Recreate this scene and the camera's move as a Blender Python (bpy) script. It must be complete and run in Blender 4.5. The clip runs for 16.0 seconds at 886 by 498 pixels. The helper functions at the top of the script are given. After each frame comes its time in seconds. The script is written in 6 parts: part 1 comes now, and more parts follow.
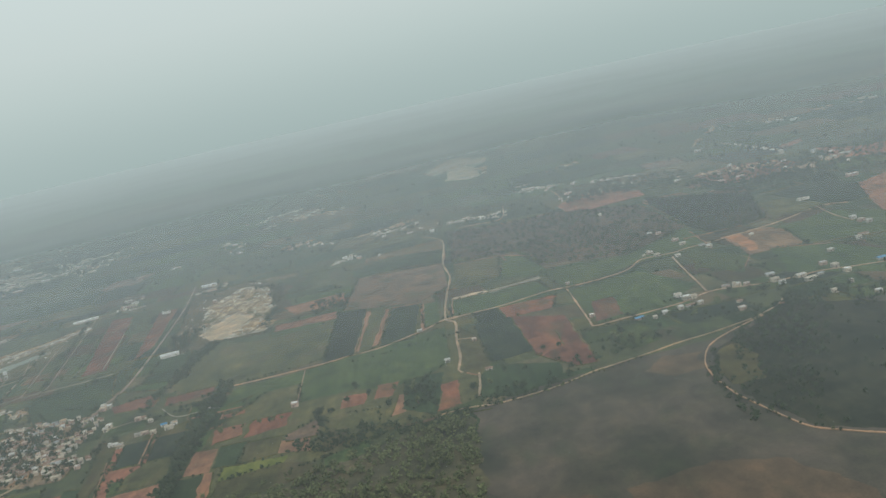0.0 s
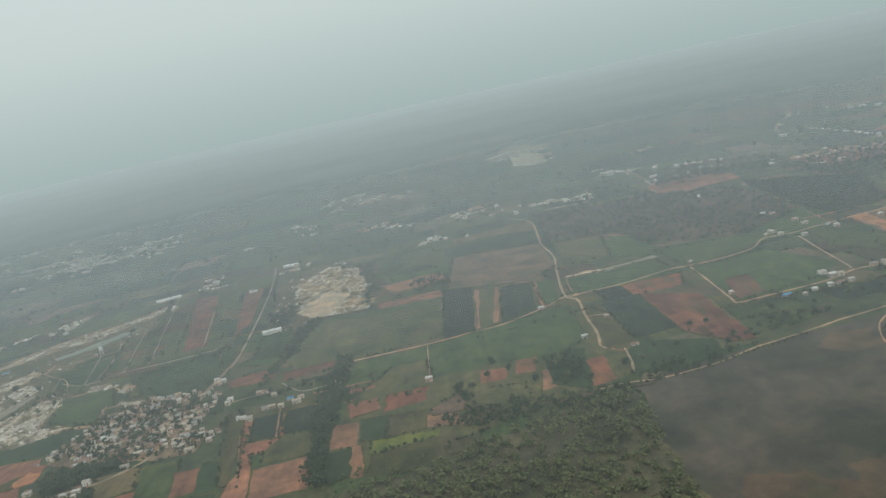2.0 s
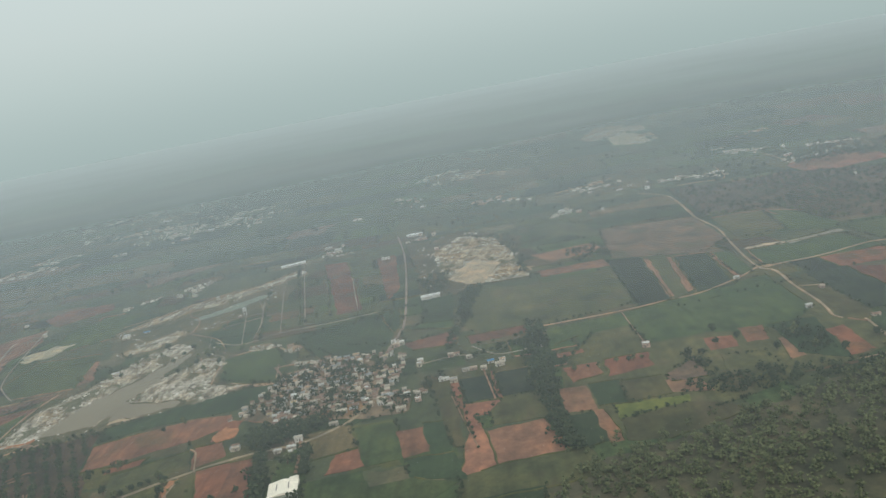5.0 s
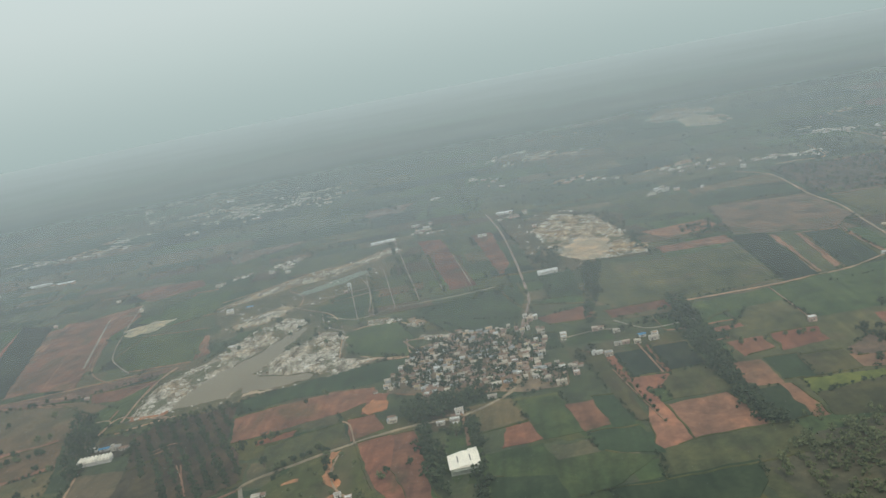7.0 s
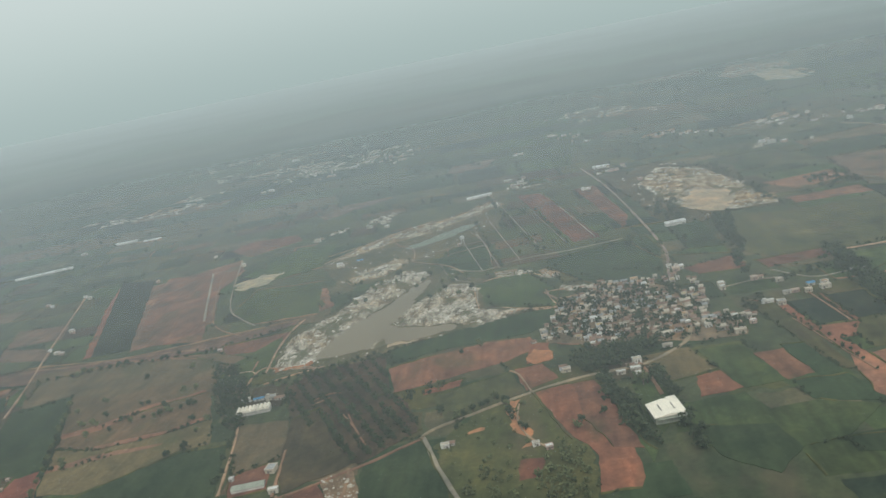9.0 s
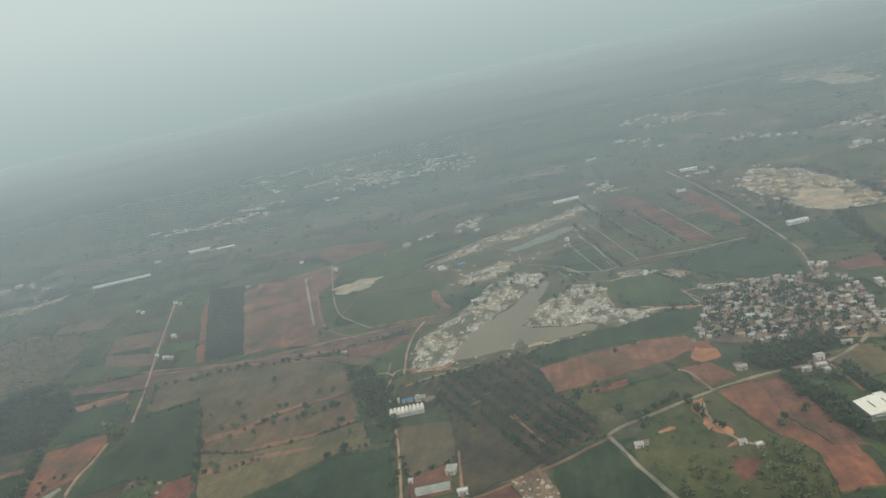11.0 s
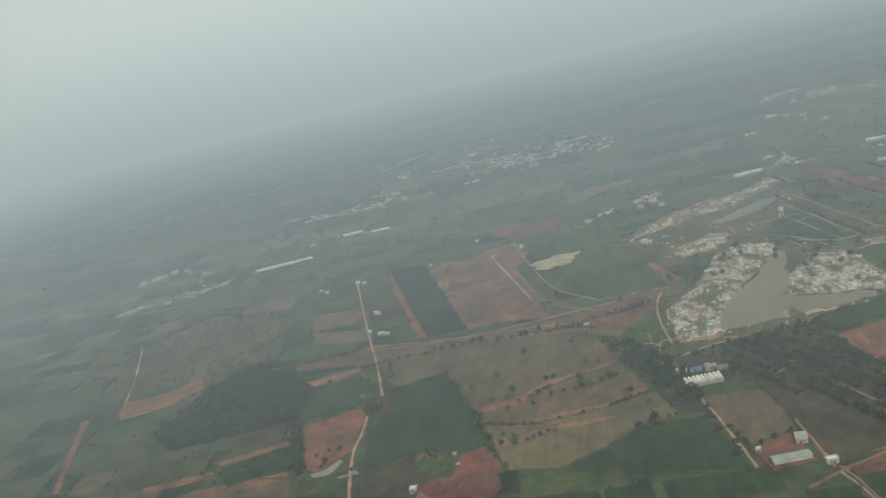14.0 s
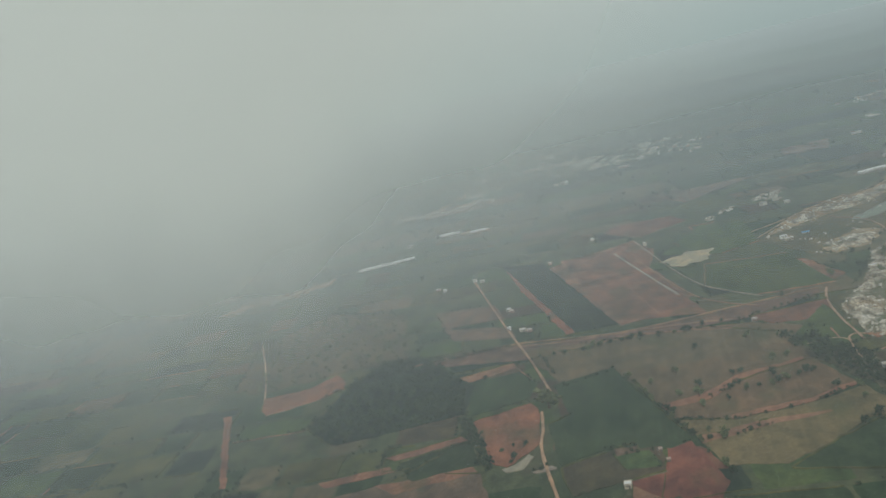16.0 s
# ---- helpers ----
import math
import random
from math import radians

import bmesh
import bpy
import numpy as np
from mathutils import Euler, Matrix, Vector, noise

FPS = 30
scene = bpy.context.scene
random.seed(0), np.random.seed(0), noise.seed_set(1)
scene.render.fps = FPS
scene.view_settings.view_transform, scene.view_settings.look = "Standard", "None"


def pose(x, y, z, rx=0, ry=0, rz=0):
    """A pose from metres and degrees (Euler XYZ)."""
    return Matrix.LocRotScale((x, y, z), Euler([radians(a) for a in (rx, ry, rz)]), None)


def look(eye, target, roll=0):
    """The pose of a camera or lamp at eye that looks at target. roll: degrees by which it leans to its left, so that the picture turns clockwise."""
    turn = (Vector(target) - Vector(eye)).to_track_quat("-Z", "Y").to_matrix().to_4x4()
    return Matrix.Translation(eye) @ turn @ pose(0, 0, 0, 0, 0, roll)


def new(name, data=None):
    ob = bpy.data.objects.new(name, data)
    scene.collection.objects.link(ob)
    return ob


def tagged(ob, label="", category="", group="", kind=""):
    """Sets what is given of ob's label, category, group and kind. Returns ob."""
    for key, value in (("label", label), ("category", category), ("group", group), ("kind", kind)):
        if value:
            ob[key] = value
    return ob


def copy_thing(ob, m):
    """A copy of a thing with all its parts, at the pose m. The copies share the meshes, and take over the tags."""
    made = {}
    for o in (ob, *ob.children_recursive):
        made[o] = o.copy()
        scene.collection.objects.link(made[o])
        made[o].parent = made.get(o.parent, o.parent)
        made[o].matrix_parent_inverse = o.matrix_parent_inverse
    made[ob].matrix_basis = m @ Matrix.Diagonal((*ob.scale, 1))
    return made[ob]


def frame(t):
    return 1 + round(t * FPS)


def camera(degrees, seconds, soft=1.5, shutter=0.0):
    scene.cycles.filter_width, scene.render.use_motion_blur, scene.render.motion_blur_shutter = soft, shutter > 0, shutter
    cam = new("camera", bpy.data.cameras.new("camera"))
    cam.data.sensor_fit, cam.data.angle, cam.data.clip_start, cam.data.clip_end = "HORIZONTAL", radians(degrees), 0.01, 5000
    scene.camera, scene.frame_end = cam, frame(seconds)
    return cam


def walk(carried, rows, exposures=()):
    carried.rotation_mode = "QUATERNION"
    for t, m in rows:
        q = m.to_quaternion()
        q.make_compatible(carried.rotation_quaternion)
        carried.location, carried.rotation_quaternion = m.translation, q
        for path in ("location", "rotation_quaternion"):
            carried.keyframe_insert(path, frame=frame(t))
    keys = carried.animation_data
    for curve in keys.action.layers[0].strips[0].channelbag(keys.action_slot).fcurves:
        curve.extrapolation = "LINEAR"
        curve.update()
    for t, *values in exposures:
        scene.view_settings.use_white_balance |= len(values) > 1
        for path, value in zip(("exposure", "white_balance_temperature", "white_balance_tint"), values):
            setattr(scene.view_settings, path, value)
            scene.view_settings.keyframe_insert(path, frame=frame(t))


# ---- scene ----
import functools
# Camera: a passenger's view from an airliner window, looking out over farmland.
cam = camera(54.0, 16.0)
# seconds, eye (m), yaw, pitch, roll (degrees)
PATH = [
    (0, 0.00, 0.00, 180.00, 0.00, -11.34, -12.56),
    (0.5, -18.16, 5.37, 178.93, 1.01, -11.54, -12.52),
    (1, -36.34, 10.55, 177.92, 1.38, -11.66, -12.57),
    (1.5, -54.55, 15.53, 176.97, 1.37, -11.28, -12.37),
    (2, -72.79, 20.33, 176.08, 1.55, -11.33, -12.21),
    (2.5, -91.06, 24.94, 175.24, 2.28, -11.39, -12.27),
    (3, -109.35, 29.35, 174.47, 2.28, -11.55, -12.06),
    (3.5, -127.66, 33.58, 173.76, 2.43, -11.50, -12.05),
    (4, -146.01, 37.61, 173.10, 2.53, -11.53, -11.89),
    (4.2, -153.35, 39.17, 172.86, 2.83, -11.44, -11.51),
    (6.3, -230.72, 53.72, 170.86, 4.17, -12.08, -10.79),
    (6.5, -238.11, 54.93, 170.72, 4.23, -12.11, -10.70),
    (7, -256.61, 57.82, 170.42, 5.32, -12.01, -10.79),
    (7.5, -275.14, 60.52, 170.18, 5.74, -12.13, -10.63),
    (8, -293.69, 63.03, 170.00, 6.40, -12.40, -10.83),
    (8.5, -312.27, 65.35, 169.88, 7.11, -13.65, -11.15),
    (8.7, -319.71, 66.22, 169.85, 7.34, -13.95, -11.20),
    (10.8, -398.08, 73.56, 170.09, 8.03, -12.99, -11.96),
    (11, -405.57, 74.09, 170.17, 8.19, -12.75, -11.77),
    (11.5, -424.30, 75.26, 170.40, 9.40, -12.72, -12.13),
    (12, -443.07, 76.25, 170.70, 9.62, -12.56, -12.61),
    (12.5, -461.86, 77.04, 171.05, 10.21, -12.80, -13.26),
    (13, -480.67, 77.65, 171.46, 11.07, -12.72, -13.36),
    (13.5, -499.52, 78.06, 171.93, 11.45, -12.44, -13.29),
    (14, -518.39, 78.28, 172.47, 12.26, -12.16, -13.39),
    (14.5, -537.28, 78.31, 173.06, 12.56, -11.80, -13.39),
    (15, -556.20, 78.16, 173.71, 13.21, -11.57, -13.52),
    (15.5, -575.15, 77.81, 174.42, 13.80, -11.10, -13.63),
    (16, -594.12, 77.27, 175.19, 14.27, -10.93, -13.73),
]


def eye_pose(x, y, z, yaw, pitch, roll):
    """A camera at (x, y, z), turned left by yaw and up by pitch, then leaned about its own axis."""
    return pose(x, y, z, 90 + pitch, 0, yaw) @ pose(0, 0, 0, 0, 0, roll)


walk(cam, [(t, eye_pose(*r)) for t, *r in PATH], [(0, 0.13), (3, 0.12), (8, 0.18), (11, 0.13), (12, 0.16), (12.5, 0.09), (13, 0.11), (14, 0.07), (15, 0.00), (16, -0.11)])

# ---------------------------------------------------------------- light
SUN_EL, SUN_AZ = 46.0, 155.0
world = bpy.data.worlds.new("hazy_sky")
scene.world = world
world.use_nodes = True
wn, wl = world.node_tree.nodes, world.node_tree.links
wn.clear()
sky = wn.new("ShaderNodeTexSky")
sky.sky_type = "NISHITA"
sky.sun_disc = False
sky.sun_elevation, sky.sun_rotation = radians(SUN_EL), radians(SUN_AZ)
sky.dust_density, sky.air_density = 6.0, 1.0
w_out, w_bg = wn.new("ShaderNodeOutputWorld"), wn.new("ShaderNodeBackground")
w_co, w_sep, w_ramp = wn.new("ShaderNodeTexCoord"), wn.new("ShaderNodeSeparateXYZ"), wn.new("ShaderNodeValToRGB")
w_mix, w_dim = wn.new("ShaderNodeMix"), wn.new("ShaderNodeMix")
w_mix.data_type = w_dim.data_type = "RGBA"
w_dim.blend_type = "MULTIPLY"
wl.new(w_co.outputs["Generated"], w_sep.inputs[0])
w_lift = wn.new("ShaderNodeMath")
w_lift.inputs[1].default_value = 0.1
wl.new(w_sep.outputs["Z"], w_lift.inputs[0])
wl.new(w_lift.outputs[0], w_ramp.inputs[0])
# the smoke lies low: grey at the horizon, paler above it (positions: height of the view + 0.1)
stops = w_ramp.color_ramp.elements
stops[0].position, stops[0].color = 0.06, (0.376, 0.474, 0.468, 1)
stops[1].position, stops[1].color = 0.42, (0.71, 0.790, 0.770, 1)
for place, colour in ((0.10, (0.426, 0.526, 0.517)), (0.15, (0.498, 0.596, 0.584)), (0.20, (0.562, 0.648, 0.634)), (0.26, (0.600, 0.686, 0.670))):
    stops.new(place).color = (*colour, 1)
w_dim.inputs[0].default_value = 1.0
wl.new(sky.outputs[0], w_dim.inputs[6])
w_dim.inputs[7].default_value = (0.08, 0.08, 0.08, 1)
w_mix.inputs[0].default_value = 0.88
wl.new(w_dim.outputs[2], w_mix.inputs[6])
wl.new(w_ramp.outputs[0], w_mix.inputs[7])
wl.new(w_mix.outputs[2], w_bg.inputs[0])
wl.new(w_bg.outputs[0], w_out.inputs[0])

sun = new("sun", bpy.data.lights.new("sun", "SUN"))
sun.data.energy, sun.data.angle, sun.data.color = 1.3, radians(12), (1.0, 0.95, 0.88)
sun.matrix_world = look((0, 0, 500), (-math.sin(radians(SUN_AZ)) * 500, -math.cos(radians(SUN_AZ)) * 500, 500 - 500 * math.tan(radians(SUN_EL))))


# ---------------------------------------------------------------- materials
def material(name, build, rough=0.95, spec=0.2):
    """A Principled material; build(nodes, links) returns the base colour's socket and a height's socket or None."""
    m = bpy.data.materials.new(name)
    m.use_nodes = True
    n, l = m.node_tree.nodes, m.node_tree.links
    b = n["Principled BSDF"]
    b.inputs["Roughness"].default_value = rough
    b.inputs["Specular IOR Level"].default_value = spec
    colour, height = build(n, l)
    l.new(colour, b.inputs["Base Color"])
    if height is not None:
        bump = n.new("ShaderNodeBump")
        bump.inputs["Strength"].default_value, bump.inputs["Distance"].default_value = 0.25, 0.06
        l.new(height, bump.inputs["Height"])
        l.new(bump.outputs[0], b.inputs["Normal"])
    return m


def noise_of(n, l, scale, detail=4.0, source="Object", squeeze=(1, 1, 1), turn=0.0):
    co = n.new("ShaderNodeTexCoord") if source == "Object" else n.new("ShaderNodeNewGeometry")
    mp = n.new("ShaderNodeMapping")
    mp.inputs["Scale"].default_value = squeeze
    mp.inputs["Rotation"].default_value = (0, 0, radians(turn))
    t = n.new("ShaderNodeTexNoise")
    t.inputs["Scale"].default_value, t.inputs["Detail"].default_value = scale, detail
    l.new(co.outputs["Object" if source == "Object" else "Position"], mp.inputs[0])
    l.new(mp.outputs[0], t.inputs[0])
    return t.outputs[0]


def ramp(n, l, value, *stops):
    r = n.new("ShaderNodeValToRGB")
    e = r.color_ramp.elements
    e[0].position, e[0].color = stops[0][0], (*stops[0][1], 1)
    e[1].position, e[1].color = stops[-1][0], (*stops[-1][1], 1)
    for p, c in stops[1:-1]:
        e.new(p).color = (*c, 1)
    l.new(value, r.inputs[0])
    return r.outputs[0]


def blend(n, l, a, b, how="MULTIPLY", factor=1.0):
    m = n.new("ShaderNodeMix")
    m.data_type, m.blend_type = "RGBA", how
    for k, v in ((0, factor), (6, a), (7, b)):
        if hasattr(v, "is_linked"):
            l.new(v, m.inputs[k])
        else:
            m.inputs[k].default_value = v if k == 0 else (*v, 1)
    return m.outputs[2]


def soil(name, dark, light, patch=0.02, fine=0.5, turn=4.0, furrow=0.0, rough=0.95, weed=None, uneven=1.0):
    """Earth, grass or crops: patches tens of metres wide, finer clods or tufts, furrows along one way, and weeds or bare spots."""
    def build(n, l):
        big = noise_of(n, l, patch, 6, "World")
        mid = noise_of(n, l, 0.07, 7, "World", (1.0, 0.7, 1.0), turn + 20)
        spot = noise_of(n, l, 0.21, 5, "World", (1.0, 0.6, 1.0), turn - 9)
        small = noise_of(n, l, fine, 5, "World")
        c = ramp(n, l, big, (0.32, dark), (0.68, light))
        c = blend(n, l, c, ramp(n, l, mid, (0.28, (0.62, 0.67, 0.72)), (0.5, (1.0, 1.0, 1.0)), (0.74, (1.40, 1.26, 1.12))), "MULTIPLY", uneven)
        c = blend(n, l, c, ramp(n, l, spot, (0.32, (0.80, 0.82, 0.84)), (0.52, (1.0, 1.0, 1.0)), (0.70, (1.22, 1.18, 1.10))), "MULTIPLY", uneven)
        c = blend(n, l, c, ramp(n, l, small, (0.3, (0.86,) * 3), (0.7, (1.12,) * 3)))
        info = n.new("ShaderNodeObjectInfo")
        c = blend(n, l, c, ramp(n, l, info.outputs["Random"], (0.0, (0.86, 0.80, 0.80)), (0.35, (1.05, 1.0, 0.94)), (0.7, (0.94, 1.02, 0.98)), (1.0, (1.12, 1.10, 1.06))))
        if weed:
            grow = noise_of(n, l, 0.045, 8, "World", (1.0, 0.55, 1.0), turn + 5)
            c = blend(n, l, c, weed, "MIX", ramp(n, l, grow, (0.54, (0.0,) * 3), (0.68, (0.48,) * 3)))
        if furrow:
            rows = noise_of(n, l, 0.32, 2, "World", (1, 0.04, 1), turn)
            c = blend(n, l, c, ramp(n, l, rows, (0.35, (1 - 0.9 * furrow,) * 3), (0.65, (1 + 0.9 * furrow,) * 3)))
        return c, None
    return material(name, build, rough)


GREEN_D, GREEN, OLIVE_D, OLIVE = (0.025, 0.049, 0.025), (0.046, 0.080, 0.037), (0.060, 0.072, 0.036), (0.104, 0.106, 0.053)
# material: dark and light colour, furrow depth, label, category
EARTH = {
    "marsh": ((0.042, 0.050, 0.037), (0.108, 0.096, 0.076), 0.0, "shallow muddy marsh with weeds below the bank", "marsh"),
    "mud": ((0.062, 0.054, 0.040), (0.122, 0.090, 0.064), 0.0, "drying reddish-brown mudflat in the marsh", "mudflat"),
    "wetwood": ((0.022, 0.030, 0.022), (0.040, 0.046, 0.032), 0.0, "dark wet scrubland inside the curved bund", "wetland"),
    "reed": ((0.068, 0.078, 0.038), (0.120, 0.110, 0.055), 0.0, "patch of pale reeds beside the bund", "reeds"),
    "woodfloor": ((0.056, 0.062, 0.040), (0.105, 0.098, 0.066), 0.0, "dark earth under dense bushes", "wood floor"),
    "soil_tan": ((0.180, 0.130, 0.085), (0.270, 0.190, 0.120), 0.1, "bare tan clearing", "clearing"),
    "olive": (OLIVE_D, OLIVE, 0.10, "dull olive pasture with dry grass", "field"),
    "green": ((0.044, 0.076, 0.033), (0.070, 0.100, 0.042), 0.12, "green crop field with low even rows", "field"),
    "dark": (GREEN_D, (0.046, 0.073, 0.038), 0.10, "dark green crop field", "field"),
    "darker": ((0.021, 0.035, 0.025), (0.034, 0.051, 0.035), 0.10, "very dark green planted plot", "field"),
    "bright": ((0.105, 0.128, 0.034), (0.145, 0.165, 0.046), 0.06, "bright yellow-green young crop field", "field"),
    "redsoil": ((0.180, 0.086, 0.059), (0.250, 0.120, 0.082), 0.10, "bare ploughed red soil field", "field"),
    "redpink": ((0.225, 0.118, 0.084), (0.285, 0.15, 0.106), 0.06, "large ploughed pinkish-red field", "field"),
    "pinksoil": ((0.2, 0.112, 0.078), (0.275, 0.158, 0.11), 0.08, "bare pinkish-brown soil strip", "field"),
    "pinkred": ((0.225, 0.112, 0.08), (0.305, 0.155, 0.108), 0.06, "bare dusty red plot", "field"),
    "pinkbrown": ((0.125, 0.090, 0.070), (0.175, 0.122, 0.094), 0.08, "brownish-pink fallow field", "field"),
    "redbrown": ((0.13, 0.066, 0.05), (0.18, 0.092, 0.068), 0.10, "dark red-brown tilled field", "field"),
    "darkred": ((0.14, 0.056, 0.047), (0.195, 0.078, 0.062), 0.08, "deep red tilled field", "field"),
    "brown": ((0.100, 0.084, 0.054), (0.146, 0.112, 0.074), 0.10, "dull brown fallow field", "field"),
    "darkbrown": ((0.051, 0.051, 0.030), (0.085, 0.070, 0.050), 0.10, "dark brown-green stubble field", "field"),
    "tanbrown": ((0.120, 0.095, 0.060), (0.190, 0.138, 0.088), 0.10, "tan terraced strip with scattered trees", "field"),
    "tan": ((0.112, 0.096, 0.052), (0.172, 0.136, 0.076), 0.10, "dry yellow-brown grass strip", "field"),
    "pale": ((0.220, 0.205, 0.170), (0.320, 0.300, 0.250), 0.0, "pale dusty strip", "strip"),
    "sand": ((0.380, 0.320, 0.235), (0.500, 0.430, 0.325), 0.0, "pale sandy dug ground", "sand"),
    "orchard": ((0.06, 0.056, 0.042), (0.098, 0.078, 0.06), 0.08, "brown-green plantation floor", "plantation"),
    "orchardfloor": ((0.052, 0.050, 0.037), (0.098, 0.066, 0.048), 0.08, "reddish orchard floor", "orchard floor"),
    "orange": ((0.34, 0.165, 0.092), (0.43, 0.225, 0.13), 0.0, "freshly dug orange earth", "earth"),
    "greyscrub": ((0.068, 0.076, 0.044), (0.142, 0.125, 0.080), 0.0, "greyish scrub with rubble", "scrub"),
    "scrub": ((0.055, 0.071, 0.029), (0.108, 0.108, 0.046), 0.0, "rough olive scrubland", "scrub"),
    "quarrytan": ((0.150, 0.125, 0.082), (0.360, 0.285, 0.190), 0.0, "tan quarry spoil heaps", "spoil"),
    "redplat": ((0.120, 0.088, 0.066), (0.245, 0.130, 0.094), 0.0, "levelled red earth plot", "plot"),
    "yard": ((0.125, 0.105, 0.075), (0.300, 0.215, 0.155), 0.0, "trodden earth lanes and yards of the village", "yard"),
    "tracksoil": ((0.170, 0.135, 0.090), (0.270, 0.200, 0.140), 0.0, "dug building plots", "plot"),
    "dirt": ((0.285, 0.205, 0.145), (0.420, 0.310, 0.225), 0.0, "pale dirt track between the fields", "track"),
    "redirt": ((0.210, 0.130, 0.090), (0.300, 0.195, 0.140), 0.0, "reddish dirt track", "track"),
    "gravel": ((0.255, 0.225, 0.185), (0.345, 0.310, 0.258), 0.0, "grey gravel village road", "road"),
    "asphalt": ((0.255, 0.200, 0.145), (0.345, 0.275, 0.205), 0.0, "worn grey tarred road lined with trees", "road"),
}
TONE = (0.845, 0.79, 0.75)
WEEDS = dict.fromkeys(("redsoil", "redpink", "pinksoil", "pinkred", "redbrown", "darkred", "pinkbrown", "brown", "redplat", "tanbrown", "tan", "orchardfloor"), (0.050, 0.062, 0.030))
WEEDS.update(dict.fromkeys(("olive", "scrub", "greyscrub", "marsh"), (0.105, 0.078, 0.050)), green=(0.070, 0.098, 0.036), dark=(0.045, 0.066, 0.030))
GROUND_MATS = {k: soil(k + "_ground", tuple(a * b for a, b in zip(TONE, d)), tuple(a * b for a, b in zip(TONE, l)), furrow=f, weed=WEEDS.get(k), uneven=0.65 if k in ("tan", "tanbrown", "brown", "dark") else 1.0) for k, (d, l, f, *_) in EARTH.items()}
for k in ("marsh", "mud"):
    GROUND_MATS[k] = soil(k + "_shallows", *EARTH[k][:2], patch=0.022, fine=0.9, uneven=0.6, weed=(0.040, 0.054, 0.032))
base_ground = soil("farmland_ground", (0.038, 0.050, 0.027), (0.078, 0.080, 0.042), patch=0.012, weed=(0.092, 0.070, 0.048))


def rock_build(n, l, warm=(1.0, 1.0, 1.0)):
    warp = n.new("ShaderNodeTexNoise")
    warp.inputs["Scale"].default_value, warp.inputs["Detail"].default_value = 0.12, 5.0
    geo, mp, add, cells = n.new("ShaderNodeNewGeometry"), n.new("ShaderNodeMapping"), n.new("ShaderNodeVectorMath"), n.new("ShaderNodeTexVoronoi")
    mp.inputs["Scale"].default_value, mp.inputs["Rotation"].default_value = (0.30, 0.17, 0.2), (0, 0, 0.35)
    push = n.new("ShaderNodeVectorMath")
    push.operation, push.inputs["Scale"].default_value = "SCALE", 2.6
    l.new(geo.outputs["Position"], warp.inputs[0])
    l.new(warp.outputs["Color"], push.inputs[0])
    l.new(geo.outputs["Position"], mp.inputs[0])
    l.new(mp.outputs[0], add.inputs[0])
    l.new(push.outputs[0], add.inputs[1])
    cells.feature = "DISTANCE_TO_EDGE"
    cells.inputs["Scale"].default_value = 1.0
    l.new(add.outputs[0], cells.inputs["Vector"])
    ledge = noise_of(n, l, 0.16, 9, "World", (1.0, 0.5, 1.0), 18)
    c = ramp(n, l, ledge, (0.36, (0.15, 0.135, 0.10)), (0.45, (0.30, 0.265, 0.205)), (0.54, (0.44, 0.40, 0.33)), (0.66, (0.60, 0.56, 0.48)))
    c = blend(n, l, c, ramp(n, l, cells.outputs["Distance"], (0.0, (0.42, 0.42, 0.40)), (0.10, (0.95, 0.95, 0.95)), (0.4, (1.06, 1.05, 1.03))))
    c = blend(n, l, c, ramp(n, l, noise_of(n, l, 0.9, 4, "World"), (0.3, (0.74,) * 3), (0.65, (1.1,) * 3)))
    green = noise_of(n, l, 0.055, 8, "World", (1.0, 0.6, 1.0), 30)
    c = blend(n, l, c, (0.085, 0.090, 0.050), "MIX", ramp(n, l, green, (0.53, (0.0,) * 3), (0.61, (0.88,) * 3)))
    tan = noise_of(n, l, 0.03, 6, "World")
    c = blend(n, l, c, ramp(n, l, tan, (0.42, (1.0, 1.0, 1.0)), (0.62, (0.86, 0.74, 0.60))))
    return blend(n, l, c, warm), None


GROUND_MATS["rock"] = material("quarry_rock", rock_build, 0.9)
TAN_ROCK = material("tan_quarry_rock", functools.partial(rock_build, warm=(0.92, 0.79, 0.64)), 0.9)


def stone_build(n, l):
    geo = n.new("ShaderNodeNewGeometry")
    c = ramp(n, l, geo.outputs["Random Per Island"], (0.0, (0.22, 0.195, 0.145)), (0.5, (0.36, 0.325, 0.26)), (1.0, (0.55, 0.505, 0.425)))
    return blend(n, l, c, ramp(n, l, noise_of(n, l, 0.9, 5, "World"), (0.3, (0.75,) * 3), (0.65, (1.08,) * 3))), None


PALE_STONE = material("pale_stone", stone_build, 0.9)


def dug_build(n, l):
    geo = n.new("ShaderNodeNewGeometry")
    c = ramp(n, l, geo.outputs["Random Per Island"], (0.0, (0.20, 0.135, 0.085)), (0.6, (0.34, 0.235, 0.155)), (1.0, (0.46, 0.37, 0.27)))
    return blend(n, l, c, ramp(n, l, noise_of(n, l, 0.3, 5, "World"), (0.3, (0.75,) * 3), (0.65, (1.08,) * 3))), None


DUG_EARTH = material("dug_earth", dug_build, 0.95)
EARTH["rock"] = (0, 0, 0, "pale grey broken quarry rock floor", "quarry")


def water_build(dark, light):
    def build(n, l):
        return ramp(n, l, noise_of(n, l, 0.02, 3, "World"), (0.35, dark), (0.7, light)), None
    return build


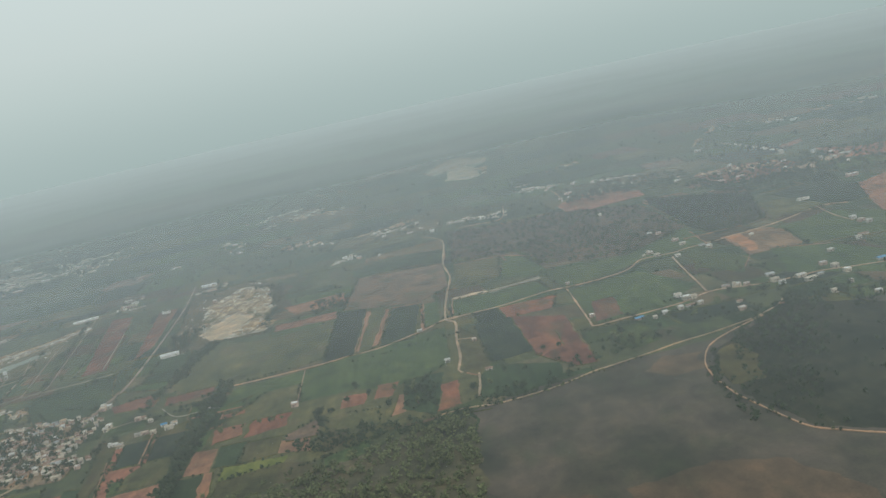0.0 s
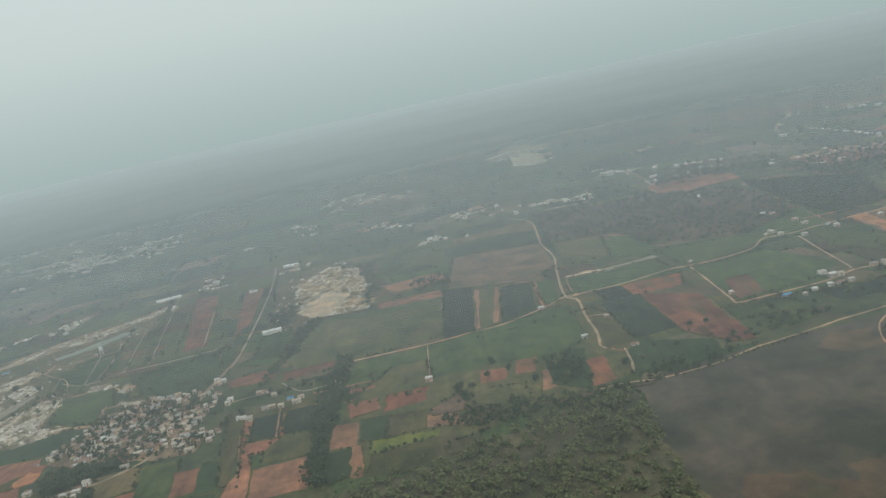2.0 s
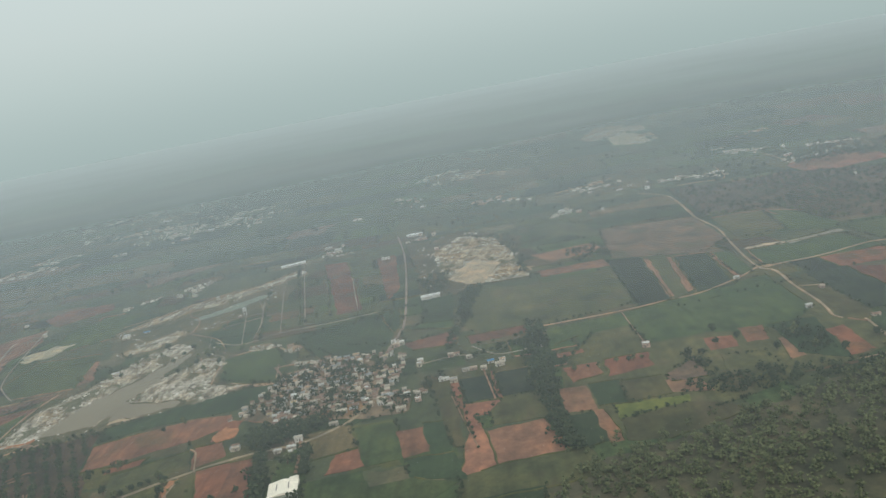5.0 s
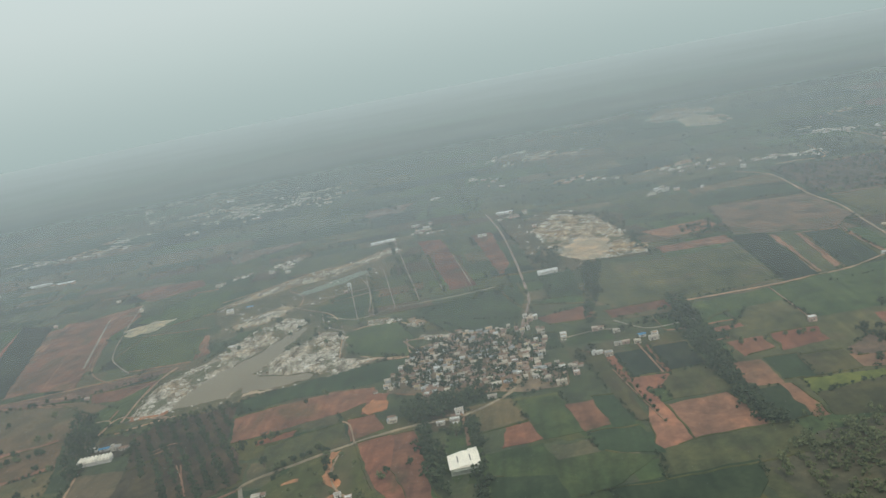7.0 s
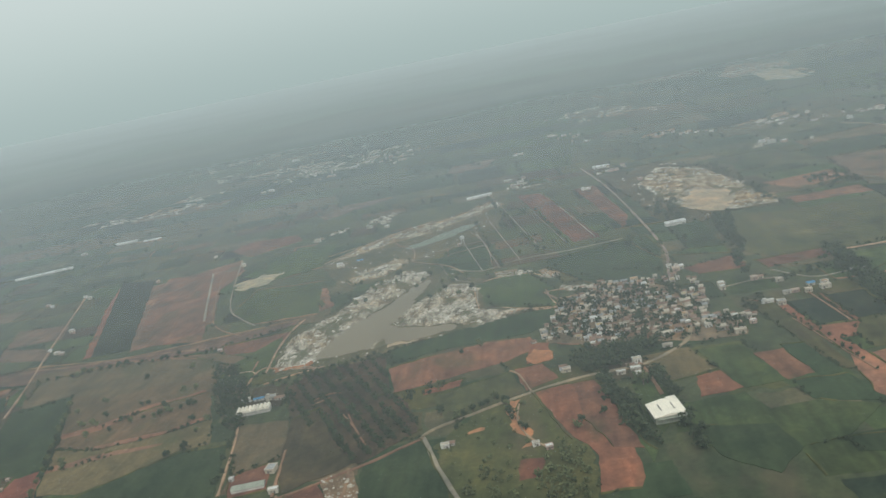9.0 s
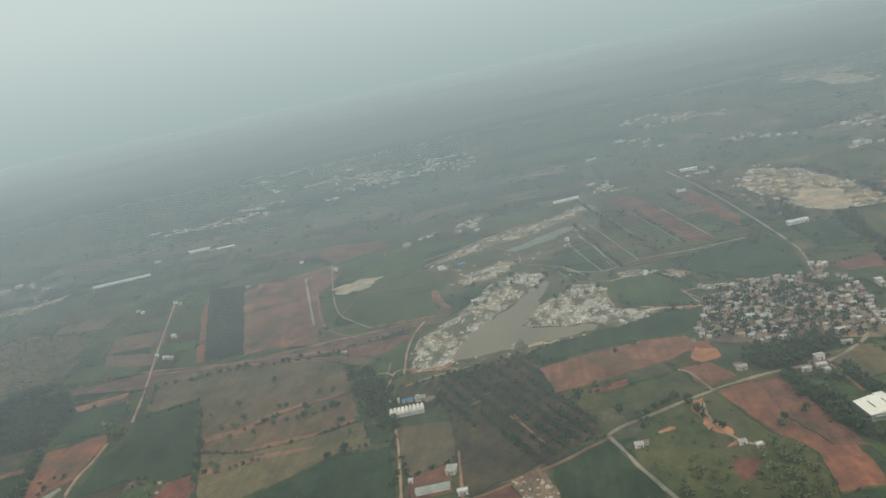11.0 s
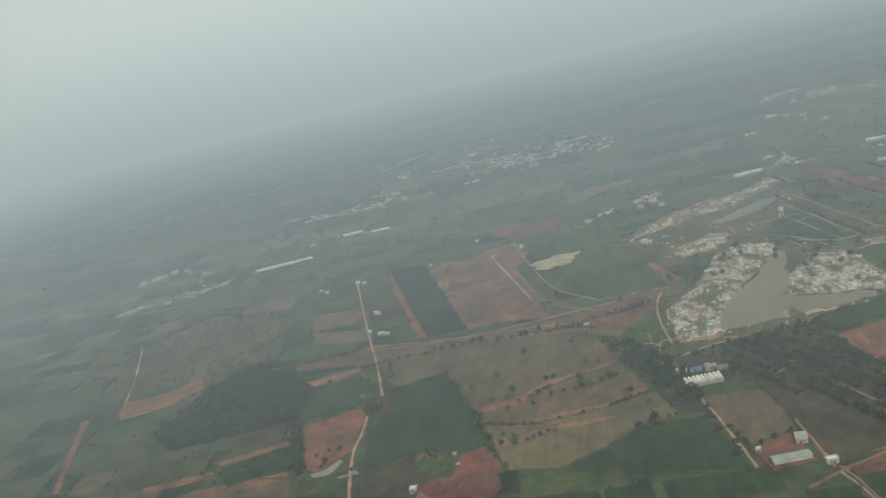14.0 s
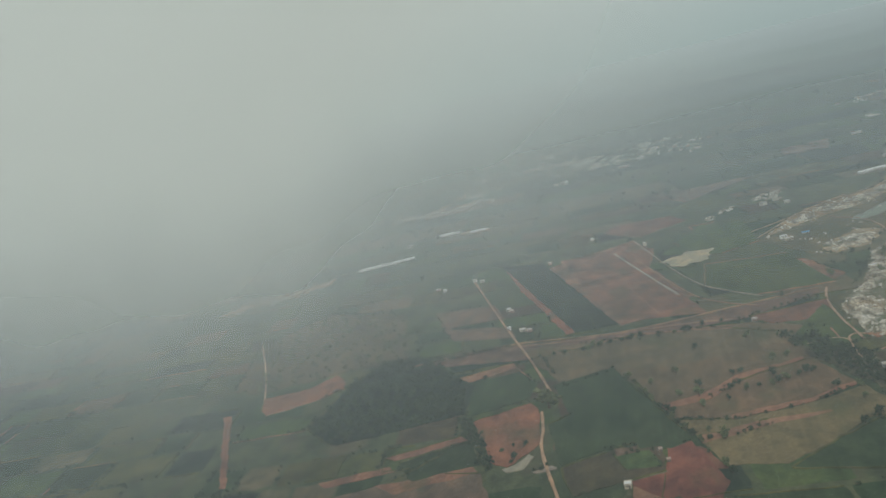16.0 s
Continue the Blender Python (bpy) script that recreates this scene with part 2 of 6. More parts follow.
GROUND_MATS["water"] = material("silty_water", water_build((0.175, 0.147, 0.100), (0.210, 0.176, 0.120)), 0.5, 0.1)
EARTH["water"] = (0, 0, 0, "still silty brown water in the quarry", "pond")
GROUND_MATS["jade"] = material("green_water", water_build((0.115, 0.135, 0.095), (0.14, 0.160, 0.112)), 0.5, 0.2)
EARTH["jade"] = (0, 0, 0, "pale green settling pond", "pond")


def leaf_material(name, dark, light):
    def build(n, l):
        geo = n.new("ShaderNodeNewGeometry")
        c = ramp(n, l, geo.outputs["Random Per Island"], (0.0, dark), (1.0, light))
        patch = noise_of(n, l, 0.03, 3, "World")
        return blend(n, l, c, ramp(n, l, patch, (0.3, (0.75,) * 3), (0.7, (1.2,) * 3))), None
    return material(name, build, 0.8, 0.15)


LEAF = leaf_material("leaves", (0.023, 0.037, 0.021), (0.058, 0.074, 0.038))
LEAF_DRY = leaf_material("dusty_leaves", (0.048, 0.062, 0.030), (0.126, 0.138, 0.064))


def bark_build(n, l):
    return ramp(n, l, noise_of(n, l, 3.0, 3), (0.3, (0.07, 0.05, 0.035)), (0.7, (0.14, 0.10, 0.07))), None


BARK = material("bark", bark_build)


def paint(name, colour, dirt=0.35, rough=0.8):
    def build(n, l):
        s = noise_of(n, l, 0.35, 5, "World")
        f = noise_of(n, l, 2.5, 4, "World", (1, 1, 0.3))
        c = blend(n, l, ramp(n, l, s, (0.3, tuple(v * (1 - dirt) for v in colour)), (0.65, colour)), ramp(n, l, f, (0.3, (0.86,) * 3), (0.7, (1.05,) * 3)))
        info = n.new("ShaderNodeObjectInfo")
        return blend(n, l, c, ramp(n, l, info.outputs["Random"], (0.0, (0.78,) * 3), (1.0, (1.1,) * 3))), None
    return material(name, build, rough)


ROOFS = {
    "white": paint("white_roof", (0.74, 0.75, 0.72)), "cream": paint("cream_roof", (0.56, 0.50, 0.40)),
    "grey": paint("grey_roof", (0.36, 0.37, 0.36)), "tile": paint("clay_tile_roof", (0.27, 0.18, 0.135)),
    "blue": paint("blue_sheet_roof", (0.12, 0.30, 0.48)), "yellow": paint("ochre_roof", (0.50, 0.37, 0.17)),
    "orange": paint("orange_roof", (0.50, 0.30, 0.15)),
}
WALLS = [paint("white_wall", (0.62, 0.60, 0.55)), paint("cream_wall", (0.54, 0.47, 0.37)), paint("pink_wall", (0.46, 0.33, 0.265)), paint("buff_wall", (0.47, 0.43, 0.36))]
SHEET = paint("white_sheet_metal", (0.82, 0.76, 0.64), 0.15, 0.5)
DARK_STRIP = paint("dark_rooflight", (0.16, 0.15, 0.13), 0.2, 0.4)
GREEN_SHEET = paint("green_grey_sheet", (0.31, 0.33, 0.27), 0.3, 0.6)


# ---------------------------------------------------------------- the land
def mesh_object(name, verts, faces, mat, parent=None):
    me = bpy.data.meshes.new(name)
    me.from_pydata(verts, [], faces)
    me.materials.append(mat)
    ob = new(name, me)
    ob.parent = parent
    return ob


def part(name, bm, mat, parent, label=""):
    """Links a bmesh as one mesh object under a thing or a part."""
    me = bpy.data.meshes.new(name)
    bm.to_mesh(me)
    bm.free()
    me.materials.append(mat)
    ob = new(name, me)
    ob.parent = parent
    if label:
        ob["label"] = label
    return ob


def ground_sheet():
    """One sheet of farmland out to the horizon."""
    xs = [-5600 + 200 * i for i in range(54)]
    ys = [-900 + 200 * i for i in range(33)]
    verts = [(x, y, -0.05) for y in ys for x in xs]
    w = len(xs)
    faces = [(j * w + i, j * w + i + 1, (j + 1) * w + i + 1, (j + 1) * w + i) for j in range(len(ys) - 1) for i in range(w - 1)]
    tagged(mesh_object("ground", verts, faces, base_ground), "flat hazy farmland of dull green and brown", "ground", kind="structure")


ground_sheet()
FIELDS, PLOTS = [], []
layer = 0


def rough_outline(points, step, wobble):
    """The outline with its edges cut into short pieces that stray a little, as real field edges do."""
    out = []
    for k, (a, b) in enumerate(zip(points, points[1:] + points[:1])):
        a, b = Vector(a), Vector(b)
        n = max(1, int((b - a).length / step))
        for i in range(n):
            p = a.lerp(b, i / n)
            s = noise.noise_vector((p.x * 0.11, p.y * 0.11, 3.0)) + 0.6 * noise.noise_vector((p.x * 0.4, p.y * 0.4, 7.0))
            out.append((p.x + wobble * s.x, p.y + wobble * s.y))
    return out


def field(kind, height, *points):
    """A field, plot or pool: a low slab with its own uneven edge."""
    global layer
    layer += 1
    loose = kind in ("marsh", "mud", "wetwood", "reed", "rock", "water", "greyscrub", "scrub", "quarrytan", "orange", "sand", "woodfloor", "jade", "soil_tan")
    top = 0.04 + 0.16 * height + 0.0009 * min(layer, 200)
    if height < 0:
        top, layer = 0.02, layer - 1
    rim = rough_outline(list(points), 2.2 if loose else 3.0, 5.0 if kind in ("sand", "quarrytan", "rock") else 3.2 if loose else 1.3)
    bm = bmesh.new()
    face = bm.faces.new([bm.verts.new((x, y, top)) for x, y in rim])
    face.normal_update()
    if face.normal.z < 0:
        face.normal_flip()
    low = {v: bm.verts.new((v.co.x, v.co.y, -0.3)) for v in list(bm.verts)}
    for e in list(face.edges):
        a, b = e.verts
        bm.faces.new((a, b, low[b], low[a]))
    bmesh.ops.triangulate(bm, faces=[face])
    bmesh.ops.recalc_face_normals(bm, faces=bm.faces)
    label, category = EARTH[kind][3:5]
    name = {"water": "water", "jade": "water"}.get(kind, category.replace(" ", "_"))
    tagged(part(name, bm, GROUND_MATS[kind], None), label, category, kind="structure")
    (FIELDS if height >= 0 else PLOTS).append((kind, list(points)))


def road(kind, width, *points):
    """A track or road: a low crowned ribbon whose width and edges vary."""
    global layer
    layer += 1
    pts = [Vector((*p, 0)) for p in points]
    line = []
    for k in range(len(pts) - 1):
        p0, p1, p2, p3 = pts[max(k - 1, 0)], pts[k], pts[k + 1], pts[min(k + 2, len(pts) - 1)]
        n = max(2, int((p2 - p1).length / 3))
        for i in range(n):
            t = i / n
            line.append(0.5 * ((2 * p1) + (p2 - p0) * t + (2 * p0 - 5 * p1 + 4 * p2 - p3) * t * t + (3 * p1 - p0 - 3 * p2 + p3) * t ** 3))
    line.append(pts[-1])
    width *= 0.62 if width < 3.3 else 0.46
    top = 0.36 + 0.0006 * layer
    verts, faces = [], []
    for i, p in enumerate(line):
        way = (line[min(i + 1, len(line) - 1)] - line[max(i - 1, 0)]).normalized()
        side = Vector((-way.y, way.x, 0))
        half = width / 2 * (1 + 0.35 * noise.noise((p.x * 0.09, p.y * 0.09, 1.0)))
        for s, z in ((-1.25, -0.3), (-1, top - 0.08), (0, top), (1, top - 0.08), (1.25, -0.3)):
            q = p + side * (half * s + 0.3 * noise.noise((p.x * 0.3, p.y * 0.3, s)))
            verts.append((q.x, q.y, z))
        if i:
            a = 5 * (i - 1)
            faces += [(a + k, a + k + 5, a + k + 6, a + k + 1) for k in range(4)]
    category = EARTH[kind][4]
    tagged(mesh_object("road" if category == "road" else "track", verts, faces, GROUND_MATS[kind]), EARTH[kind][3], category, kind="structure")


def small_holdings():
    """The lesser plots between the named fields: long narrow strips, mostly green, that fill the plain."""
    rng = random.Random(17)
    kinds = ["olive", "green", "dark", "dark", "darker", "green", "scrub", "darkbrown", "brown", "greyscrub", "dark"]
    y = 215.0
    while y < 1010:
        deep = rng.uniform(16, 34) * (0.6 + y / 900)
        x = -1250 + 40 * rng.random()
        while x < 560:
            wide = rng.uniform(14, 46) * (0.6 + y / 900)
            if rng.random() < 0.66:
                cx, cy, s = x + wide / 2 + 0.16 * (y - 600), y + deep / 2, rng.uniform(-0.05, 0.12)
                c = [(-wide * .46, -deep * .44), (wide * .46, -deep * .44), (wide * .46, deep * .44), (-wide * .46, deep * .44)]
                field(rng.choice(kinds), -1, *[(cx + a - 0.12 * b + 2 * rng.random(), cy + b + s * 0.5 * a + 2 * rng.random()) for a, b in c])
            x += wide
        y += deep


small_holdings()
# ---------- wetland and woods
field("marsh", 0.02, (-1, 446), (32, 457), (61, 462), (95, 469), (137, 471), (172, 485), (275, 481), (171, 248), (1, 279), (-4, 328), (-5, 372))
field("mud", 0.03, (16, 334), (36, 327), (56, 312), (80, 311), (106, 291), (73, 253), (11, 276), (10, 319))
field("mud", 0.035, (92, 444), (109, 461), (127, 457), (122, 433), (106, 430))
field("mud", 0.035, (54, 326), (91, 335), (119, 323), (130, 298), (137, 285), (126, 265), (47, 299))
field("wetwood", 0.04, (133, 453), (155, 471), (202, 508), (240, 469), (265, 418), (185, 299), (162, 328), (139, 346), (129, 381), (125, 423))
field("reed", 0.05, (134, 449), (150, 464), (151, 432), (141, 404), (127, 404), (126, 422))
field("woodfloor", 0.05, (-179, 368), (-160, 386), (-134, 394), (-108, 398), (-91, 407), (-49, 428), (-4, 445), (-3, 412), (-4, 379), (-3, 331), (-4, 306), (-26, 275), (-169, 323))
field("mud", 0.06, (-24, 331), (-14, 340), (-11, 338), (-19, 328))
field("soil_tan", 0.06, (-162, 386), (-159, 388), (-157, 378), (-160, 377))
field("soil_tan", 0.06, (-161, 390), (-155, 387), (-157, 378), (-163, 378))
# ---------- eastern fields
field("olive", 0.06, (-133, 557), (-87, 574), (-19, 589), (14, 592), (14, 516), (3, 464), (-21, 448), (-49, 444), (-76, 429), (-100, 421), (-132, 403), (-165, 418), (-160, 505))
field("green", 0.12, (-162, 576), (-110, 583), (-36, 605), (-11, 613), (-10, 535), (-29, 513), (-53, 510), (-74, 521), (-108, 519), (-113, 556), (-147, 552), (-160, 543))
field("redsoil", 0.14, (-137, 505), (-112, 507), (-113, 485), (-137, 479))
field("redsoil", 0.14, (-160, 527), (-145, 529), (-145, 522), (-160, 520))
field("redsoil", 0.14, (-159, 503), (-141, 504), (-140, 485), (-157, 479))
field("pinksoil", 0.15, (-165, 475), (-150, 472), (-149, 441), (-164, 442))
field("dark", 0.3, (-149, 473), (-133, 473), (-134, 442), (-148, 444))
field("bright", 0.35, (-141, 442), (-106, 440), (-107, 432), (-141, 425))
field("olive", 0.3, (-133, 471), (-112, 470), (-112, 444), (-134, 443))
field("pinksoil", 0.15, (-152, 441), (-146, 439), (-142, 402), (-149, 402))
field("dark", 0.35, (-167, 438), (-152, 439), (-149, 405), (-160, 400), (-166, 405))
field("olive", 0.2, (-141, 424), (-107, 431), (-93, 426), (-85, 412), (-124, 397), (-141, 401))
field("pinksoil", 0.15, (-112, 462), (-96, 463), (-93, 440), (-112, 445))
field("redsoil", 0.15, (-79, 512), (-64, 510), (-66, 491), (-81, 492))
field("redsoil", 0.15, (-58, 520), (-45, 518), (-48, 495), (-60, 495))
field("pinksoil", 0.15, (-45, 493), (-36, 492), (-40, 464), (-49, 462))
field("redsoil", 0.15, (-16, 490), (-7, 491), (-12, 456), (-23, 454))
field("darker", 0.8, (-99, 724), (-75, 717), (-79, 593), (-100, 590))
field("olive", 0.2, (-74, 714), (-52, 707), (-60, 600), (-77, 595))
field("pinksoil", 0.22, (-74, 708), (-70, 706), (-73, 648), (-75, 600), (-78, 599), (-76, 651))
field("pinksoil", 0.22, (-57, 701), (-54, 700), (-60, 607), (-64, 603))
field("darker", 0.8, (-52, 700), (-28, 695), (-34, 602), (-60, 599))
field("green", 0.4, (-27, 690), (-14, 690), (-14, 625), (-26, 621))
field("pinksoil", 0.2, (-29, 692), (-26, 691), (-26, 619), (-29, 617))
field("pinkbrown", 0.16, (-88, 842), (-60, 840), (-4, 830), (-3, 729), (-27, 700), (-64, 713), (-95, 728))
field("tan", 0.16, (-84, 938), (0, 959), (-0, 896), (-50, 916), (-83, 910))
field("dark", 0.5, (-85, 900), (1, 882), (-1, 839), (-59, 850), (-86, 865))
field("olive", 0.3, (7, 810), (50, 805), (43, 726), (5, 723))
field("green", 0.3, (52, 805), (79, 776), (81, 720), (79, 693), (44, 720))
field("sand", 0.3, (-1, 691), (29, 689), (29, 681), (-2, 683))
field("pale", 0.3, (30, 688), (73, 698), (73, 690), (30, 679))
field("green", 0.25, (-2, 681), (69, 685), (77, 636), (32, 631), (-4, 637))
field("redsoil", 0.2, (31, 632), (76, 633), (68, 601), (34, 601))
field("darker", 0.7, (10, 603), (36, 602), (42, 519), (14, 515))
field("redbrown", 0.2, (37, 602), (72, 577), (74, 475), (61, 476), (42, 511))
field("redsoil", 0.25, (41, 542), (61, 548), (61, 517), (44, 505))
field("dark", 0.6, (5, 496), (14, 509), (53, 489), (52, 468), (24, 453), (3, 460))
field("olive", 0.2, (-1, 604), (10, 574), (14, 517), (5, 496), (-4, 507), (-2, 564))
field("redsoil", 0.25, (-19, 495), (-8, 497), (-9, 458), (-19, 460))
field("orchard", 0.3, (8, 987), (69, 966), (128, 965), (212, 903), (217, 760), (150, 706), (79, 734), (66, 809), (6, 820))
field("darker", 1.2, (226, 926), (308, 843), (277, 725), (227, 707), (218, 758), (219, 877))
field("pinkred", 0.25, (140, 1000), (235, 988), (231, 945), (143, 927))
field("green", 0.25, (76, 709), (149, 702), (214, 752), (208, 664), (155, 673), (84, 642))
field("green", 0.3, (85, 636), (143, 647), (167, 583), (146, 557), (89, 543))
field("redbrown", 0.4, (95, 595), (111, 594), (107, 552), (88, 548))
field("soil_tan", 0.25, (226, 692), (263, 694), (276, 662), (260, 622), (222, 622))
field("orange", 0.27, (225, 693), (242, 693), (238, 653), (233, 631), (226, 635), (227, 666))
field("green", 0.3, (188, 683), (221, 623), (202, 584), (183, 619))
field("green", 0.3, (270, 677), (320, 704), (348, 664), (316, 606), (264, 618))
field("olive", 0.25, (294, 785), (339, 770), (329, 724), (279, 713))
field("darker", 1, (316, 808), (373, 842), (387, 791), (362, 714), (330, 729))
field("redsoil", 0.2, (303, 996), (357, 1010), (391, 989), (404, 932), (367, 907), (311, 904))
field("pinkred", 0.2, (384, 775), (421, 796), (445, 771), (377, 657), (345, 659), (359, 712))
field("redsoil", 0.2, (216, 1103), (245, 1124), (243, 1076), (219, 1061))
field("pinkred", 0.2, (429, 1066), (475, 1096), (467, 1070), (426, 1041))
field("pinkred", 0.2, (451, 1006), (480, 957), (506, 948), (472, 887), (433, 915))
field("green", 0.3, (239, 629), (276, 608), (294, 566), (269, 521), (225, 561))
# ---------- middle: first quarry
field("greyscrub", 0.1, (-279, 944), (-246, 936), (-223, 960), (-187, 919), (-160, 881), (-166, 792), (-161, 709), (-203, 716), (-229, 692), (-250, 713), (-255, 782))
field("rock", 0.3, (-246, 867), (-221, 929), (-187, 901), (-172, 821), (-163, 721), (-203, 720), (-227, 749), (-238, 809))
field("sand", 0.4, (-228, 755), (-224, 780), (-213, 790), (-206, 815), (-197, 795), (-184, 785), (-186, 760), (-193, 738), (-203, 720), (-214, 730))
field("olive", 0.12, (-215, 609), (-217, 683), (-203, 711), (-161, 688), (-102, 698), (-102, 599), (-162, 585), (-196, 585))
field("pinksoil", 0.2, (-156, 788), (-100, 797), (-96, 761), (-140, 749))
field("pinksoil", 0.2, (-155, 728), (-101, 731), (-100, 707), (-154, 708))
field("dark", 0.3, (-245, 636), (-247, 695), (-224, 707), (-222, 634))
field("green", 0.2, (-256, 627), (-245, 636), (-222, 632), (-222, 613))
field("redbrown", 0.15, (-255, 597), (-221, 608), (-219, 577), (-248, 579))
field("redbrown", 0.15, (-214, 590), (-168, 594), (-167, 579), (-210, 573))
field("redbrown", 0.15, (-361, 911), (-335, 902), (-296, 704), (-316, 701))
field("redbrown", 0.15, (-304, 893), (-285, 896), (-270, 755), (-277, 717))
field("dark", 0.5, (-317, 673), (-265, 689), (-261, 646), (-268, 602), (-304, 619), (-338, 636))
field("green", 0.3, (-325, 629), (-270, 606), (-269, 576), (-297, 588))
field("yard", 0.1, (-344, 506), (-333, 572), (-311, 594), (-282, 581), (-264, 561), (-264, 507), (-244, 498), (-245, 477), (-268, 477), (-285, 484), (-306, 481), (-315, 474), (-327, 496))
# ---------- village surroundings
field("darker", 0.6, (-218, 512), (-200, 512), (-196, 477), (-214, 475))
field("darker", 0.6, (-198, 513), (-179, 514), (-175, 478), (-194, 477))
field("redsoil", 0.2, (-200, 517), (-198, 517), (-194, 475), (-196, 475))
field("pinkred", 0.15, (-223, 509), (-218, 509), (-213, 473), (-196, 473), (-193, 458), (-208, 456), (-205, 438), (-211, 436), (-217, 468))
field("pinkred", 0.15, (-216, 390), (-214, 419), (-212, 438), (-205, 438), (-200, 398), (-199, 395))
field("redpink", 0.16, (-204, 436), (-175, 440), (-166, 402), (-188, 398), (-199, 397))
field("green", 0.3, (-209, 456), (-202, 456), (-199, 441), (-205, 439))
field("olive", 0.2, (-194, 474), (-175, 475), (-172, 442), (-199, 441), (-201, 459))
field("redsoil", 0.2, (-249, 453), (-236, 454), (-231, 424), (-243, 421))
field("dark", 0.5, (-236, 458), (-225, 457), (-220, 421), (-230, 420))
field("green", 0.4, (-273, 467), (-252, 467), (-243, 421), (-262, 418))
field("dark", 0.5, (-240, 400), (-242, 419), (-219, 419), (-213, 389))
field("tan", 0.2, (-301, 468), (-276, 472), (-268, 442), (-290, 434))
field("redsoil", 0.22, (-279, 437), (-268, 440), (-262, 419), (-280, 416))
field("green", 0.2, (-289, 412), (-263, 415), (-257, 397), (-237, 399), (-217, 388), (-237, 368), (-261, 363), (-286, 374))
field("dark", 0.5, (-288, 391), (-259, 384), (-254, 364), (-267, 348), (-283, 365))
field("dark", 0.4, (-238, 368), (-181, 374), (-182, 357), (-188, 346), (-237, 356))
field("olive", 0.15, (-216, 392), (-197, 399), (-159, 402), (-151, 375), (-178, 372), (-217, 368))
# ---------- big shed's plot and the red fields
field("green", 0.2, (-305, 461), (-295, 444), (-290, 417), (-300, 389), (-308, 407))
field("redsoil", 0.16, (-352, 445), (-335, 449), (-323, 406), (-319, 408), (-313, 381), (-312, 358), (-315, 351), (-329, 350), (-327, 378), (-336, 395))
field("redbrown", 0.2, (-335, 448), (-323, 450), (-311, 399), (-318, 409), (-323, 407))
field("redbrown", 0.2, (-333, 449), (-317, 408), (-308, 379), (-321, 383), (-331, 412))
field("green", 0.3, (-322, 449), (-310, 389), (-305, 376), (-308, 367), (-311, 395))
field("scrub", 0.15, (-396, 405), (-370, 439), (-353, 445), (-337, 393), (-328, 378), (-329, 350), (-330, 341), (-384, 357))
field("orange", 0.2, (-364, 439), (-359, 439), (-360, 422), (-353, 404), (-354, 401), (-359, 404), (-362, 414))
field("orange", 0.2, (-381, 413), (-374, 415), (-374, 413), (-380, 411))
field("orange", 0.2, (-358, 396), (-352, 395), (-353, 393), (-358, 393))
field("redbrown", 0.2, (-359, 382), (-348, 382), (-351, 367), (-359, 367))
field("olive", 0.15, (-401, 457), (-364, 473), (-355, 447), (-392, 427))
field("redsoil", 0.25, (-407, 467), (-386, 474), (-388, 465), (-406, 460))
field("redsoil", 0.2, (-361, 476), (-347, 477), (-340, 458), (-355, 448))
field("redsoil", 0.2, (-430, 503), (-407, 512), (-380, 518), (-353, 518), (-348, 501), (-367, 487), (-407, 473), (-422, 468))
field("redsoil", 0.22, (-354, 508), (-342, 505), (-345, 480), (-354, 481))
field("dark", 0.3, (-434, 530), (-389, 548), (-366, 557), (-338, 561), (-334, 539), (-355, 523), (-398, 519), (-428, 510))
field("dark", 0.35, (-426, 391), (-402, 413), (-385, 360), (-421, 352))
# ---------- great quarry and pond
field("greyscrub", 0.1, (-506, 524), (-508, 584), (-490, 613), (-474, 648), (-463, 684), (-438, 715), (-406, 671), (-384, 644), (-379, 585), (-348, 568), (-356, 556), (-387, 543), (-415, 540), (-447, 520), (-478, 510))
field("rock", 0.5, (-503, 526), (-504, 578), (-493, 600), (-476, 627), (-464, 675), (-443, 698), (-425, 676), (-434, 653), (-442, 631), (-459, 601), (-472, 571), (-476, 544), (-482, 522))
field("rock", 0.5, (-440, 577), (-431, 608), (-417, 625), (-407, 645), (-389, 637), (-386, 598), (-383, 579), (-364, 571), (-354, 564), (-366, 557), (-388, 547), (-398, 562), (-421, 565))
field("orange", 0.52, (-504, 530), (-483, 535), (-480, 525), (-500, 523))
field("water", 0.56, (-479, 533), (-475, 569), (-462, 594), (-448, 615), (-437, 641), (-426, 666), (-421, 656), (-427, 630), (-430, 606), (-435, 585), (-441, 573), (-414, 560), (-399, 560), (-396, 549), (-418, 543), (-440, 542), (-463, 534))
field("rock", 0.7, (-447, 546), (-440, 552), (-438, 548), (-439, 540), (-446, 537))
field("sand", 0.7, (-439, 541), (-415, 543), (-415, 540), (-438, 537))
field("greyscrub", 0.1, (-525, 753), (-480, 831), (-423, 865), (-377, 927), (-366, 889), (-376, 803), (-407, 746), (-438, 715), (-459, 681), (-493, 683))
field("quarrytan", 0.25, (-523, 755), (-480, 829), (-423, 855), (-381, 908), (-372, 877), (-403, 848), (-439, 809), (-472, 792), (-501, 773))
field("quarrytan", 0.25, (-491, 697), (-461, 743), (-443, 725), (-459, 696), (-484, 684))
field("jade", 0.4, (-455, 772), (-404, 819), (-390, 821), (-412, 787), (-449, 760))
field("green", 0.3, (-388, 630), (-354, 646), (-334, 592), (-335, 562), (-363, 571), (-379, 589))
field("dark", 0.5, (-337, 662), (-281, 683), (-264, 623), (-269, 584), (-311, 592), (-337, 642))
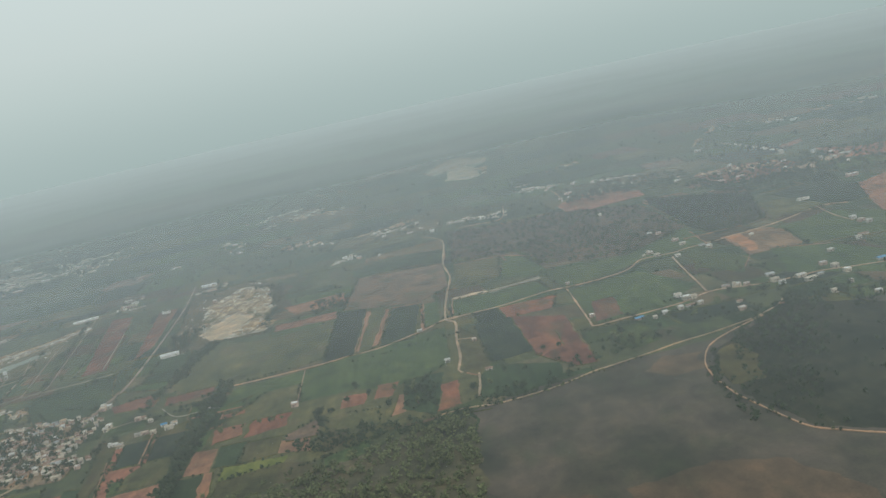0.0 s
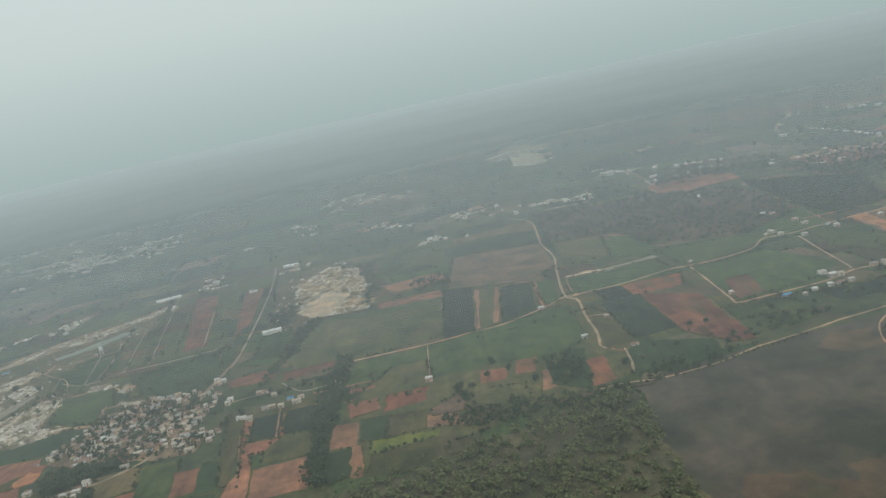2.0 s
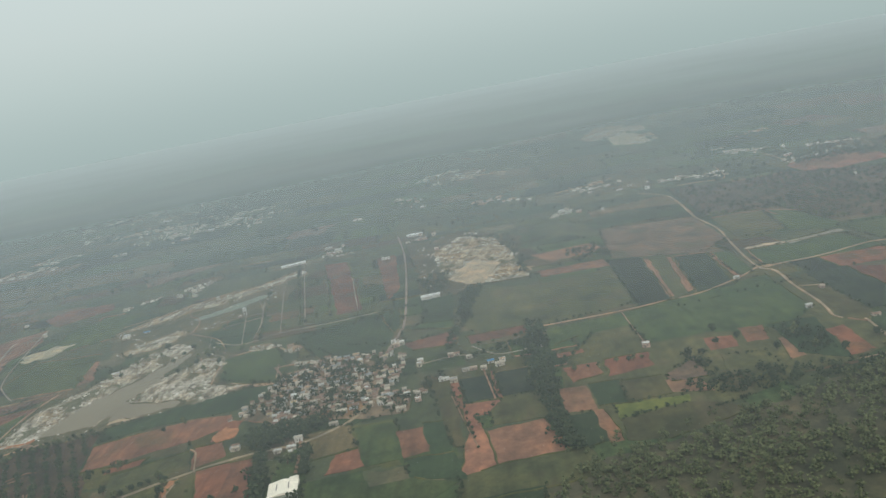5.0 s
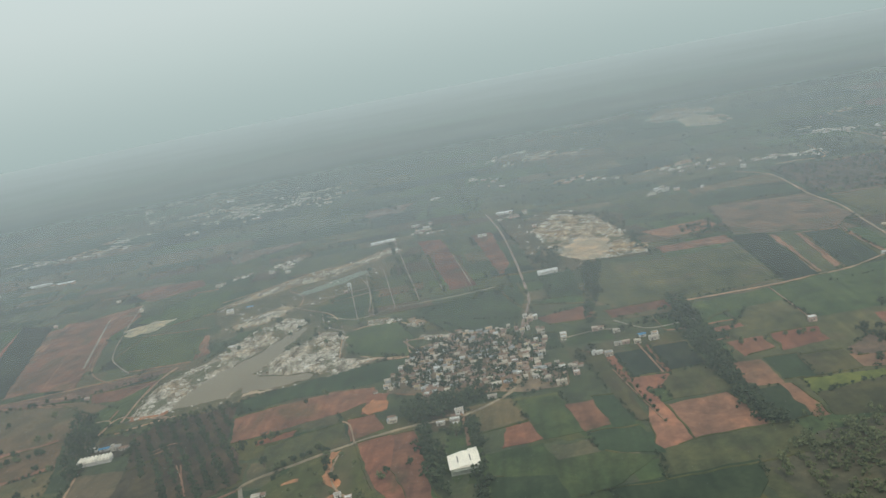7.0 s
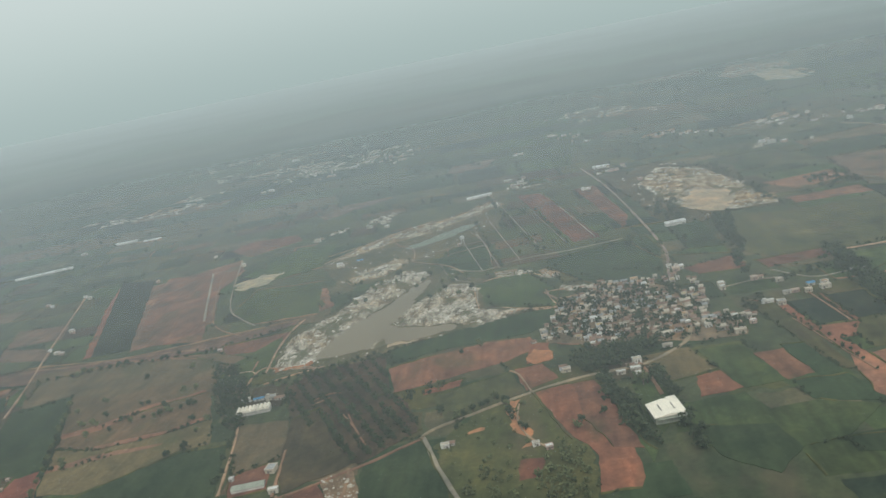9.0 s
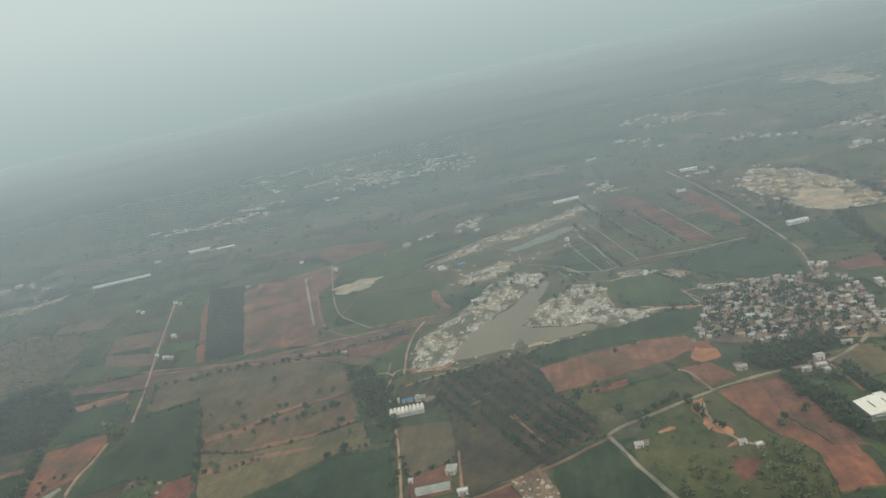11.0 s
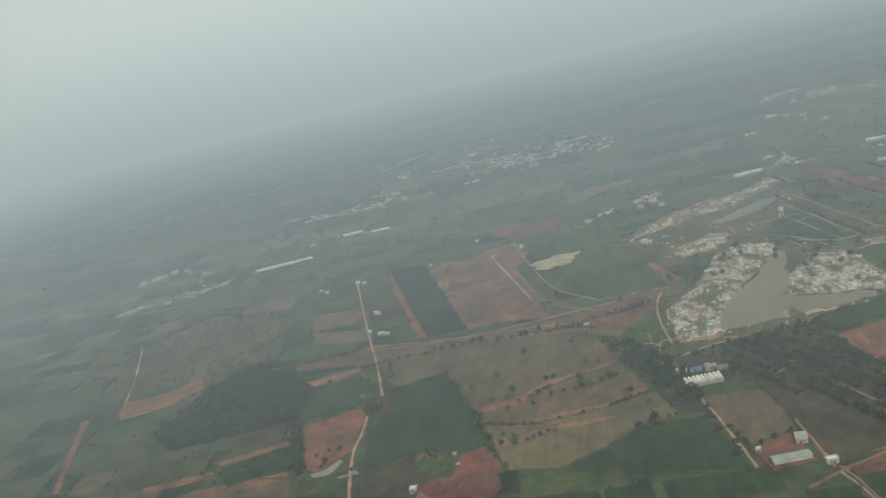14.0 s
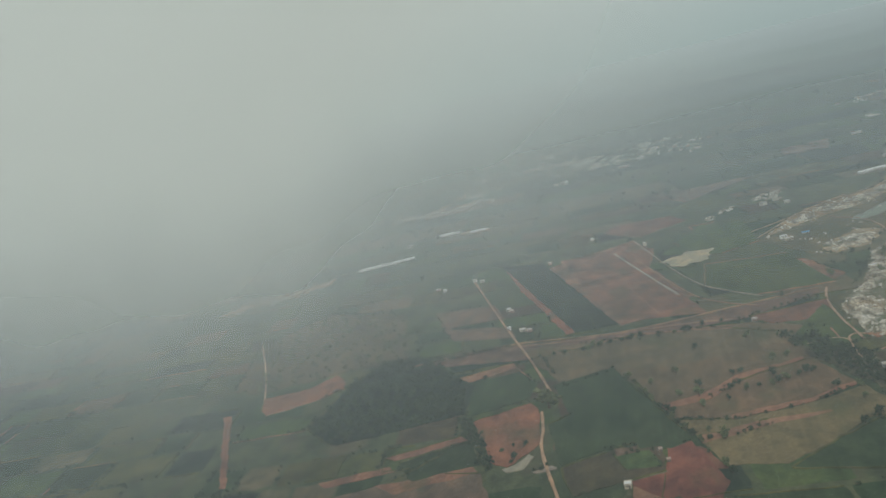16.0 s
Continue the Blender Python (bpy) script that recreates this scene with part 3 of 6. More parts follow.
field("tracksoil", 0.4, (-376, 655), (-359, 654), (-359, 649), (-374, 646))
field("tracksoil", 0.4, (-345, 642), (-340, 644), (-330, 628), (-340, 623))
# ---------- red levelled ground and the fields around
field("redplat", 0.3, (-689, 787), (-672, 797), (-619, 832), (-611, 803), (-619, 776), (-581, 644), (-604, 614), (-629, 606))
field("orange", 0.34, (-612, 662), (-609, 686), (-594, 647), (-603, 639))
field("darker", 0.9, (-734, 822), (-696, 807), (-631, 611), (-658, 607))
field("redsoil", 0.2, (-706, 728), (-731, 813), (-658, 607), (-663, 607))
field("sand", 0.5, (-598, 744), (-572, 761), (-559, 754), (-565, 731), (-587, 719))
field("green", 0.3, (-572, 661), (-568, 714), (-512, 707), (-498, 624), (-544, 623))
field("redbrown", 0.2, (-555, 585), (-509, 595), (-512, 564), (-546, 567))
field("pinksoil", 0.16, (-555, 692), (-506, 687), (-489, 637), (-503, 626))
field("pinkbrown", 0.1, (-773, 588), (-700, 601), (-629, 594), (-562, 604), (-510, 615), (-510, 606), (-557, 583), (-624, 578), (-686, 571))
field("brown", 0.14, (-692, 589), (-653, 584), (-555, 575), (-519, 550), (-527, 504), (-570, 495), (-588, 478), (-609, 474), (-632, 532), (-658, 519))
field("tanbrown", 0.16, (-608, 473), (-587, 476), (-569, 494), (-534, 507), (-521, 472), (-542, 459), (-578, 452), (-604, 461))
field("tan", 0.18, (-603, 458), (-577, 451), (-541, 458), (-520, 470), (-511, 439), (-525, 437), (-547, 417), (-563, 406), (-585, 410))
field("pinksoil", 0.24, (-610, 478), (-588, 484), (-571, 501), (-538, 512), (-537, 508), (-570, 495), (-586, 477), (-608, 471))
field("pinksoil", 0.24, (-580, 456), (-543, 464), (-522, 475), (-521, 472), (-542, 459), (-579, 452))
field("pinksoil", 0.24, (-595, 439), (-564, 447), (-539, 448), (-538, 445), (-563, 442), (-593, 432))
field("dark", 0.35, (-666, 523), (-633, 537), (-592, 430), (-630, 433), (-659, 503))
field("dark", 0.35, (-563, 402), (-547, 416), (-524, 434), (-500, 435), (-489, 384))
field("redbrown", 0.2, (-609, 433), (-596, 435), (-585, 408), (-601, 412))
field("green", 0.2, (-540, 537), (-513, 586), (-503, 526), (-525, 511))
field("orchardfloor", 0.2, (-478, 515), (-435, 522), (-425, 472), (-413, 454), (-404, 423), (-428, 398), (-445, 414), (-458, 440), (-473, 454), (-486, 496))
field("darkbrown", 0.25, (-473, 453), (-460, 464), (-444, 413), (-426, 402), (-459, 381), (-466, 404))
field("brown", 0.2, (-500, 455), (-474, 454), (-466, 414), (-487, 403), (-495, 429))
field("redbrown", 0.2, (-488, 401), (-471, 410), (-466, 386), (-483, 382))
field("tracksoil", 0.2, (-443, 390), (-432, 395), (-429, 391), (-417, 348), (-430, 350), (-436, 368), (-442, 384))
field("redbrown", 0.2, (-456, 379), (-444, 386), (-436, 368), (-433, 352), (-458, 358))
field("dark", 0.22, (-456, 373), (-447, 373), (-444, 355), (-455, 358))
field("woodfloor", 0.12, (-544, 542), (-535, 546), (-508, 504), (-499, 452), (-506, 454), (-518, 474), (-531, 505))
# ---------- far west
field("dark", 0.35, (-663, 518), (-635, 532), (-626, 516), (-596, 435), (-614, 437), (-636, 438), (-655, 427), (-664, 472), (-654, 482))
field("redsoil", 0.3, (-705, 489), (-676, 503), (-671, 494), (-666, 453), (-679, 433), (-688, 439))
field("pinksoil", 0.25, (-730, 555), (-693, 569), (-690, 559), (-723, 545))
field("dark", 0.3, (-720, 543), (-687, 553), (-675, 528), (-677, 509), (-707, 497))
field("pinksoil", 0.25, (-747, 459), (-709, 473), (-704, 467), (-740, 454))
field("pinksoil", 0.25, (-775, 441), (-741, 449), (-737, 443), (-769, 435))
field("pinksoil", 0.25, (-743, 430), (-696, 438), (-693, 431), (-731, 420))
field("dark", 0.3, (-737, 452), (-703, 465), (-693, 439), (-725, 431))
field("redsoil", 0.25, (-854, 551), (-862, 574), (-832, 580), (-819, 598), (-811, 591), (-804, 571), (-816, 558), (-847, 543))
field("darker", 0.7, (-801, 572), (-785, 607), (-760, 606), (-713, 540), (-712, 501), (-751, 490), (-782, 483), (-808, 511))
field("darkred", 0.25, (-608, 430), (-598, 436), (-586, 397), (-590, 385), (-612, 390), (-626, 406), (-610, 410))
field("pinksoil", 0.24, (-624, 406), (-611, 409), (-612, 390), (-623, 393))
field("pinkbrown", 0.25, (-631, 438), (-623, 441), (-620, 432), (-630, 430))
field("redsoil", 0.3, (-881, 551), (-876, 552), (-851, 496), (-830, 449), (-834, 450))
field("olive", 0.15, (-745, 416), (-734, 434), (-713, 458), (-695, 453), (-688, 423), (-701, 407))
field("pinkbrown", 0.15, (-770, 422), (-733, 432), (-709, 434), (-692, 430), (-683, 403))
field("darkbrown", 0.2, (-655, 425), (-635, 435), (-610, 434), (-610, 412), (-627, 407), (-648, 399))
field("green", 0.22, (-632, 432), (-616, 432), (-611, 416), (-626, 416))
field("brown", 0.12, (-619, 585), (-565, 570), (-536, 547), (-536, 538), (-602, 524), (-636, 536), (-660, 522), (-675, 571))
field("greyscrub", 0.1, (-895, 599), (-918, 697), (-882, 765), (-802, 723), (-770, 611), (-821, 601), (-869, 585))
field("pinkbrown", 0.1, (-772, 708), (-724, 703), (-711, 664), (-755, 660))
field("pinkbrown", 0.1, (-757, 661), (-706, 643), (-697, 616), (-743, 631))
field("redbrown", 0.12, (-646, 880), (-634, 906), (-581, 904), (-570, 872), (-613, 838))
field("pinkbrown", 0.1, (-594, 1023), (-514, 1083), (-499, 1018), (-565, 955))
field("green", 0.12, (-597, 763), (-560, 843), (-526, 830), (-525, 753), (-553, 737))
field("greyscrub", 0.1, (-1013, 1336), (-975, 1510), (-883, 1586), (-839, 1665), (-663, 1517), (-641, 1373), (-761, 1350), (-839, 1282), (-910, 1198))
field("greyscrub", 0.12, (-1026, 835), (-980, 868), (-923, 898), (-915, 879), (-967, 843), (-1014, 816))
field("redplat", 0.2, (-627, 614), (-654, 695), (-680, 805), (-643, 807), (-617, 823), (-603, 789), (-607, 728), (-576, 604))
# ---------- roads: material, width, points
road("dirt", 2.6, (-22.0, 994.2), (0.7, 942.2), (-3.0, 829.1), (0.5, 766.3), (-4.0, 717.0), (-8.4, 664.9), (-9.1, 630.9), (-2.9, 616.8), (-4.4, 578.2), (-4.1, 538.1), (-6.7, 514.2), (-4.3, 507.3))
road("dirt", 2.2, (5.1, 501.1), (4.1, 481.9), (1.8, 463.0))
road("dirt", 2.2, (-163.5, 584.0), (-138.7, 585.2), (-109.6, 587.4), (-80.8, 592.5), (-56.9, 597.5), (-28.0, 615.5), (-10.3, 631.9), (0.2, 633.3))
road("dirt", 1.6, (-5.3, 576.2), (7.9, 571.7))
road("dirt", 2.4, (-7.0, 629.3), (8.5, 632.6), (34.9, 635.1), (71.1, 646.9), (86.1, 646.0), (112.3, 647.7), (137.0, 657.1), (154.0, 678.0), (179.5, 677.5), (192.5, 681.7), (220.0, 686.6), (250.9, 693.1), (281.7, 703.6), (322.7, 723.6), (343.4, 715.6))
road("dirt", 1.8, (85.6, 641.0), (85.3, 601.8), (84.7, 550.3), (85.6, 540.3), (103.7, 542.0), (123.2, 544.1), (147.2, 548.3), (170.0, 558.7), (194.5, 552.1), (220.1, 549.1), (239.6, 550.1), (263.1, 543.6), (279.5, 540.6))
road("dirt", 2, (175.8, 665.6), (171.8, 622.0), (169.0, 584.5), (167.1, 561.4))
road("dirt", 1.6, (319.9, 717.8), (316.2, 685.4), (317.1, 655.3))
road("dirt", 1.5, (-20.9, 448.4), (-5.0, 449.8), (10.5, 446.6), (28.1, 448.7), (46.2, 452.5), (65.7, 461.4), (81.3, 465.6), (102.6, 471.3), (121.0, 477.4), (139.0, 480.8), (157.9, 486.2), (173.9, 491.9), (191.0, 503.7), (202.8, 518.5))
road("dirt", 1.4, (177.2, 491.7), (150.9, 476.4), (134.5, 462.2), (124.6, 441.1), (121.5, 420.3), (123.1, 394.7), (127.3, 377.3), (133.6, 355.2), (138.4, 343.6), (148.5, 334.4), (160.1, 325.7), (181.6, 310.6))
road("dirt", 1.4, (85.6, 1082.9), (73.1, 996.4), (42.1, 997.3), (21.8, 996.1))
road("dirt", 1.6, (144.6, 1182.9), (153.6, 1118.2), (154.3, 1051.1))
road("gravel", 3.6, (-290.6, 996.1), (-275.7, 888.0), (-265.6, 770.7), (-259.7, 674.5), (-259.2, 632.8), (-264.1, 599.0), (-266.1, 570.4), (-264.6, 541.6), (-267.0, 514.1), (-269.4, 496.3))
road("dirt", 2, (-333.1, 575.5), (-314.4, 577.9), (-306.4, 592.7))
field("olive", 0.18, (-237, 525), (-223, 514), (-214, 422), (-220, 424))
road("pale", 1.2, (-210.1, 567.5), (-193.9, 544.4), (-172.5, 545.5))
road("pale", 1.2, (-244.8, 548.5), (-223.6, 554.0), (-210.6, 551.8))
road("asphalt", 4.2, (-403.2, 413.7), (-396.7, 421.4), (-379.9, 430.8), (-365.0, 439.0), (-346.7, 447.8), (-326.3, 454.9), (-305.2, 457.4), (-296.7, 459.8), (-285.4, 468.2), (-275.0, 479.7), (-269.4, 496.5))
road("gravel", 3.8, (-401.4, 413.9), (-392.9, 387.0), (-382.3, 358.7), (-374.7, 337.5))
road("redirt", 3.4, (-401.0, 413.3), (-411.4, 406.7), (-421.0, 399.2), (-432.7, 392.1), (-448.5, 382.9), (-459.4, 377.2), (-474.2, 367.7))
road("dirt", 1.4, (-352.9, 446.4), (-359.0, 468.8), (-363.4, 474.1))
road("dirt", 1.5, (-358.6, 436.1), (-359.5, 419.2), (-355.2, 402.0), (-347.2, 389.8))
road("dirt", 2.2, (-753.7, 785.4), (-720.2, 680.9), (-700.4, 620.7), (-681.3, 564.2), (-666.3, 514.9))
road("dirt", 2.2, (-668.8, 489.7), (-666.2, 467.8), (-665.4, 449.4), (-660.7, 426.2), (-654.8, 402.1), (-649.1, 377.5))
road("dirt", 1.8, (-919.7, 703.2), (-882.6, 624.6), (-861.4, 573.0))
road("redirt", 1.6, (-674.8, 570.8), (-636.3, 581.1), (-600.3, 580.5), (-565.1, 574.8))
road("redirt", 1.8, (-772.6, 588.3), (-701.5, 603.0), (-629.2, 593.8), (-562.4, 606.6), (-510.1, 617.6))
road("redirt", 1.6, (-693.8, 597.0), (-656.2, 591.9), (-597.0, 590.4), (-557.4, 583.5))
road("dirt", 2, (-506.3, 523.3), (-509.8, 564.7), (-509.1, 594.9), (-505.2, 615.2))
road("dirt", 1.8, (-500.6, 453.8), (-495.2, 429.0), (-487.9, 386.0))
road("redirt", 1.6, (-466.9, 420.7), (-461.8, 379.0))
road("redirt", 1.4, (-442.8, 450.1), (-434.9, 429.9), (-427.7, 414.2))
road("redirt", 1.4, (-465.5, 467.5), (-457.4, 474.1))
road("pale", 3.6, (-634.0, 793.7), (-610.4, 715.1), (-590.4, 649.7))
road("pale", 1.6, (-634.6, 795.8), (-611.3, 796.1))
road("pale", 1.4, (-618.2, 831.0), (-594.0, 728.7), (-576.2, 669.3), (-559.9, 642.2), (-541.5, 619.0))
road("dirt", 1.4, (-513.7, 498.7), (-512.2, 529.7), (-504.1, 530.7), (-482.0, 521.8), (-467.5, 520.1))
road("pale", 1.3, (-387.8, 941.6), (-360.0, 794.7), (-339.6, 685.2))
road("pale", 1, (-396.7, 795.1), (-371.7, 663.8))
road("pale", 1, (-403.2, 752.6), (-384.4, 663.7))
road("pale", 1, (-384.1, 817.3), (-357.5, 677.5))
road("pale", 1, (-344.2, 821.8), (-322.4, 703.3))
road("pale", 1, (-323.2, 840.4), (-300.3, 706.1))
road("pale", 1.2, (-410.4, 681.9), (-384.4, 663.7), (-357.5, 677.5), (-319.0, 680.8), (-280.6, 688.9))
road("pale", 1.2, (-438.6, 731.2), (-417.2, 743.6), (-387.1, 751.5))
road("dirt", 1.4, (-341.3, 597.4), (-332.7, 563.0), (-307.1, 589.7), (-288.7, 582.7))
road("dirt", 1.8, (-368.4, 575.2), (-348.8, 564.2), (-332.7, 563.0))
road("pale", 1.2, (-417.6, 696.1), (-406.2, 654.9), (-389.1, 633.2), (-384.3, 582.5))
road("dirt", 0.8, (-112.3, 582.8), (-110.0, 513.9))
road("redirt", 1.6, (-203.7, 524.9), (-197.9, 474.1))
road("redirt", 1, (-221.4, 488.3), (-214.4, 451.2), (-207.6, 417.6))
road("redirt", 2, (-432.1, 394.9), (-430.8, 387.6), (-430.5, 378.8), (-430.5, 372.6), (-433.4, 365.0), (-429.7, 353.5))
road("redirt", 1.6, (-460.2, 379.7), (-456.6, 367.7), (-453.8, 353.7))
road("pale", 1.4, (-461.1, 375.8), (-457.6, 365.2), (-455.4, 356.0))
road("dirt", 1.2, (-533.0, 527.4), (-525.2, 530.6), (-517.2, 530.5), (-511.7, 522.9))
road("dirt", 1.3, (-503.0, 507.0), (-494.0, 511.8), (-487.9, 514.7), (-473.2, 519.6))
road("dirt", 0.9, (-488.8, 525.1), (-480.0, 523.6), (-472.7, 518.5))
road("redirt", 1.6, (-517.6, 545.6), (-516.6, 530.2))
road("redirt", 1, (-467.6, 471.2), (-458.7, 479.3), (-452.1, 478.0))
road("redirt", 1, (-445.2, 450.6), (-439.5, 439.4), (-434.1, 428.8))
road("redirt", 1.2, (-617.5, 766.4), (-581.0, 643.9), (-545.9, 601.2))
road("redirt", 1.2, (-604.6, 616.9), (-622.3, 686.1), (-633.3, 750.8))
road("redirt", 1.2, (-662.1, 706.2), (-648.8, 720.8), (-617.0, 726.2))
road("redirt", 1.4, (-685.2, 779.9), (-653.7, 787.6), (-618.2, 831.0))
field("dark", 0.25, (-41, 516), (-16, 517), (-23, 451), (-42, 470))
field("olive", 0.2, (-78, 482), (-56, 478), (-55, 452), (-74, 445), (-82, 455))
field("pinkbrown", 0.2, (-111, 468), (-92, 485), (-90, 458), (-109, 459))
field("green", 0.25, (92, 532), (114, 525), (115, 490), (96, 484), (89, 503))
field("bright", 0.1, (97, 525), (109, 521), (108, 497), (96, 499))
field("mud", 0.045, (16, 334), (29, 331), (42, 319), (37, 303), (11, 314))
field("pale", 0.3, (-682, 431), (-676, 434), (-671, 443), (-668, 440), (-672, 429), (-679, 427))
field("pale", 0.3, (-667, 425), (-659, 429), (-657, 426), (-665, 423))
road("dirt", 1.8, (-523.6, 762.8), (-502.4, 793.4), (-479.4, 824.0), (-451.9, 847.7), (-423.2, 855.5), (-384.1, 904.8))
road("dirt", 1.4, (-525.4, 785.9), (-503.1, 801.7), (-474.4, 826.8), (-438.9, 858.6))
road("dirt", 1.2, (-474.3, 824.6), (-462.7, 785.3), (-450.3, 768.9), (-444.0, 749.7), (-441.9, 720.6))
road("dirt", 1.2, (-441.9, 720.6), (-429.8, 709.4), (-409.3, 688.3), (-394.9, 657.1))
road("dirt", 1.2, (-410.2, 645.4), (-401.0, 620.6), (-389.3, 620.2), (-386.3, 600.2), (-383.1, 578.1))
road("dirt", 1.2, (-383.1, 636.2), (-369.5, 641.6), (-351.2, 638.7), (-341.9, 627.5))
road("pale", 1, (-414.3, 724.3), (-389.9, 733.9), (-371.6, 742.8))
road("pale", 1, (-404.6, 804.0), (-385.1, 739.6), (-377.7, 675.8))


field("sand", 0.3, (40, 1586), (74, 1648), (91, 1547), (83, 1428), (62, 1417), (31, 1463))
field("soil_tan", 0.3, (-2, 1635), (48, 1798), (95, 1760), (85, 1647), (40, 1586), (4, 1580))
field("redsoil", 0.3, (143, 1000), (164, 1040), (223, 1038), (223, 1001), (178, 961), (143, 950))
road("redirt", 3.2, (-315.9, 474.8), (-317.6, 491.7), (-323.6, 511.7), (-324.7, 539.1), (-328.8, 549.2))
road("redirt", 2.6, (-317.7, 493.4), (-306.0, 495.0), (-291.5, 502.2), (-279.4, 508.1), (-267.8, 503.2))
road("dirt", 2.4, (-306, 497), (-303, 520), (-296, 545), (-290, 572))
road("dirt", 2.4, (-333.2, 561.9), (-343.6, 560.0), (-356.4, 566.0), (-366.0, 562.0))
road("dirt", 2.4, (-342.7, 591.9), (-334.6, 573.8), (-333.2, 561.9), (-321.4, 567.7), (-314.0, 580.5), (-307.1, 586.9), (-323.7, 592.5), (-342.7, 591.9))
road("redirt", 2.4, (-301.0, 463.2), (-298, 445), (-295.7, 423.0))
field("orange", 0.3, (-354, 490), (-351, 500), (-343, 494), (-341, 483), (-350, 477))
field("pinkred", 0.3, (-297, 501), (-287, 495), (-288, 482), (-295, 486))
field("soil_tan", 0.3, (-332, 547), (-322, 552), (-318, 535), (-327, 528))
field("soil_tan", 0.3, (-309, 565), (-296, 570), (-290, 556), (-303, 549))
field("soil_tan", 0.3, (-284, 500), (-272, 504), (-270, 488), (-281, 484))


def far_patchwork():
    """Beyond the named fields: strips of land, each a low slab, growing larger into the distance."""
    rng = random.Random(5)
    kinds = ["olive", "green", "dark", "dark", "darker", "brown", "darker", "greyscrub", "dark", "green", "pinkbrown"]
    y = 1020.0
    while y < 4700:
        deep = rng.uniform(50, 95) * (y / 1000)
        x = -900 - y * 0.75
        while x < 300 + y * 0.75:
            wide = rng.uniform(50, 150) * (y / 1000)
            if rng.random() < 0.62:
                k, s = rng.choice(kinds), rng.uniform(-0.12, 0.12)
                cx, cy = x + wide / 2, y + deep / 2
                c = [(-wide * .46, -deep * .46), (wide * .46, -deep * .46), (wide * .46, deep * .46), (-wide * .46, deep * .46)]
                field(k, 0.1, *[(cx + a + s * b + 12 * rng.random(), cy + b - s * a + 12 * rng.random()) for a, b in c])
            x += wide
        y += deep


# ---------------------------------------------------------------- trees
def clump(rng, at, r):
    """A small uneven tuft of leaves: a crumpled eight-sided form."""
    dirs = [(1, 0, 0), (-1, 0, 0), (0, 1, 0), (0, -1, 0), (0, 0, 1), (0, 0, -1)]
    v = [Vector(at) + Vector(d) * r * rng.uniform(0.55, 1.3) + Vector([rng.uniform(-0.35, 0.35) * r for _ in range(3)]) for d in dirs]
    f = [(0, 2, 4), (2, 1, 4), (1, 3, 4), (3, 0, 4), (2, 0, 5), (1, 2, 5), (3, 1, 5), (0, 3, 5)]
    return v, f


def crown_mesh(seed, size, tufts, mat):
    """A crown of many tufts round several limbs' ends, uneven and with gaps. Size: its width."""
    rng = random.Random(seed)
    verts, faces = [], []
    limbs = [Vector((math.cos(a) * rng.uniform(0.06, 0.26), math.sin(a) * rng.uniform(0.06, 0.26), rng.uniform(0.38, 0.78))) for a in [rng.uniform(0, 6.28) for _ in range(6)]]
    for _ in range(tufts):
        c = rng.choice(limbs) + Vector((rng.gauss(0, 0.11), rng.gauss(0, 0.11), rng.gauss(0, 0.10)))
        v, f = clump(rng, c * size, rng.uniform(0.07, 0.14) * size)
        faces += [tuple(i + len(verts) for i in t) for t in f]
        verts += v
    me = bpy.data.meshes.new("crown")
    me.from_pydata(verts, [], faces)
    me.materials.append(mat)
    return me, limbs


def make_tree(seed, size, mat, tufts=70):
    me, limbs = crown_mesh(seed, size, tufts, mat)
    thing = tagged(new("tree"), "broad dusty green tree standing among the fields", "tree", "trees")
    bm = bmesh.new()
    rings = []
    for z, r in ((0, 0.050), (0.2, 0.036), (0.45, 0.028)):
        rings.append([bm.verts.new((math.cos(a) * r * size, math.sin(a) * r * size, z * size)) for a in (0, 1.26, 2.51, 3.77, 5.03)])
    for a, b in zip(rings, rings[1:]):
        for i in range(5):
            bm.faces.new((a[i], a[(i + 1) % 5], b[(i + 1) % 5], b[i]))
    for limb in limbs[:4]:
        tip = bm.verts.new(limb * size)
        base = [bm.verts.new((math.cos(a) * 0.02 * size, math.sin(a) * 0.02 * size, 0.32 * size)) for a in (0, 2.1, 4.2)]
        for i in range(3):
            bm.faces.new((base[i], base[(i + 1) % 3], tip))
    part("trunk", bm, BARK, thing)
    crown = new("crown", me)
    crown.parent = thing
    return thing


tree_rng = random.Random(11)
MODELS = [make_tree(40 + i, 1.0, LEAF if i % 3 else LEAF_DRY) for i in range(5)]
used_models = set()


def trees(size, *places):
    for x, y in places:
        k = tree_rng.randrange(5)
        s = size * tree_rng.uniform(0.75, 1.25)
        m = pose(x, y, 0.15, 0, 0, tree_rng.uniform(0, 360)) @ Matrix.Diagonal((s, s * tree_rng.uniform(0.85, 1.15), s * tree_rng.uniform(0.75, 1.05), 1))
        ob = MODELS[k]
        if k in used_models:
            ob = copy_thing(ob, Matrix())
        used_models.add(k)
        ob.matrix_basis = m
        if size > 7:
            ob["label"] = "single great dark tree shading the track"


def tree_row(size, gap, *points):
    for a, b in zip(points, points[1:]):
        n = max(1, int(math.dist(a, b) / gap))
        for i in range(n):
            if tree_rng.random() < 0.82:
                t = (i + tree_rng.uniform(0.1, 0.9)) / n
                trees(size, (a[0] + (b[0] - a[0]) * t + tree_rng.uniform(-1, 1), a[1] + (b[1] - a[1]) * t + tree_rng.uniform(-1, 1)))


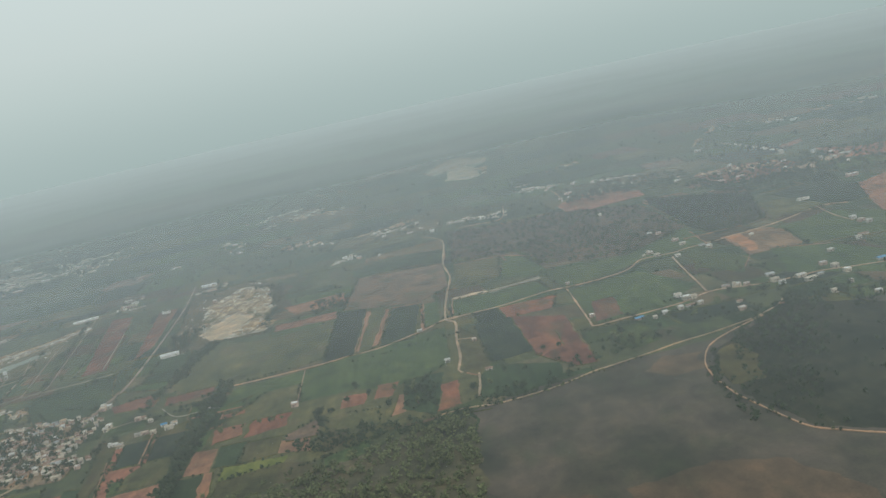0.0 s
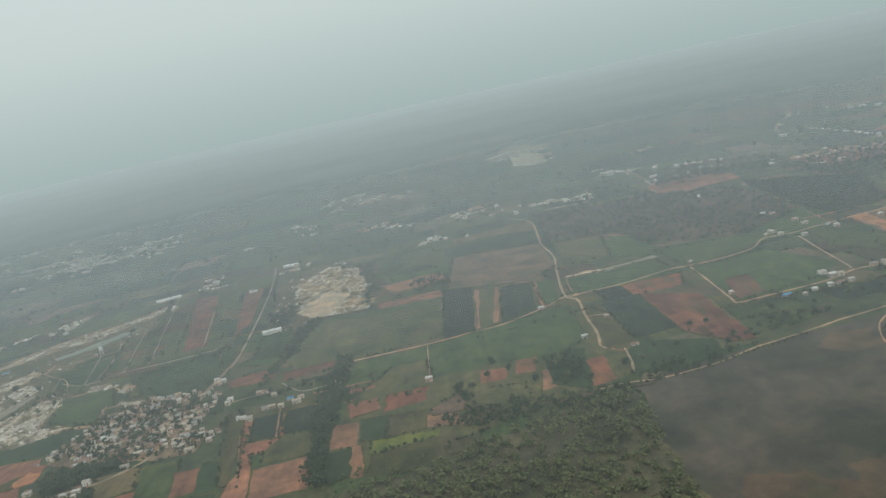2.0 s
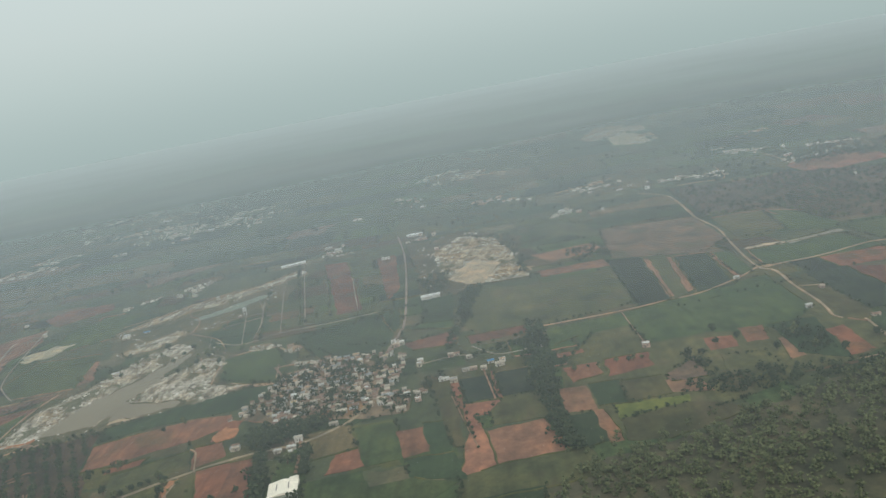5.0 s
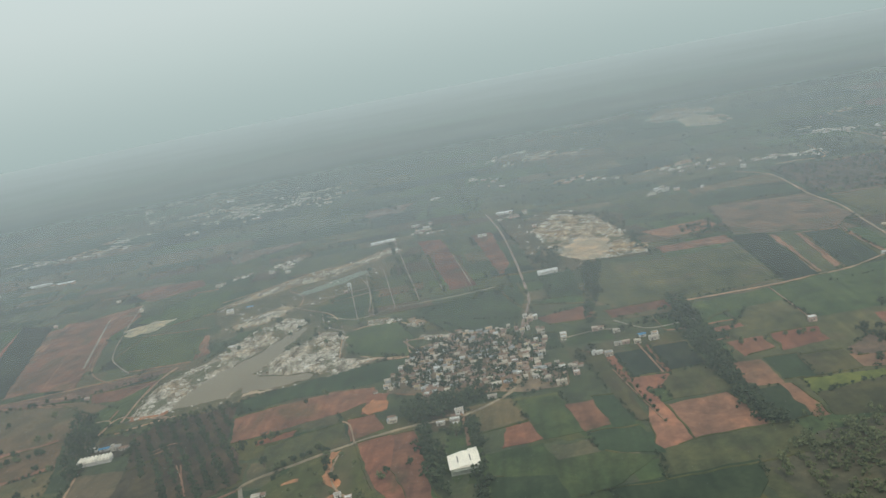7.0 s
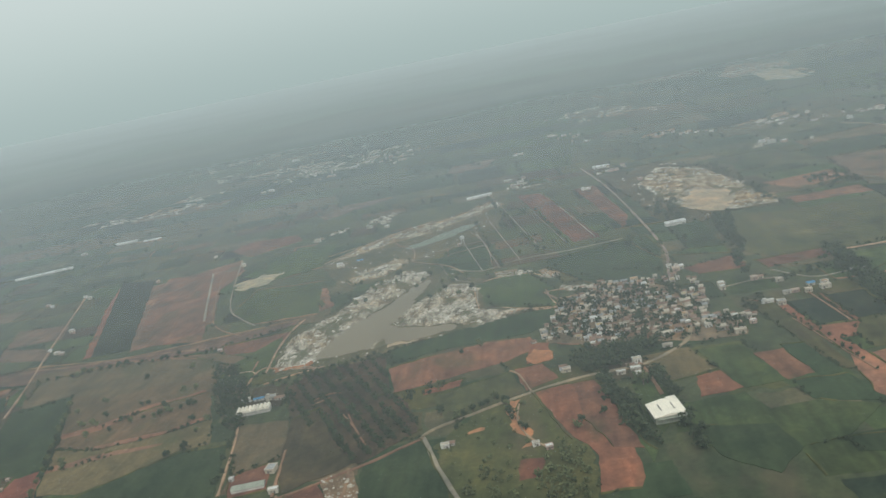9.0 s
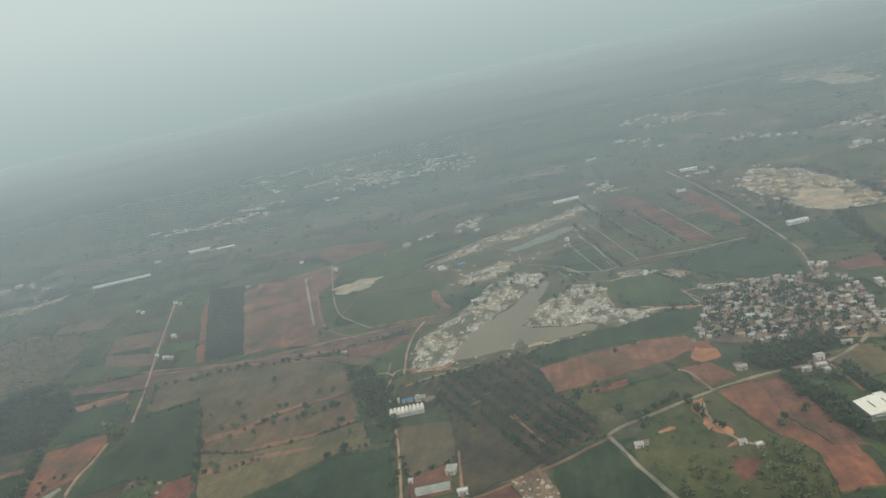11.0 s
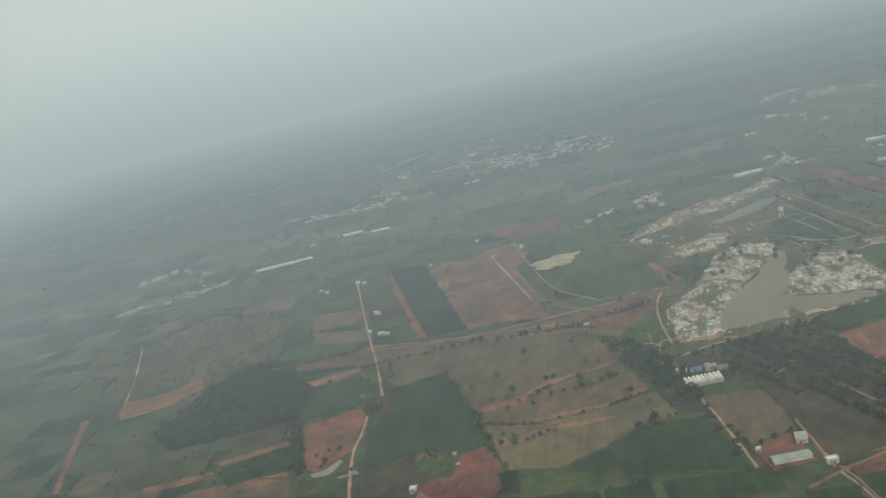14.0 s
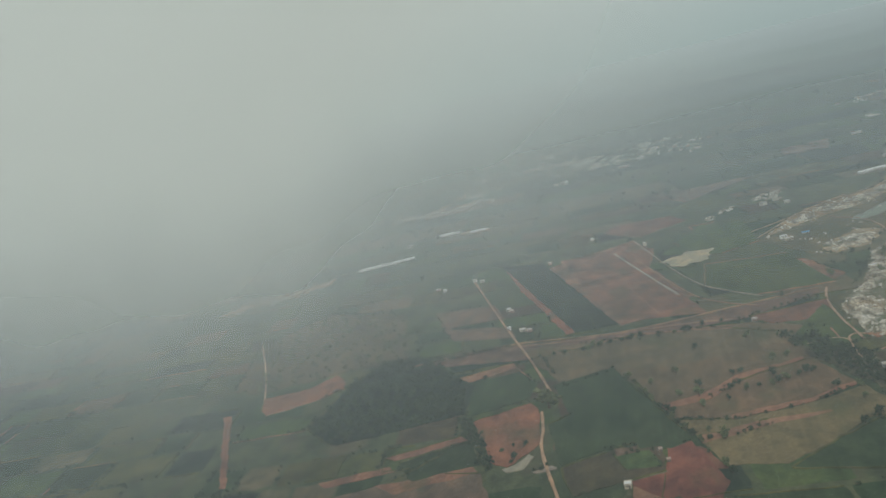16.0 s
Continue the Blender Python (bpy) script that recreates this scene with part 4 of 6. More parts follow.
def inside(p, poly):
    hit = False
    for (x1, y1), (x2, y2) in zip(poly, poly[1:] + poly[:1]):
        if (y1 > p[1]) != (y2 > p[1]) and p[0] < (x2 - x1) * (p[1] - y1) / (y2 - y1) + x1:
            hit = not hit
    return hit


TEMPLATES = []
for seed in range(8):
    rng0 = random.Random(100 + seed)
    vs, fs = [], []
    for _ in range(22):
        d = Vector((rng0.gauss(0, 0.19), rng0.gauss(0, 0.19), rng0.uniform(0.10, 0.74)))
        v, f = clump(rng0, d, rng0.uniform(0.08, 0.17))
        fs += [tuple(i + len(vs) for i in t) for t in f]
        vs += v
    TEMPLATES.append((np.array([tuple(p) for p in vs]), np.array(fs)))


def plant(name, spots, mat, label, category):
    """Many small trees or bushes in one mesh. Spots: x, y and width."""
    allv, allf, base = [], [], 0
    rng = random.Random(len(spots))
    for x, y, s in spots:
        v, f = TEMPLATES[rng.randrange(8)]
        a = rng.uniform(0, 6.28)
        c, sn = math.cos(a) * s, math.sin(a) * s
        h = s * rng.uniform(0.7, 1.1)
        allv.append(np.stack([v[:, 0] * c - v[:, 1] * sn + x, v[:, 0] * sn + v[:, 1] * c + y, v[:, 2] * h], 1))
        allf.append(f + base)
        base += len(v)
    if not allv:
        return
    me = bpy.data.meshes.new(name)
    me.from_pydata(np.concatenate(allv).tolist(), [], np.concatenate(allf).tolist())
    me.materials.append(mat)
    tagged(new(name, me), label, category, kind="stuff")


WOOD_LABELS = {
    "bushland": ("scattered dusty green bushes and small trees", "bushes", LEAF_DRY), "tree_belt": ("dense dark belt of trees between fields", "trees", LEAF),
    "orchard_trees": ("dark orchard trees in loose rows", "orchard", LEAF), "plantation": ("dense dark plantation of small trees", "plantation", LEAF),
    "wet_thicket": ("dark bushes on wet ground", "bushes", LEAF), "village_trees": ("leafy trees between village houses", "trees", LEAF),
}


def woods(name, size, gap, *poly):
    rng = random.Random(int(size * 100 + poly[0][0]))
    poly = list(poly)
    x0, x1 = min(p[0] for p in poly), max(p[0] for p in poly)
    y0, y1 = min(p[1] for p in poly), max(p[1] for p in poly)
    spots, y = [], y0
    if name == "orchard_trees":
        way, across = Vector((0.45, -0.893)), Vector((0.893, 0.45))
        mid = Vector(((x0 + x1) / 2, (y0 + y1) / 2))
        for row in range(-14, 15):
            for k in range(-26, 27):
                p = mid + across * (7.0 * row + rng.uniform(-0.4, 0.4)) + way * (4.1 * k + rng.uniform(-0.6, 0.6))
                if inside(p, poly) and rng.random() < 0.88:
                    spots.append((p.x, p.y, size * rng.uniform(0.75, 1.25)))
        y = y1
    while y < y1:
        x = x0
        while x < x1:
            p = (x + rng.uniform(-0.5, 0.5) * gap, y + rng.uniform(-0.5, 0.5) * gap)
            thin = 1.0 if name == "tree_belt" else 0.72 + 0.9 * noise.noise((p[0] * 0.025, p[1] * 0.025, 5.0))
            if inside(p, poly) and rng.random() < thin:
                spots.append((*p, size * rng.uniform(0.6, 1.35)))
            x += gap
        y += gap
    label, category, mat = WOOD_LABELS[name]
    plant(name, spots, mat, label, category)


def hedges():
    """Bushes that straggle along the field edges."""
    rng = random.Random(3)
    spots = []
    bounds = [(min(q[0] for q in f), max(q[0] for q in f), min(q[1] for q in f), max(q[1] for q in f), f) for _, f in FIELDS]
    for index, (kind, pts) in enumerate(FIELDS + PLOTS):
        if kind in ("marsh", "mud", "water", "rock", "jade", "sand", "orange"):
            continue
        for a, b in zip(pts, pts[1:] + pts[:1]):
            far = math.dist(a, b)
            lush = rng.random() - (0.36 if "soil" in kind or "red" in kind else 0.0)
            if lush < (0.60 if a[1] > 430 else 0.84):
                continue
            n = int(far / 1.7)
            for i in range(n):
                t = (i + rng.random()) / n
                p = (a[0] + (b[0] - a[0]) * t + rng.uniform(-1.2, 1.2), a[1] + (b[1] - a[1]) * t + rng.uniform(-1.2, 1.2))
                if index >= len(FIELDS) and any(b0 < p[0] < b1 and b2 < p[1] < b3 and inside(p, f) for b0, b1, b2, b3, f in bounds):
                    continue
                if rng.random() < lush * max(0, 0.75 + 1.3 * noise.noise((p[0] * 0.05, p[1] * 0.05, 9.0))):
                    spots.append((*p, rng.uniform(1.0, 2.1) ** 1.35))
    plant("hedgerow", spots, LEAF, "straggling bushes along field edges", "hedge")
    spots = []
    for _ in range(9000):
        y = 480 + 2300 * rng.random() ** 1.3
        x = -300 + (rng.random() - 0.5) * (900 + 1.7 * y)
        if noise.noise((x * 0.006, y * 0.006, 2.0)) + rng.uniform(-0.4, 0.4) > 0.0 and y > 940:
            spots.append((x, y, rng.uniform(3, 7)))
    plant("far_woods", spots, LEAF, "hazy far scattered trees and groves", "trees")


def bunds():
    """Low earth banks and footpaths between the plots: broken ribbons of dry grass or bare soil."""
    rng = random.Random(29)
    made = {"tan": ([], []), "redirt": ([], []), "scrub": ([], [])}
    for index, (kind, pts) in enumerate(FIELDS + PLOTS):
        over = [f for _, f in (FIELDS[index + 1:] if index < len(FIELDS) else FIELDS) if abs(f[0][0] - pts[0][0]) < 200 and abs(f[0][1] - pts[0][1]) < 200]
        if kind in ("marsh", "mud", "water", "rock", "jade", "sand", "orange", "wetwood", "reed", "woodfloor", "greyscrub"):
            continue
        for a, b in zip(pts, pts[1:] + pts[:1]):
            far = math.dist(a, b)
            if a[1] > 1000 or far < 8 or rng.random() > 0.36:
                continue
            verts, faces = made[rng.choice(("tan", "redirt", "scrub", "scrub", "scrub")) if a[1] > 480 else "scrub"]
            n, base = int(far / 2.5) + 1, rng.uniform(0.2, 0.6) * (1 + max(0, a[1] - 450) / 700)
            side = Vector((-(b[1] - a[1]), b[0] - a[0])) / far
            spots = [(a[0] + (b[0] - a[0]) * t + side.x * u, a[1] + (b[1] - a[1]) * t + side.y * u) for t in (0.25, 0.75) for u in (-3, 3)]
            if any(sum(inside(q, f) for q in spots) > 1 for f in over):
                continue
            last = False
            for i in range(n + 1):
                p = Vector(a).lerp(Vector(b), i / n)
                s = noise.noise_vector((p.x * 0.11, p.y * 0.11, 3.0)) * 1.3
                p += Vector((s.x, s.y))
                half = base * (0.8 + 0.9 * noise.noise((p.x * 0.13, p.y * 0.13, 2.0)))
                here = half > 0.12 and noise.noise((p.x * 0.02, p.y * 0.02, 11.0)) > -0.22
                if here:
                    k = len(verts)
                    for u, z in ((-1.3, 0.1), (-0.6, 0.52), (0.6, 0.52), (1.3, 0.1)):
                        verts.append((p.x + side.x * u * half, p.y + side.y * u * half, z))
                    if last:
                        faces += [(k - 4 + q, k - 3 + q, k + 1 + q, k + q) for q in range(3)]
                last = here
    for kind, (verts, faces) in made.items():
        tagged(mesh_object("field_bank", verts, faces, GROUND_MATS[kind]), "low grassy earth banks between the plots", "bank", kind="stuff")


# ---------------------------------------------------------------- rocks
def from_edge(x, y, poly):
    """How far points lie inside an outline (negative outside)."""
    best, hit = np.full(x.shape, 1e9), np.zeros(x.shape, bool)
    for (x1, y1), (x2, y2) in zip(poly, poly[1:] + poly[:1]):
        dx, dy = x2 - x1, y2 - y1
        t = np.clip(((x - x1) * dx + (y - y1) * dy) / (dx * dx + dy * dy), 0, 1)
        best = np.minimum(best, np.hypot(x - x1 - t * dx, y - y1 - t * dy))
        hit ^= ((y1 > y) != (y2 > y)) & (x < dx * (y - y1) / (dy if dy else 1e-9) + x1)
    return np.where(hit, best, -best)


RELIEFS = []


def quarry_relief(stone, step, amount, pools, *poly):
    """Blasted quarry rock: ledges and heaps that rise from the floor, ragged at the rim and round the pools."""
    poly = list(poly)
    xs = np.arange(min(p[0] for p in poly) - 6, max(p[0] for p in poly) + 6, step)
    ys = np.arange(min(p[1] for p in poly) - 6, max(p[1] for p in poly) + 6, step)
    gx, gy = np.meshgrid(xs, ys)
    rim = from_edge(gx, gy, poly)
    z, stray = np.empty(gx.shape), np.empty(gx.shape)
    for j in range(gx.shape[0]):
        for i in range(gx.shape[1]):
            x, y = gx[j, i], gy[j, i]
            heap = noise.fractal((x * 0.05, y * 0.035, 1.5), 1.0, 2.1, 4)
            crag = noise.ridged_multi_fractal((x * 0.11, y * 0.075, 4.0), 0.9, 2.2, 4, 0.9, 2.0)
            level = heap * 0.75 + crag * 0.42
            stray[j, i] = noise.fractal((x * 0.045, y * 0.03, 9.0), 1.0, 2.0, 3)
            step_up = math.floor(level * 3.0) / 3.0
            z[j, i] = 0.5 * level + 0.5 * (step_up + min(1.0, (level - step_up) * 9.0) / 3.0)
    rim += 7.0 * stray
    z = 0.25 + amount * (z - 0.15)
    z -= amount * np.clip(1.0 - rim / 9.0, 0, 2.5) * 0.9
    for pool in pools:
        z -= np.clip(from_edge(gx, gy, pool) + 2.5, 0, 12) * 0.42
    w = gx.shape[1]
    keep = (z > -0.25) & (rim > -5)
    cell = keep[:-1, :-1] | keep[1:, :-1] | keep[:-1, 1:] | keep[1:, 1:]
    jj, ii = np.nonzero(cell)
    faces = np.stack([jj * w + ii, jj * w + ii + 1, (jj + 1) * w + ii + 1, (jj + 1) * w + ii], 1)
    used, index = np.unique(faces, return_inverse=True)
    verts = np.stack([gx.ravel(), gy.ravel(), z.ravel()], 1)[used]
    tagged(mesh_object("quarry_rock", verts.tolist(), index.reshape(faces.shape).tolist(), stone), "pale blasted rock ledges and heaps in the quarry", "quarry rock", kind="structure")
    RELIEFS.append((xs, ys, z))


def relief_height(p):
    """The height of the quarry rock at a place, or of the bare ground where there is none."""
    best = 0.2
    for xs, ys, z in RELIEFS:
        i, j = int((p[0] - xs[0]) / (xs[1] - xs[0])), int((p[1] - ys[0]) / (ys[1] - ys[0]))
        if 0 <= i < len(xs) and 0 <= j < len(ys):
            best = max(best, float(z[j, i]) - 0.1)
    return best


def boulders(name, gap, size, share, *poly):
    """Broken pale blocks strewn over a quarry floor, in one mesh."""
    rng = random.Random(int(abs(poly[0][0])))
    poly = list(poly)
    x0, x1 = min(p[0] for p in poly), max(p[0] for p in poly)
    y0, y1 = min(p[1] for p in poly), max(p[1] for p in poly)
    verts, faces = [], []
    pools = [pts for kind, pts in FIELDS if kind in ("water", "sand")]
    y = y0
    while y < y1:
        x = x0
        while x < x1:
            p = (x + rng.uniform(-0.6, 0.6) * gap, y + rng.uniform(-0.6, 0.6) * gap)
            if inside(p, poly) and not any(inside(p, w) for w in pools) and rng.random() < share + 1.2 * noise.noise((p[0] * 0.055, p[1] * 0.09, 4.0)) + 0.9 * noise.noise((p[0] * 0.2, p[1] * 0.25, 2.0)):
                big = 0.12 + 0.60 * rng.random() ** 3.0
                w, d, h = size * big * rng.uniform(0.9, 2.6), size * big * rng.uniform(0.7, 1.7), min(1.4, size * big * rng.uniform(0.25, 0.7))
                a, b = rng.uniform(-1.6, 1.6), len(verts)
                floor = relief_height(p)
                for sz in (-0.3, 1):
                    k = 1 if sz < 0 else rng.uniform(0.5, 0.85)
                    for sx, sy in ((-1, -1), (1, -1), (1, 1), (-1, 1)):
                        u, v = sx * w * k * rng.uniform(0.35, 0.6), sy * d * k * rng.uniform(0.35, 0.6)
                        verts.append((p[0] + u * math.cos(a) - v * math.sin(a), p[1] + u * math.sin(a) + v * math.cos(a), floor + sz * h * rng.uniform(0.75, 1.2)))
                faces += [tuple(b + i for i in f) for f in ((4, 5, 6, 7), (0, 1, 5, 4), (1, 2, 6, 5), (2, 3, 7, 6), (3, 0, 4, 7))]
            x += gap
        y += gap
    tagged(mesh_object(name, verts, faces, PALE_STONE), "broken pale rock blocks on the quarry floor", "rocks", kind="stuff")


def spoil(share, *quad):
    """A ragged far streak of dug earth and rubble heaps, in one mesh, inside four corners."""
    rng = random.Random(int(abs(quad[0][0] * 3 + quad[0][1])))
    a, b, c, d = [Vector((*p, 0)) for p in quad]
    long, deep = (b - a).length, (d - a).length
    way = math.atan2((b - a).y, (b - a).x)
    verts, faces = [], []
    for _ in range(int(min(320, 24 + long * deep / 40) * share)):
        u, v = rng.random(), min(1, max(0, rng.gauss(0.5, 0.24)))
        p = a.lerp(b, u).lerp(d.lerp(c, u), v)
        if noise.noise((p.x * 0.03, p.y * 0.02, 6.0)) < -0.12:
            continue
        w, e, h, k = rng.uniform(1.0, 2.6) ** 1.7, rng.uniform(0.9, 2.2) + 0.012 * deep, rng.uniform(0.5, 1.8), len(verts)
        turn = way + rng.uniform(-0.35, 0.35)
        for z, s in ((-0.3, 1.0), (h, rng.uniform(0.35, 0.7))):
            for i in range(7):
                g = i * 0.8976 + rng.uniform(-0.3, 0.3)
                r = s * rng.uniform(0.6, 1.15)
                q = (w * r * math.cos(g), e * r * math.sin(g))
                verts.append((p.x + q[0] * math.cos(turn) - q[1] * math.sin(turn), p.y + q[0] * math.sin(turn) + q[1] * math.cos(turn), 0.3 + z * rng.uniform(0.7, 1.1)))
        faces += [tuple(range(k + 7, k + 14))] + [(k + i, k + (i + 1) % 7, k + 7 + (i + 1) % 7, k + 7 + i) for i in range(7)]
    if faces:
        tagged(mesh_object("spoil_heaps", verts, faces, PALE_STONE if len(faces) % 3 else DUG_EARTH), "ragged pale heaps of dug earth and rubble", "spoil heaps", kind="stuff")


# ---------------------------------------------------------------- buildings
def box(bm, x0, y0, z0, x1, y1, z1):
    bmesh.ops.create_cube(bm, size=1, matrix=Matrix.Translation(((x0 + x1) / 2, (y0 + y1) / 2, (z0 + z1) / 2)) @ Matrix.Diagonal((x1 - x0, y1 - y0, z1 - z0, 1)))


house_rng = random.Random(21)
ROOF_WORDS = {"white": "white-washed", "cream": "cream", "grey": "weathered grey", "tile": "clay-tiled", "blue": "blue sheet", "yellow": "ochre", "orange": "orange"}


def house(x, y, w, d, h, turn, roof):
    """A small house: walls, and either a flat roof with a parapet or a low pitched one."""
    w, d, h = 0.60 * w, 0.60 * d, 0.28 * h + 0.7
    pitched = roof in ("tile", "blue") or (roof == "grey" and house_rng.random() < 0.5)
    wall_mat = house_rng.choice(WALLS)
    thing = tagged(new("house"), f"small {'pitched' if pitched else 'flat'}-roofed house with {ROOF_WORDS[roof]} roof", "house", "houses")
    thing.matrix_basis = pose(x, y, 0.1, 0, 0, 0.35 * turn + house_rng.uniform(-4, 4))
    bm = bmesh.new()
    low = h * 0.72 if pitched else h
    box(bm, -w / 2, -d / 2, -0.3, w / 2, d / 2, low)
    part("wall", bm, wall_mat, thing)
    bm = bmesh.new()
    e = 0.35
    if pitched:
        ridge = [bm.verts.new((s * (w / 2 + e), 0, h)) for s in (-1, 1)]
        front = [bm.verts.new((s * (w / 2 + e), -d / 2 - e, low - 0.1)) for s in (-1, 1)]
        back = [bm.verts.new((s * (w / 2 + e), d / 2 + e, low - 0.1)) for s in (-1, 1)]
        bm.faces.new((front[0], front[1], ridge[1], ridge[0]))
        bm.faces.new((ridge[0], ridge[1], back[1], back[0]))
        bm.faces.new((front[0], ridge[0], back[0]))
        bm.faces.new((front[1], back[1], ridge[1]))
        bm.faces.new((front[1], front[0], back[0], back[1]))
    else:
        box(bm, -w / 2 - 0.15, -d / 2 - 0.15, h, w / 2 + 0.15, d / 2 + 0.15, h + 0.15)
    top = part("roof", bm, ROOFS[roof], thing)
    if not pitched:
        bm = bmesh.new()
        for a in ((-w / 2 - .15, -d / 2 - .15, w / 2 + .15, -d / 2 + .1), (-w / 2 - .15, d / 2 - .1, w / 2 + .15, d / 2 + .15), (-w / 2 - .15, -d / 2 + .1, -w / 2 + .1, d / 2 - .1), (w / 2 - .1, -d / 2 + .1, w / 2 + .15, d / 2 - .1)):
            box(bm, a[0], a[1], h + 0.14, a[2], a[3], h + 0.42)
        part("parapet", bm, wall_mat, top)
    if y < 760:
        at = house_rng.uniform(-0.25, 0.25) * w
        bm = bmesh.new()
        box(bm, at - 0.4, -d / 2 - 0.05, 0.0, at + 0.4, -d / 2 + 0.1, min(1.6, 0.75 * low))
        part("door", bm, DARK_STRIP, thing)
        for k in (-1, 1):
            u = at + k * w * 0.3
            if abs(u) < w / 2 - 0.5:
                bm = bmesh.new()
                box(bm, u - 0.35, -d / 2 - 0.04, 0.4 * low, u + 0.35, -d / 2 + 0.1, 0.72 * low)
                part("window", bm, DARK_STRIP, thing)
    if not pitched and house_rng.random() < 0.45 and w > 5:
        bm = bmesh.new()
        box(bm, -w / 2 + 0.4, d / 2 - 2.2, h + 0.1, -w / 2 + 2.2, d / 2 - 0.3, h + 1.3)
        part("stair_head", bm, wall_mat, thing)


def hut(rng, x, y, w, d, h, verts, faces, slots):
    """Adds a hut to a joined mesh: four walls and a low double-pitched roof that overhangs."""
    t, k = rng.uniform(-0.2, 0.3), len(verts)
    for u, v, z in ((-w, -d, -.2), (w, -d, -.2), (w, d, -.2), (-w, d, -.2), (-w, -d, h), (w, -d, h), (w, d, h), (-w, d, h), (-w * 1.15, -d * 1.2, h - .1), (w * 1.15, -d * 1.2, h - .1), (w * 1.15, d * 1.2, h - .1), (-w * 1.15, d * 1.2, h - .1), (-w * 1.15, 0, h + .7), (w * 1.15, 0, h + .7)):
        verts.append((x + u * math.cos(t) - v * math.sin(t), y + u * math.sin(t) + v * math.cos(t), z + 0.3))
    faces += [tuple(k + i for i in f) for f in ((0, 1, 5, 4), (1, 2, 6, 5), (2, 3, 7, 6), (3, 0, 4, 7), (8, 9, 13, 12), (12, 13, 10, 11), (8, 12, 11), (9, 10, 13))]
    slots += [rng.choice((0, 1))] * 4 + [rng.choice((2, 3, 3, 4))] * 4


def joined_huts(name, verts, faces, slots):
    huts = mesh_object(name, verts, faces, WALLS[3])
    for m in (WALLS[1], ROOFS["cream"], ROOFS["tile"], ROOFS["grey"]):
        huts.data.materials.append(m)
    huts.data.polygons.foreach_set("material_index", slots)
    return huts


def village(count, *poly):
    """Houses packed along lanes inside the village's bounds, none overlapping."""
    rng = random.Random(8)
    poly, put = list(poly), []
    x0, x1 = min(p[0] for p in poly), max(p[0] for p in poly)
    y0, y1 = min(p[1] for p in poly), max(p[1] for p in poly)
    tries = 0
    verts, faces, slots = [], [], []
    while len(put) < count and tries < 20000:
        tries += 1
        x, y = rng.uniform(x0, x1), rng.uniform(y0, y1)
        r = rng.uniform(2.5, 4.9)
        if not inside((x, y), poly) or any(math.hypot(x - a, y - b) < (r + c) * 0.66 for a, b, c in put):
            continue
        if abs(noise.noise((x * 0.03, y * 0.03, 8.0))) < 0.05:
            continue
        put.append((x, y, r))
        w, d, h = r * rng.uniform(1.0, 1.5), r * rng.uniform(0.9, 1.2), rng.choice((2.6, 3.0, 3.4, 3.4, 3.8, 5.6))
        if len(put) <= 125:
            house(x, y, w, d, h, rng.choice((0, 10, -8, 20)), rng.choice(("white", "cream", "cream", "tile", "tile", "tile", "orange", "tile", "grey", "orange", "yellow", "white", "cream")))
            continue
        hut(rng, x, y, 0.36 * w, 0.30 * d, 0.36 * h, verts, faces, slots)
    tagged(joined_huts("village_huts", verts, faces, slots), "small plastered huts with tiled roofs packed together", "huts", kind="stuff")


def hamlet(x, y, count, spread):
    """A far group of pale houses, joined: at that distance only specks of wall and roof are told apart."""
    rng = random.Random(int(x * 7 + y))
    verts, faces, slots = [], [], []
    for _ in range(count):
        hut(rng, x + rng.gauss(0, 0.5) * spread, y + rng.gauss(0, 0.6) * spread, rng.uniform(0.9, 2.6), rng.uniform(0.9, 1.9), rng.uniform(1.3, 2.4), verts, faces, slots)
    tagged(joined_huts("far_houses", verts, faces, slots), "far cluster of pale houses in the haze", "houses", kind="stuff")


def long_shed(name, x, y, length, depth, height, turn, mat, label, bays=0):
    """A long farm shed or low wall-like building with a pitched roof, or with a row of vaulted bays."""
    thing = tagged(new(name), label, "shed")
    thing.matrix_basis = pose(x, y, 0.1, 0, 0, turn)
    bm = bmesh.new()
    box(bm, -length / 2, -depth / 2, -0.3, length / 2, depth / 2, height * 0.7)
    part("wall", bm, WALLS[0], thing)
    if bays:
        w = length / bays
        for k in range(bays):
            bm = bmesh.new()
            c = -length / 2 + (k + 0.5) * w
            rows = []
            for i in range(7):
                a = math.pi * i / 6
                rows.append([bm.verts.new((c - math.cos(a) * w * 0.44, s * (depth / 2 + 0.3), height * 0.7 + 0.02 + math.sin(a) * height * 0.5)) for s in (-1, 1)])
            for a, b in zip(rows, rows[1:]):
                bm.faces.new((a[0], b[0], b[1], a[1]))
            bm.faces.new([r[0] for r in rows])
            bm.faces.new([r[1] for r in reversed(rows)])
            part("roof_vault", bm, mat, thing)
    else:
        bm = bmesh.new()
        e = 0.3
        v = [bm.verts.new(p) for p in ((-length / 2 - e, -depth / 2 - e, height * 0.68), (length / 2 + e, -depth / 2 - e, height * 0.68), (length / 2 + e, 0, height), (-length / 2 - e, 0, height), (length / 2 + e, depth / 2 + e, height * 0.68), (-length / 2 - e, depth / 2 + e, height * 0.68))]
        for f in ((0, 1, 2, 3), (3, 2, 4, 5), (0, 3, 5), (1, 4, 2), (1, 0, 5, 4)):
            bm.faces.new([v[i] for i in f])
        part("roof", bm, mat, thing)
    return thing


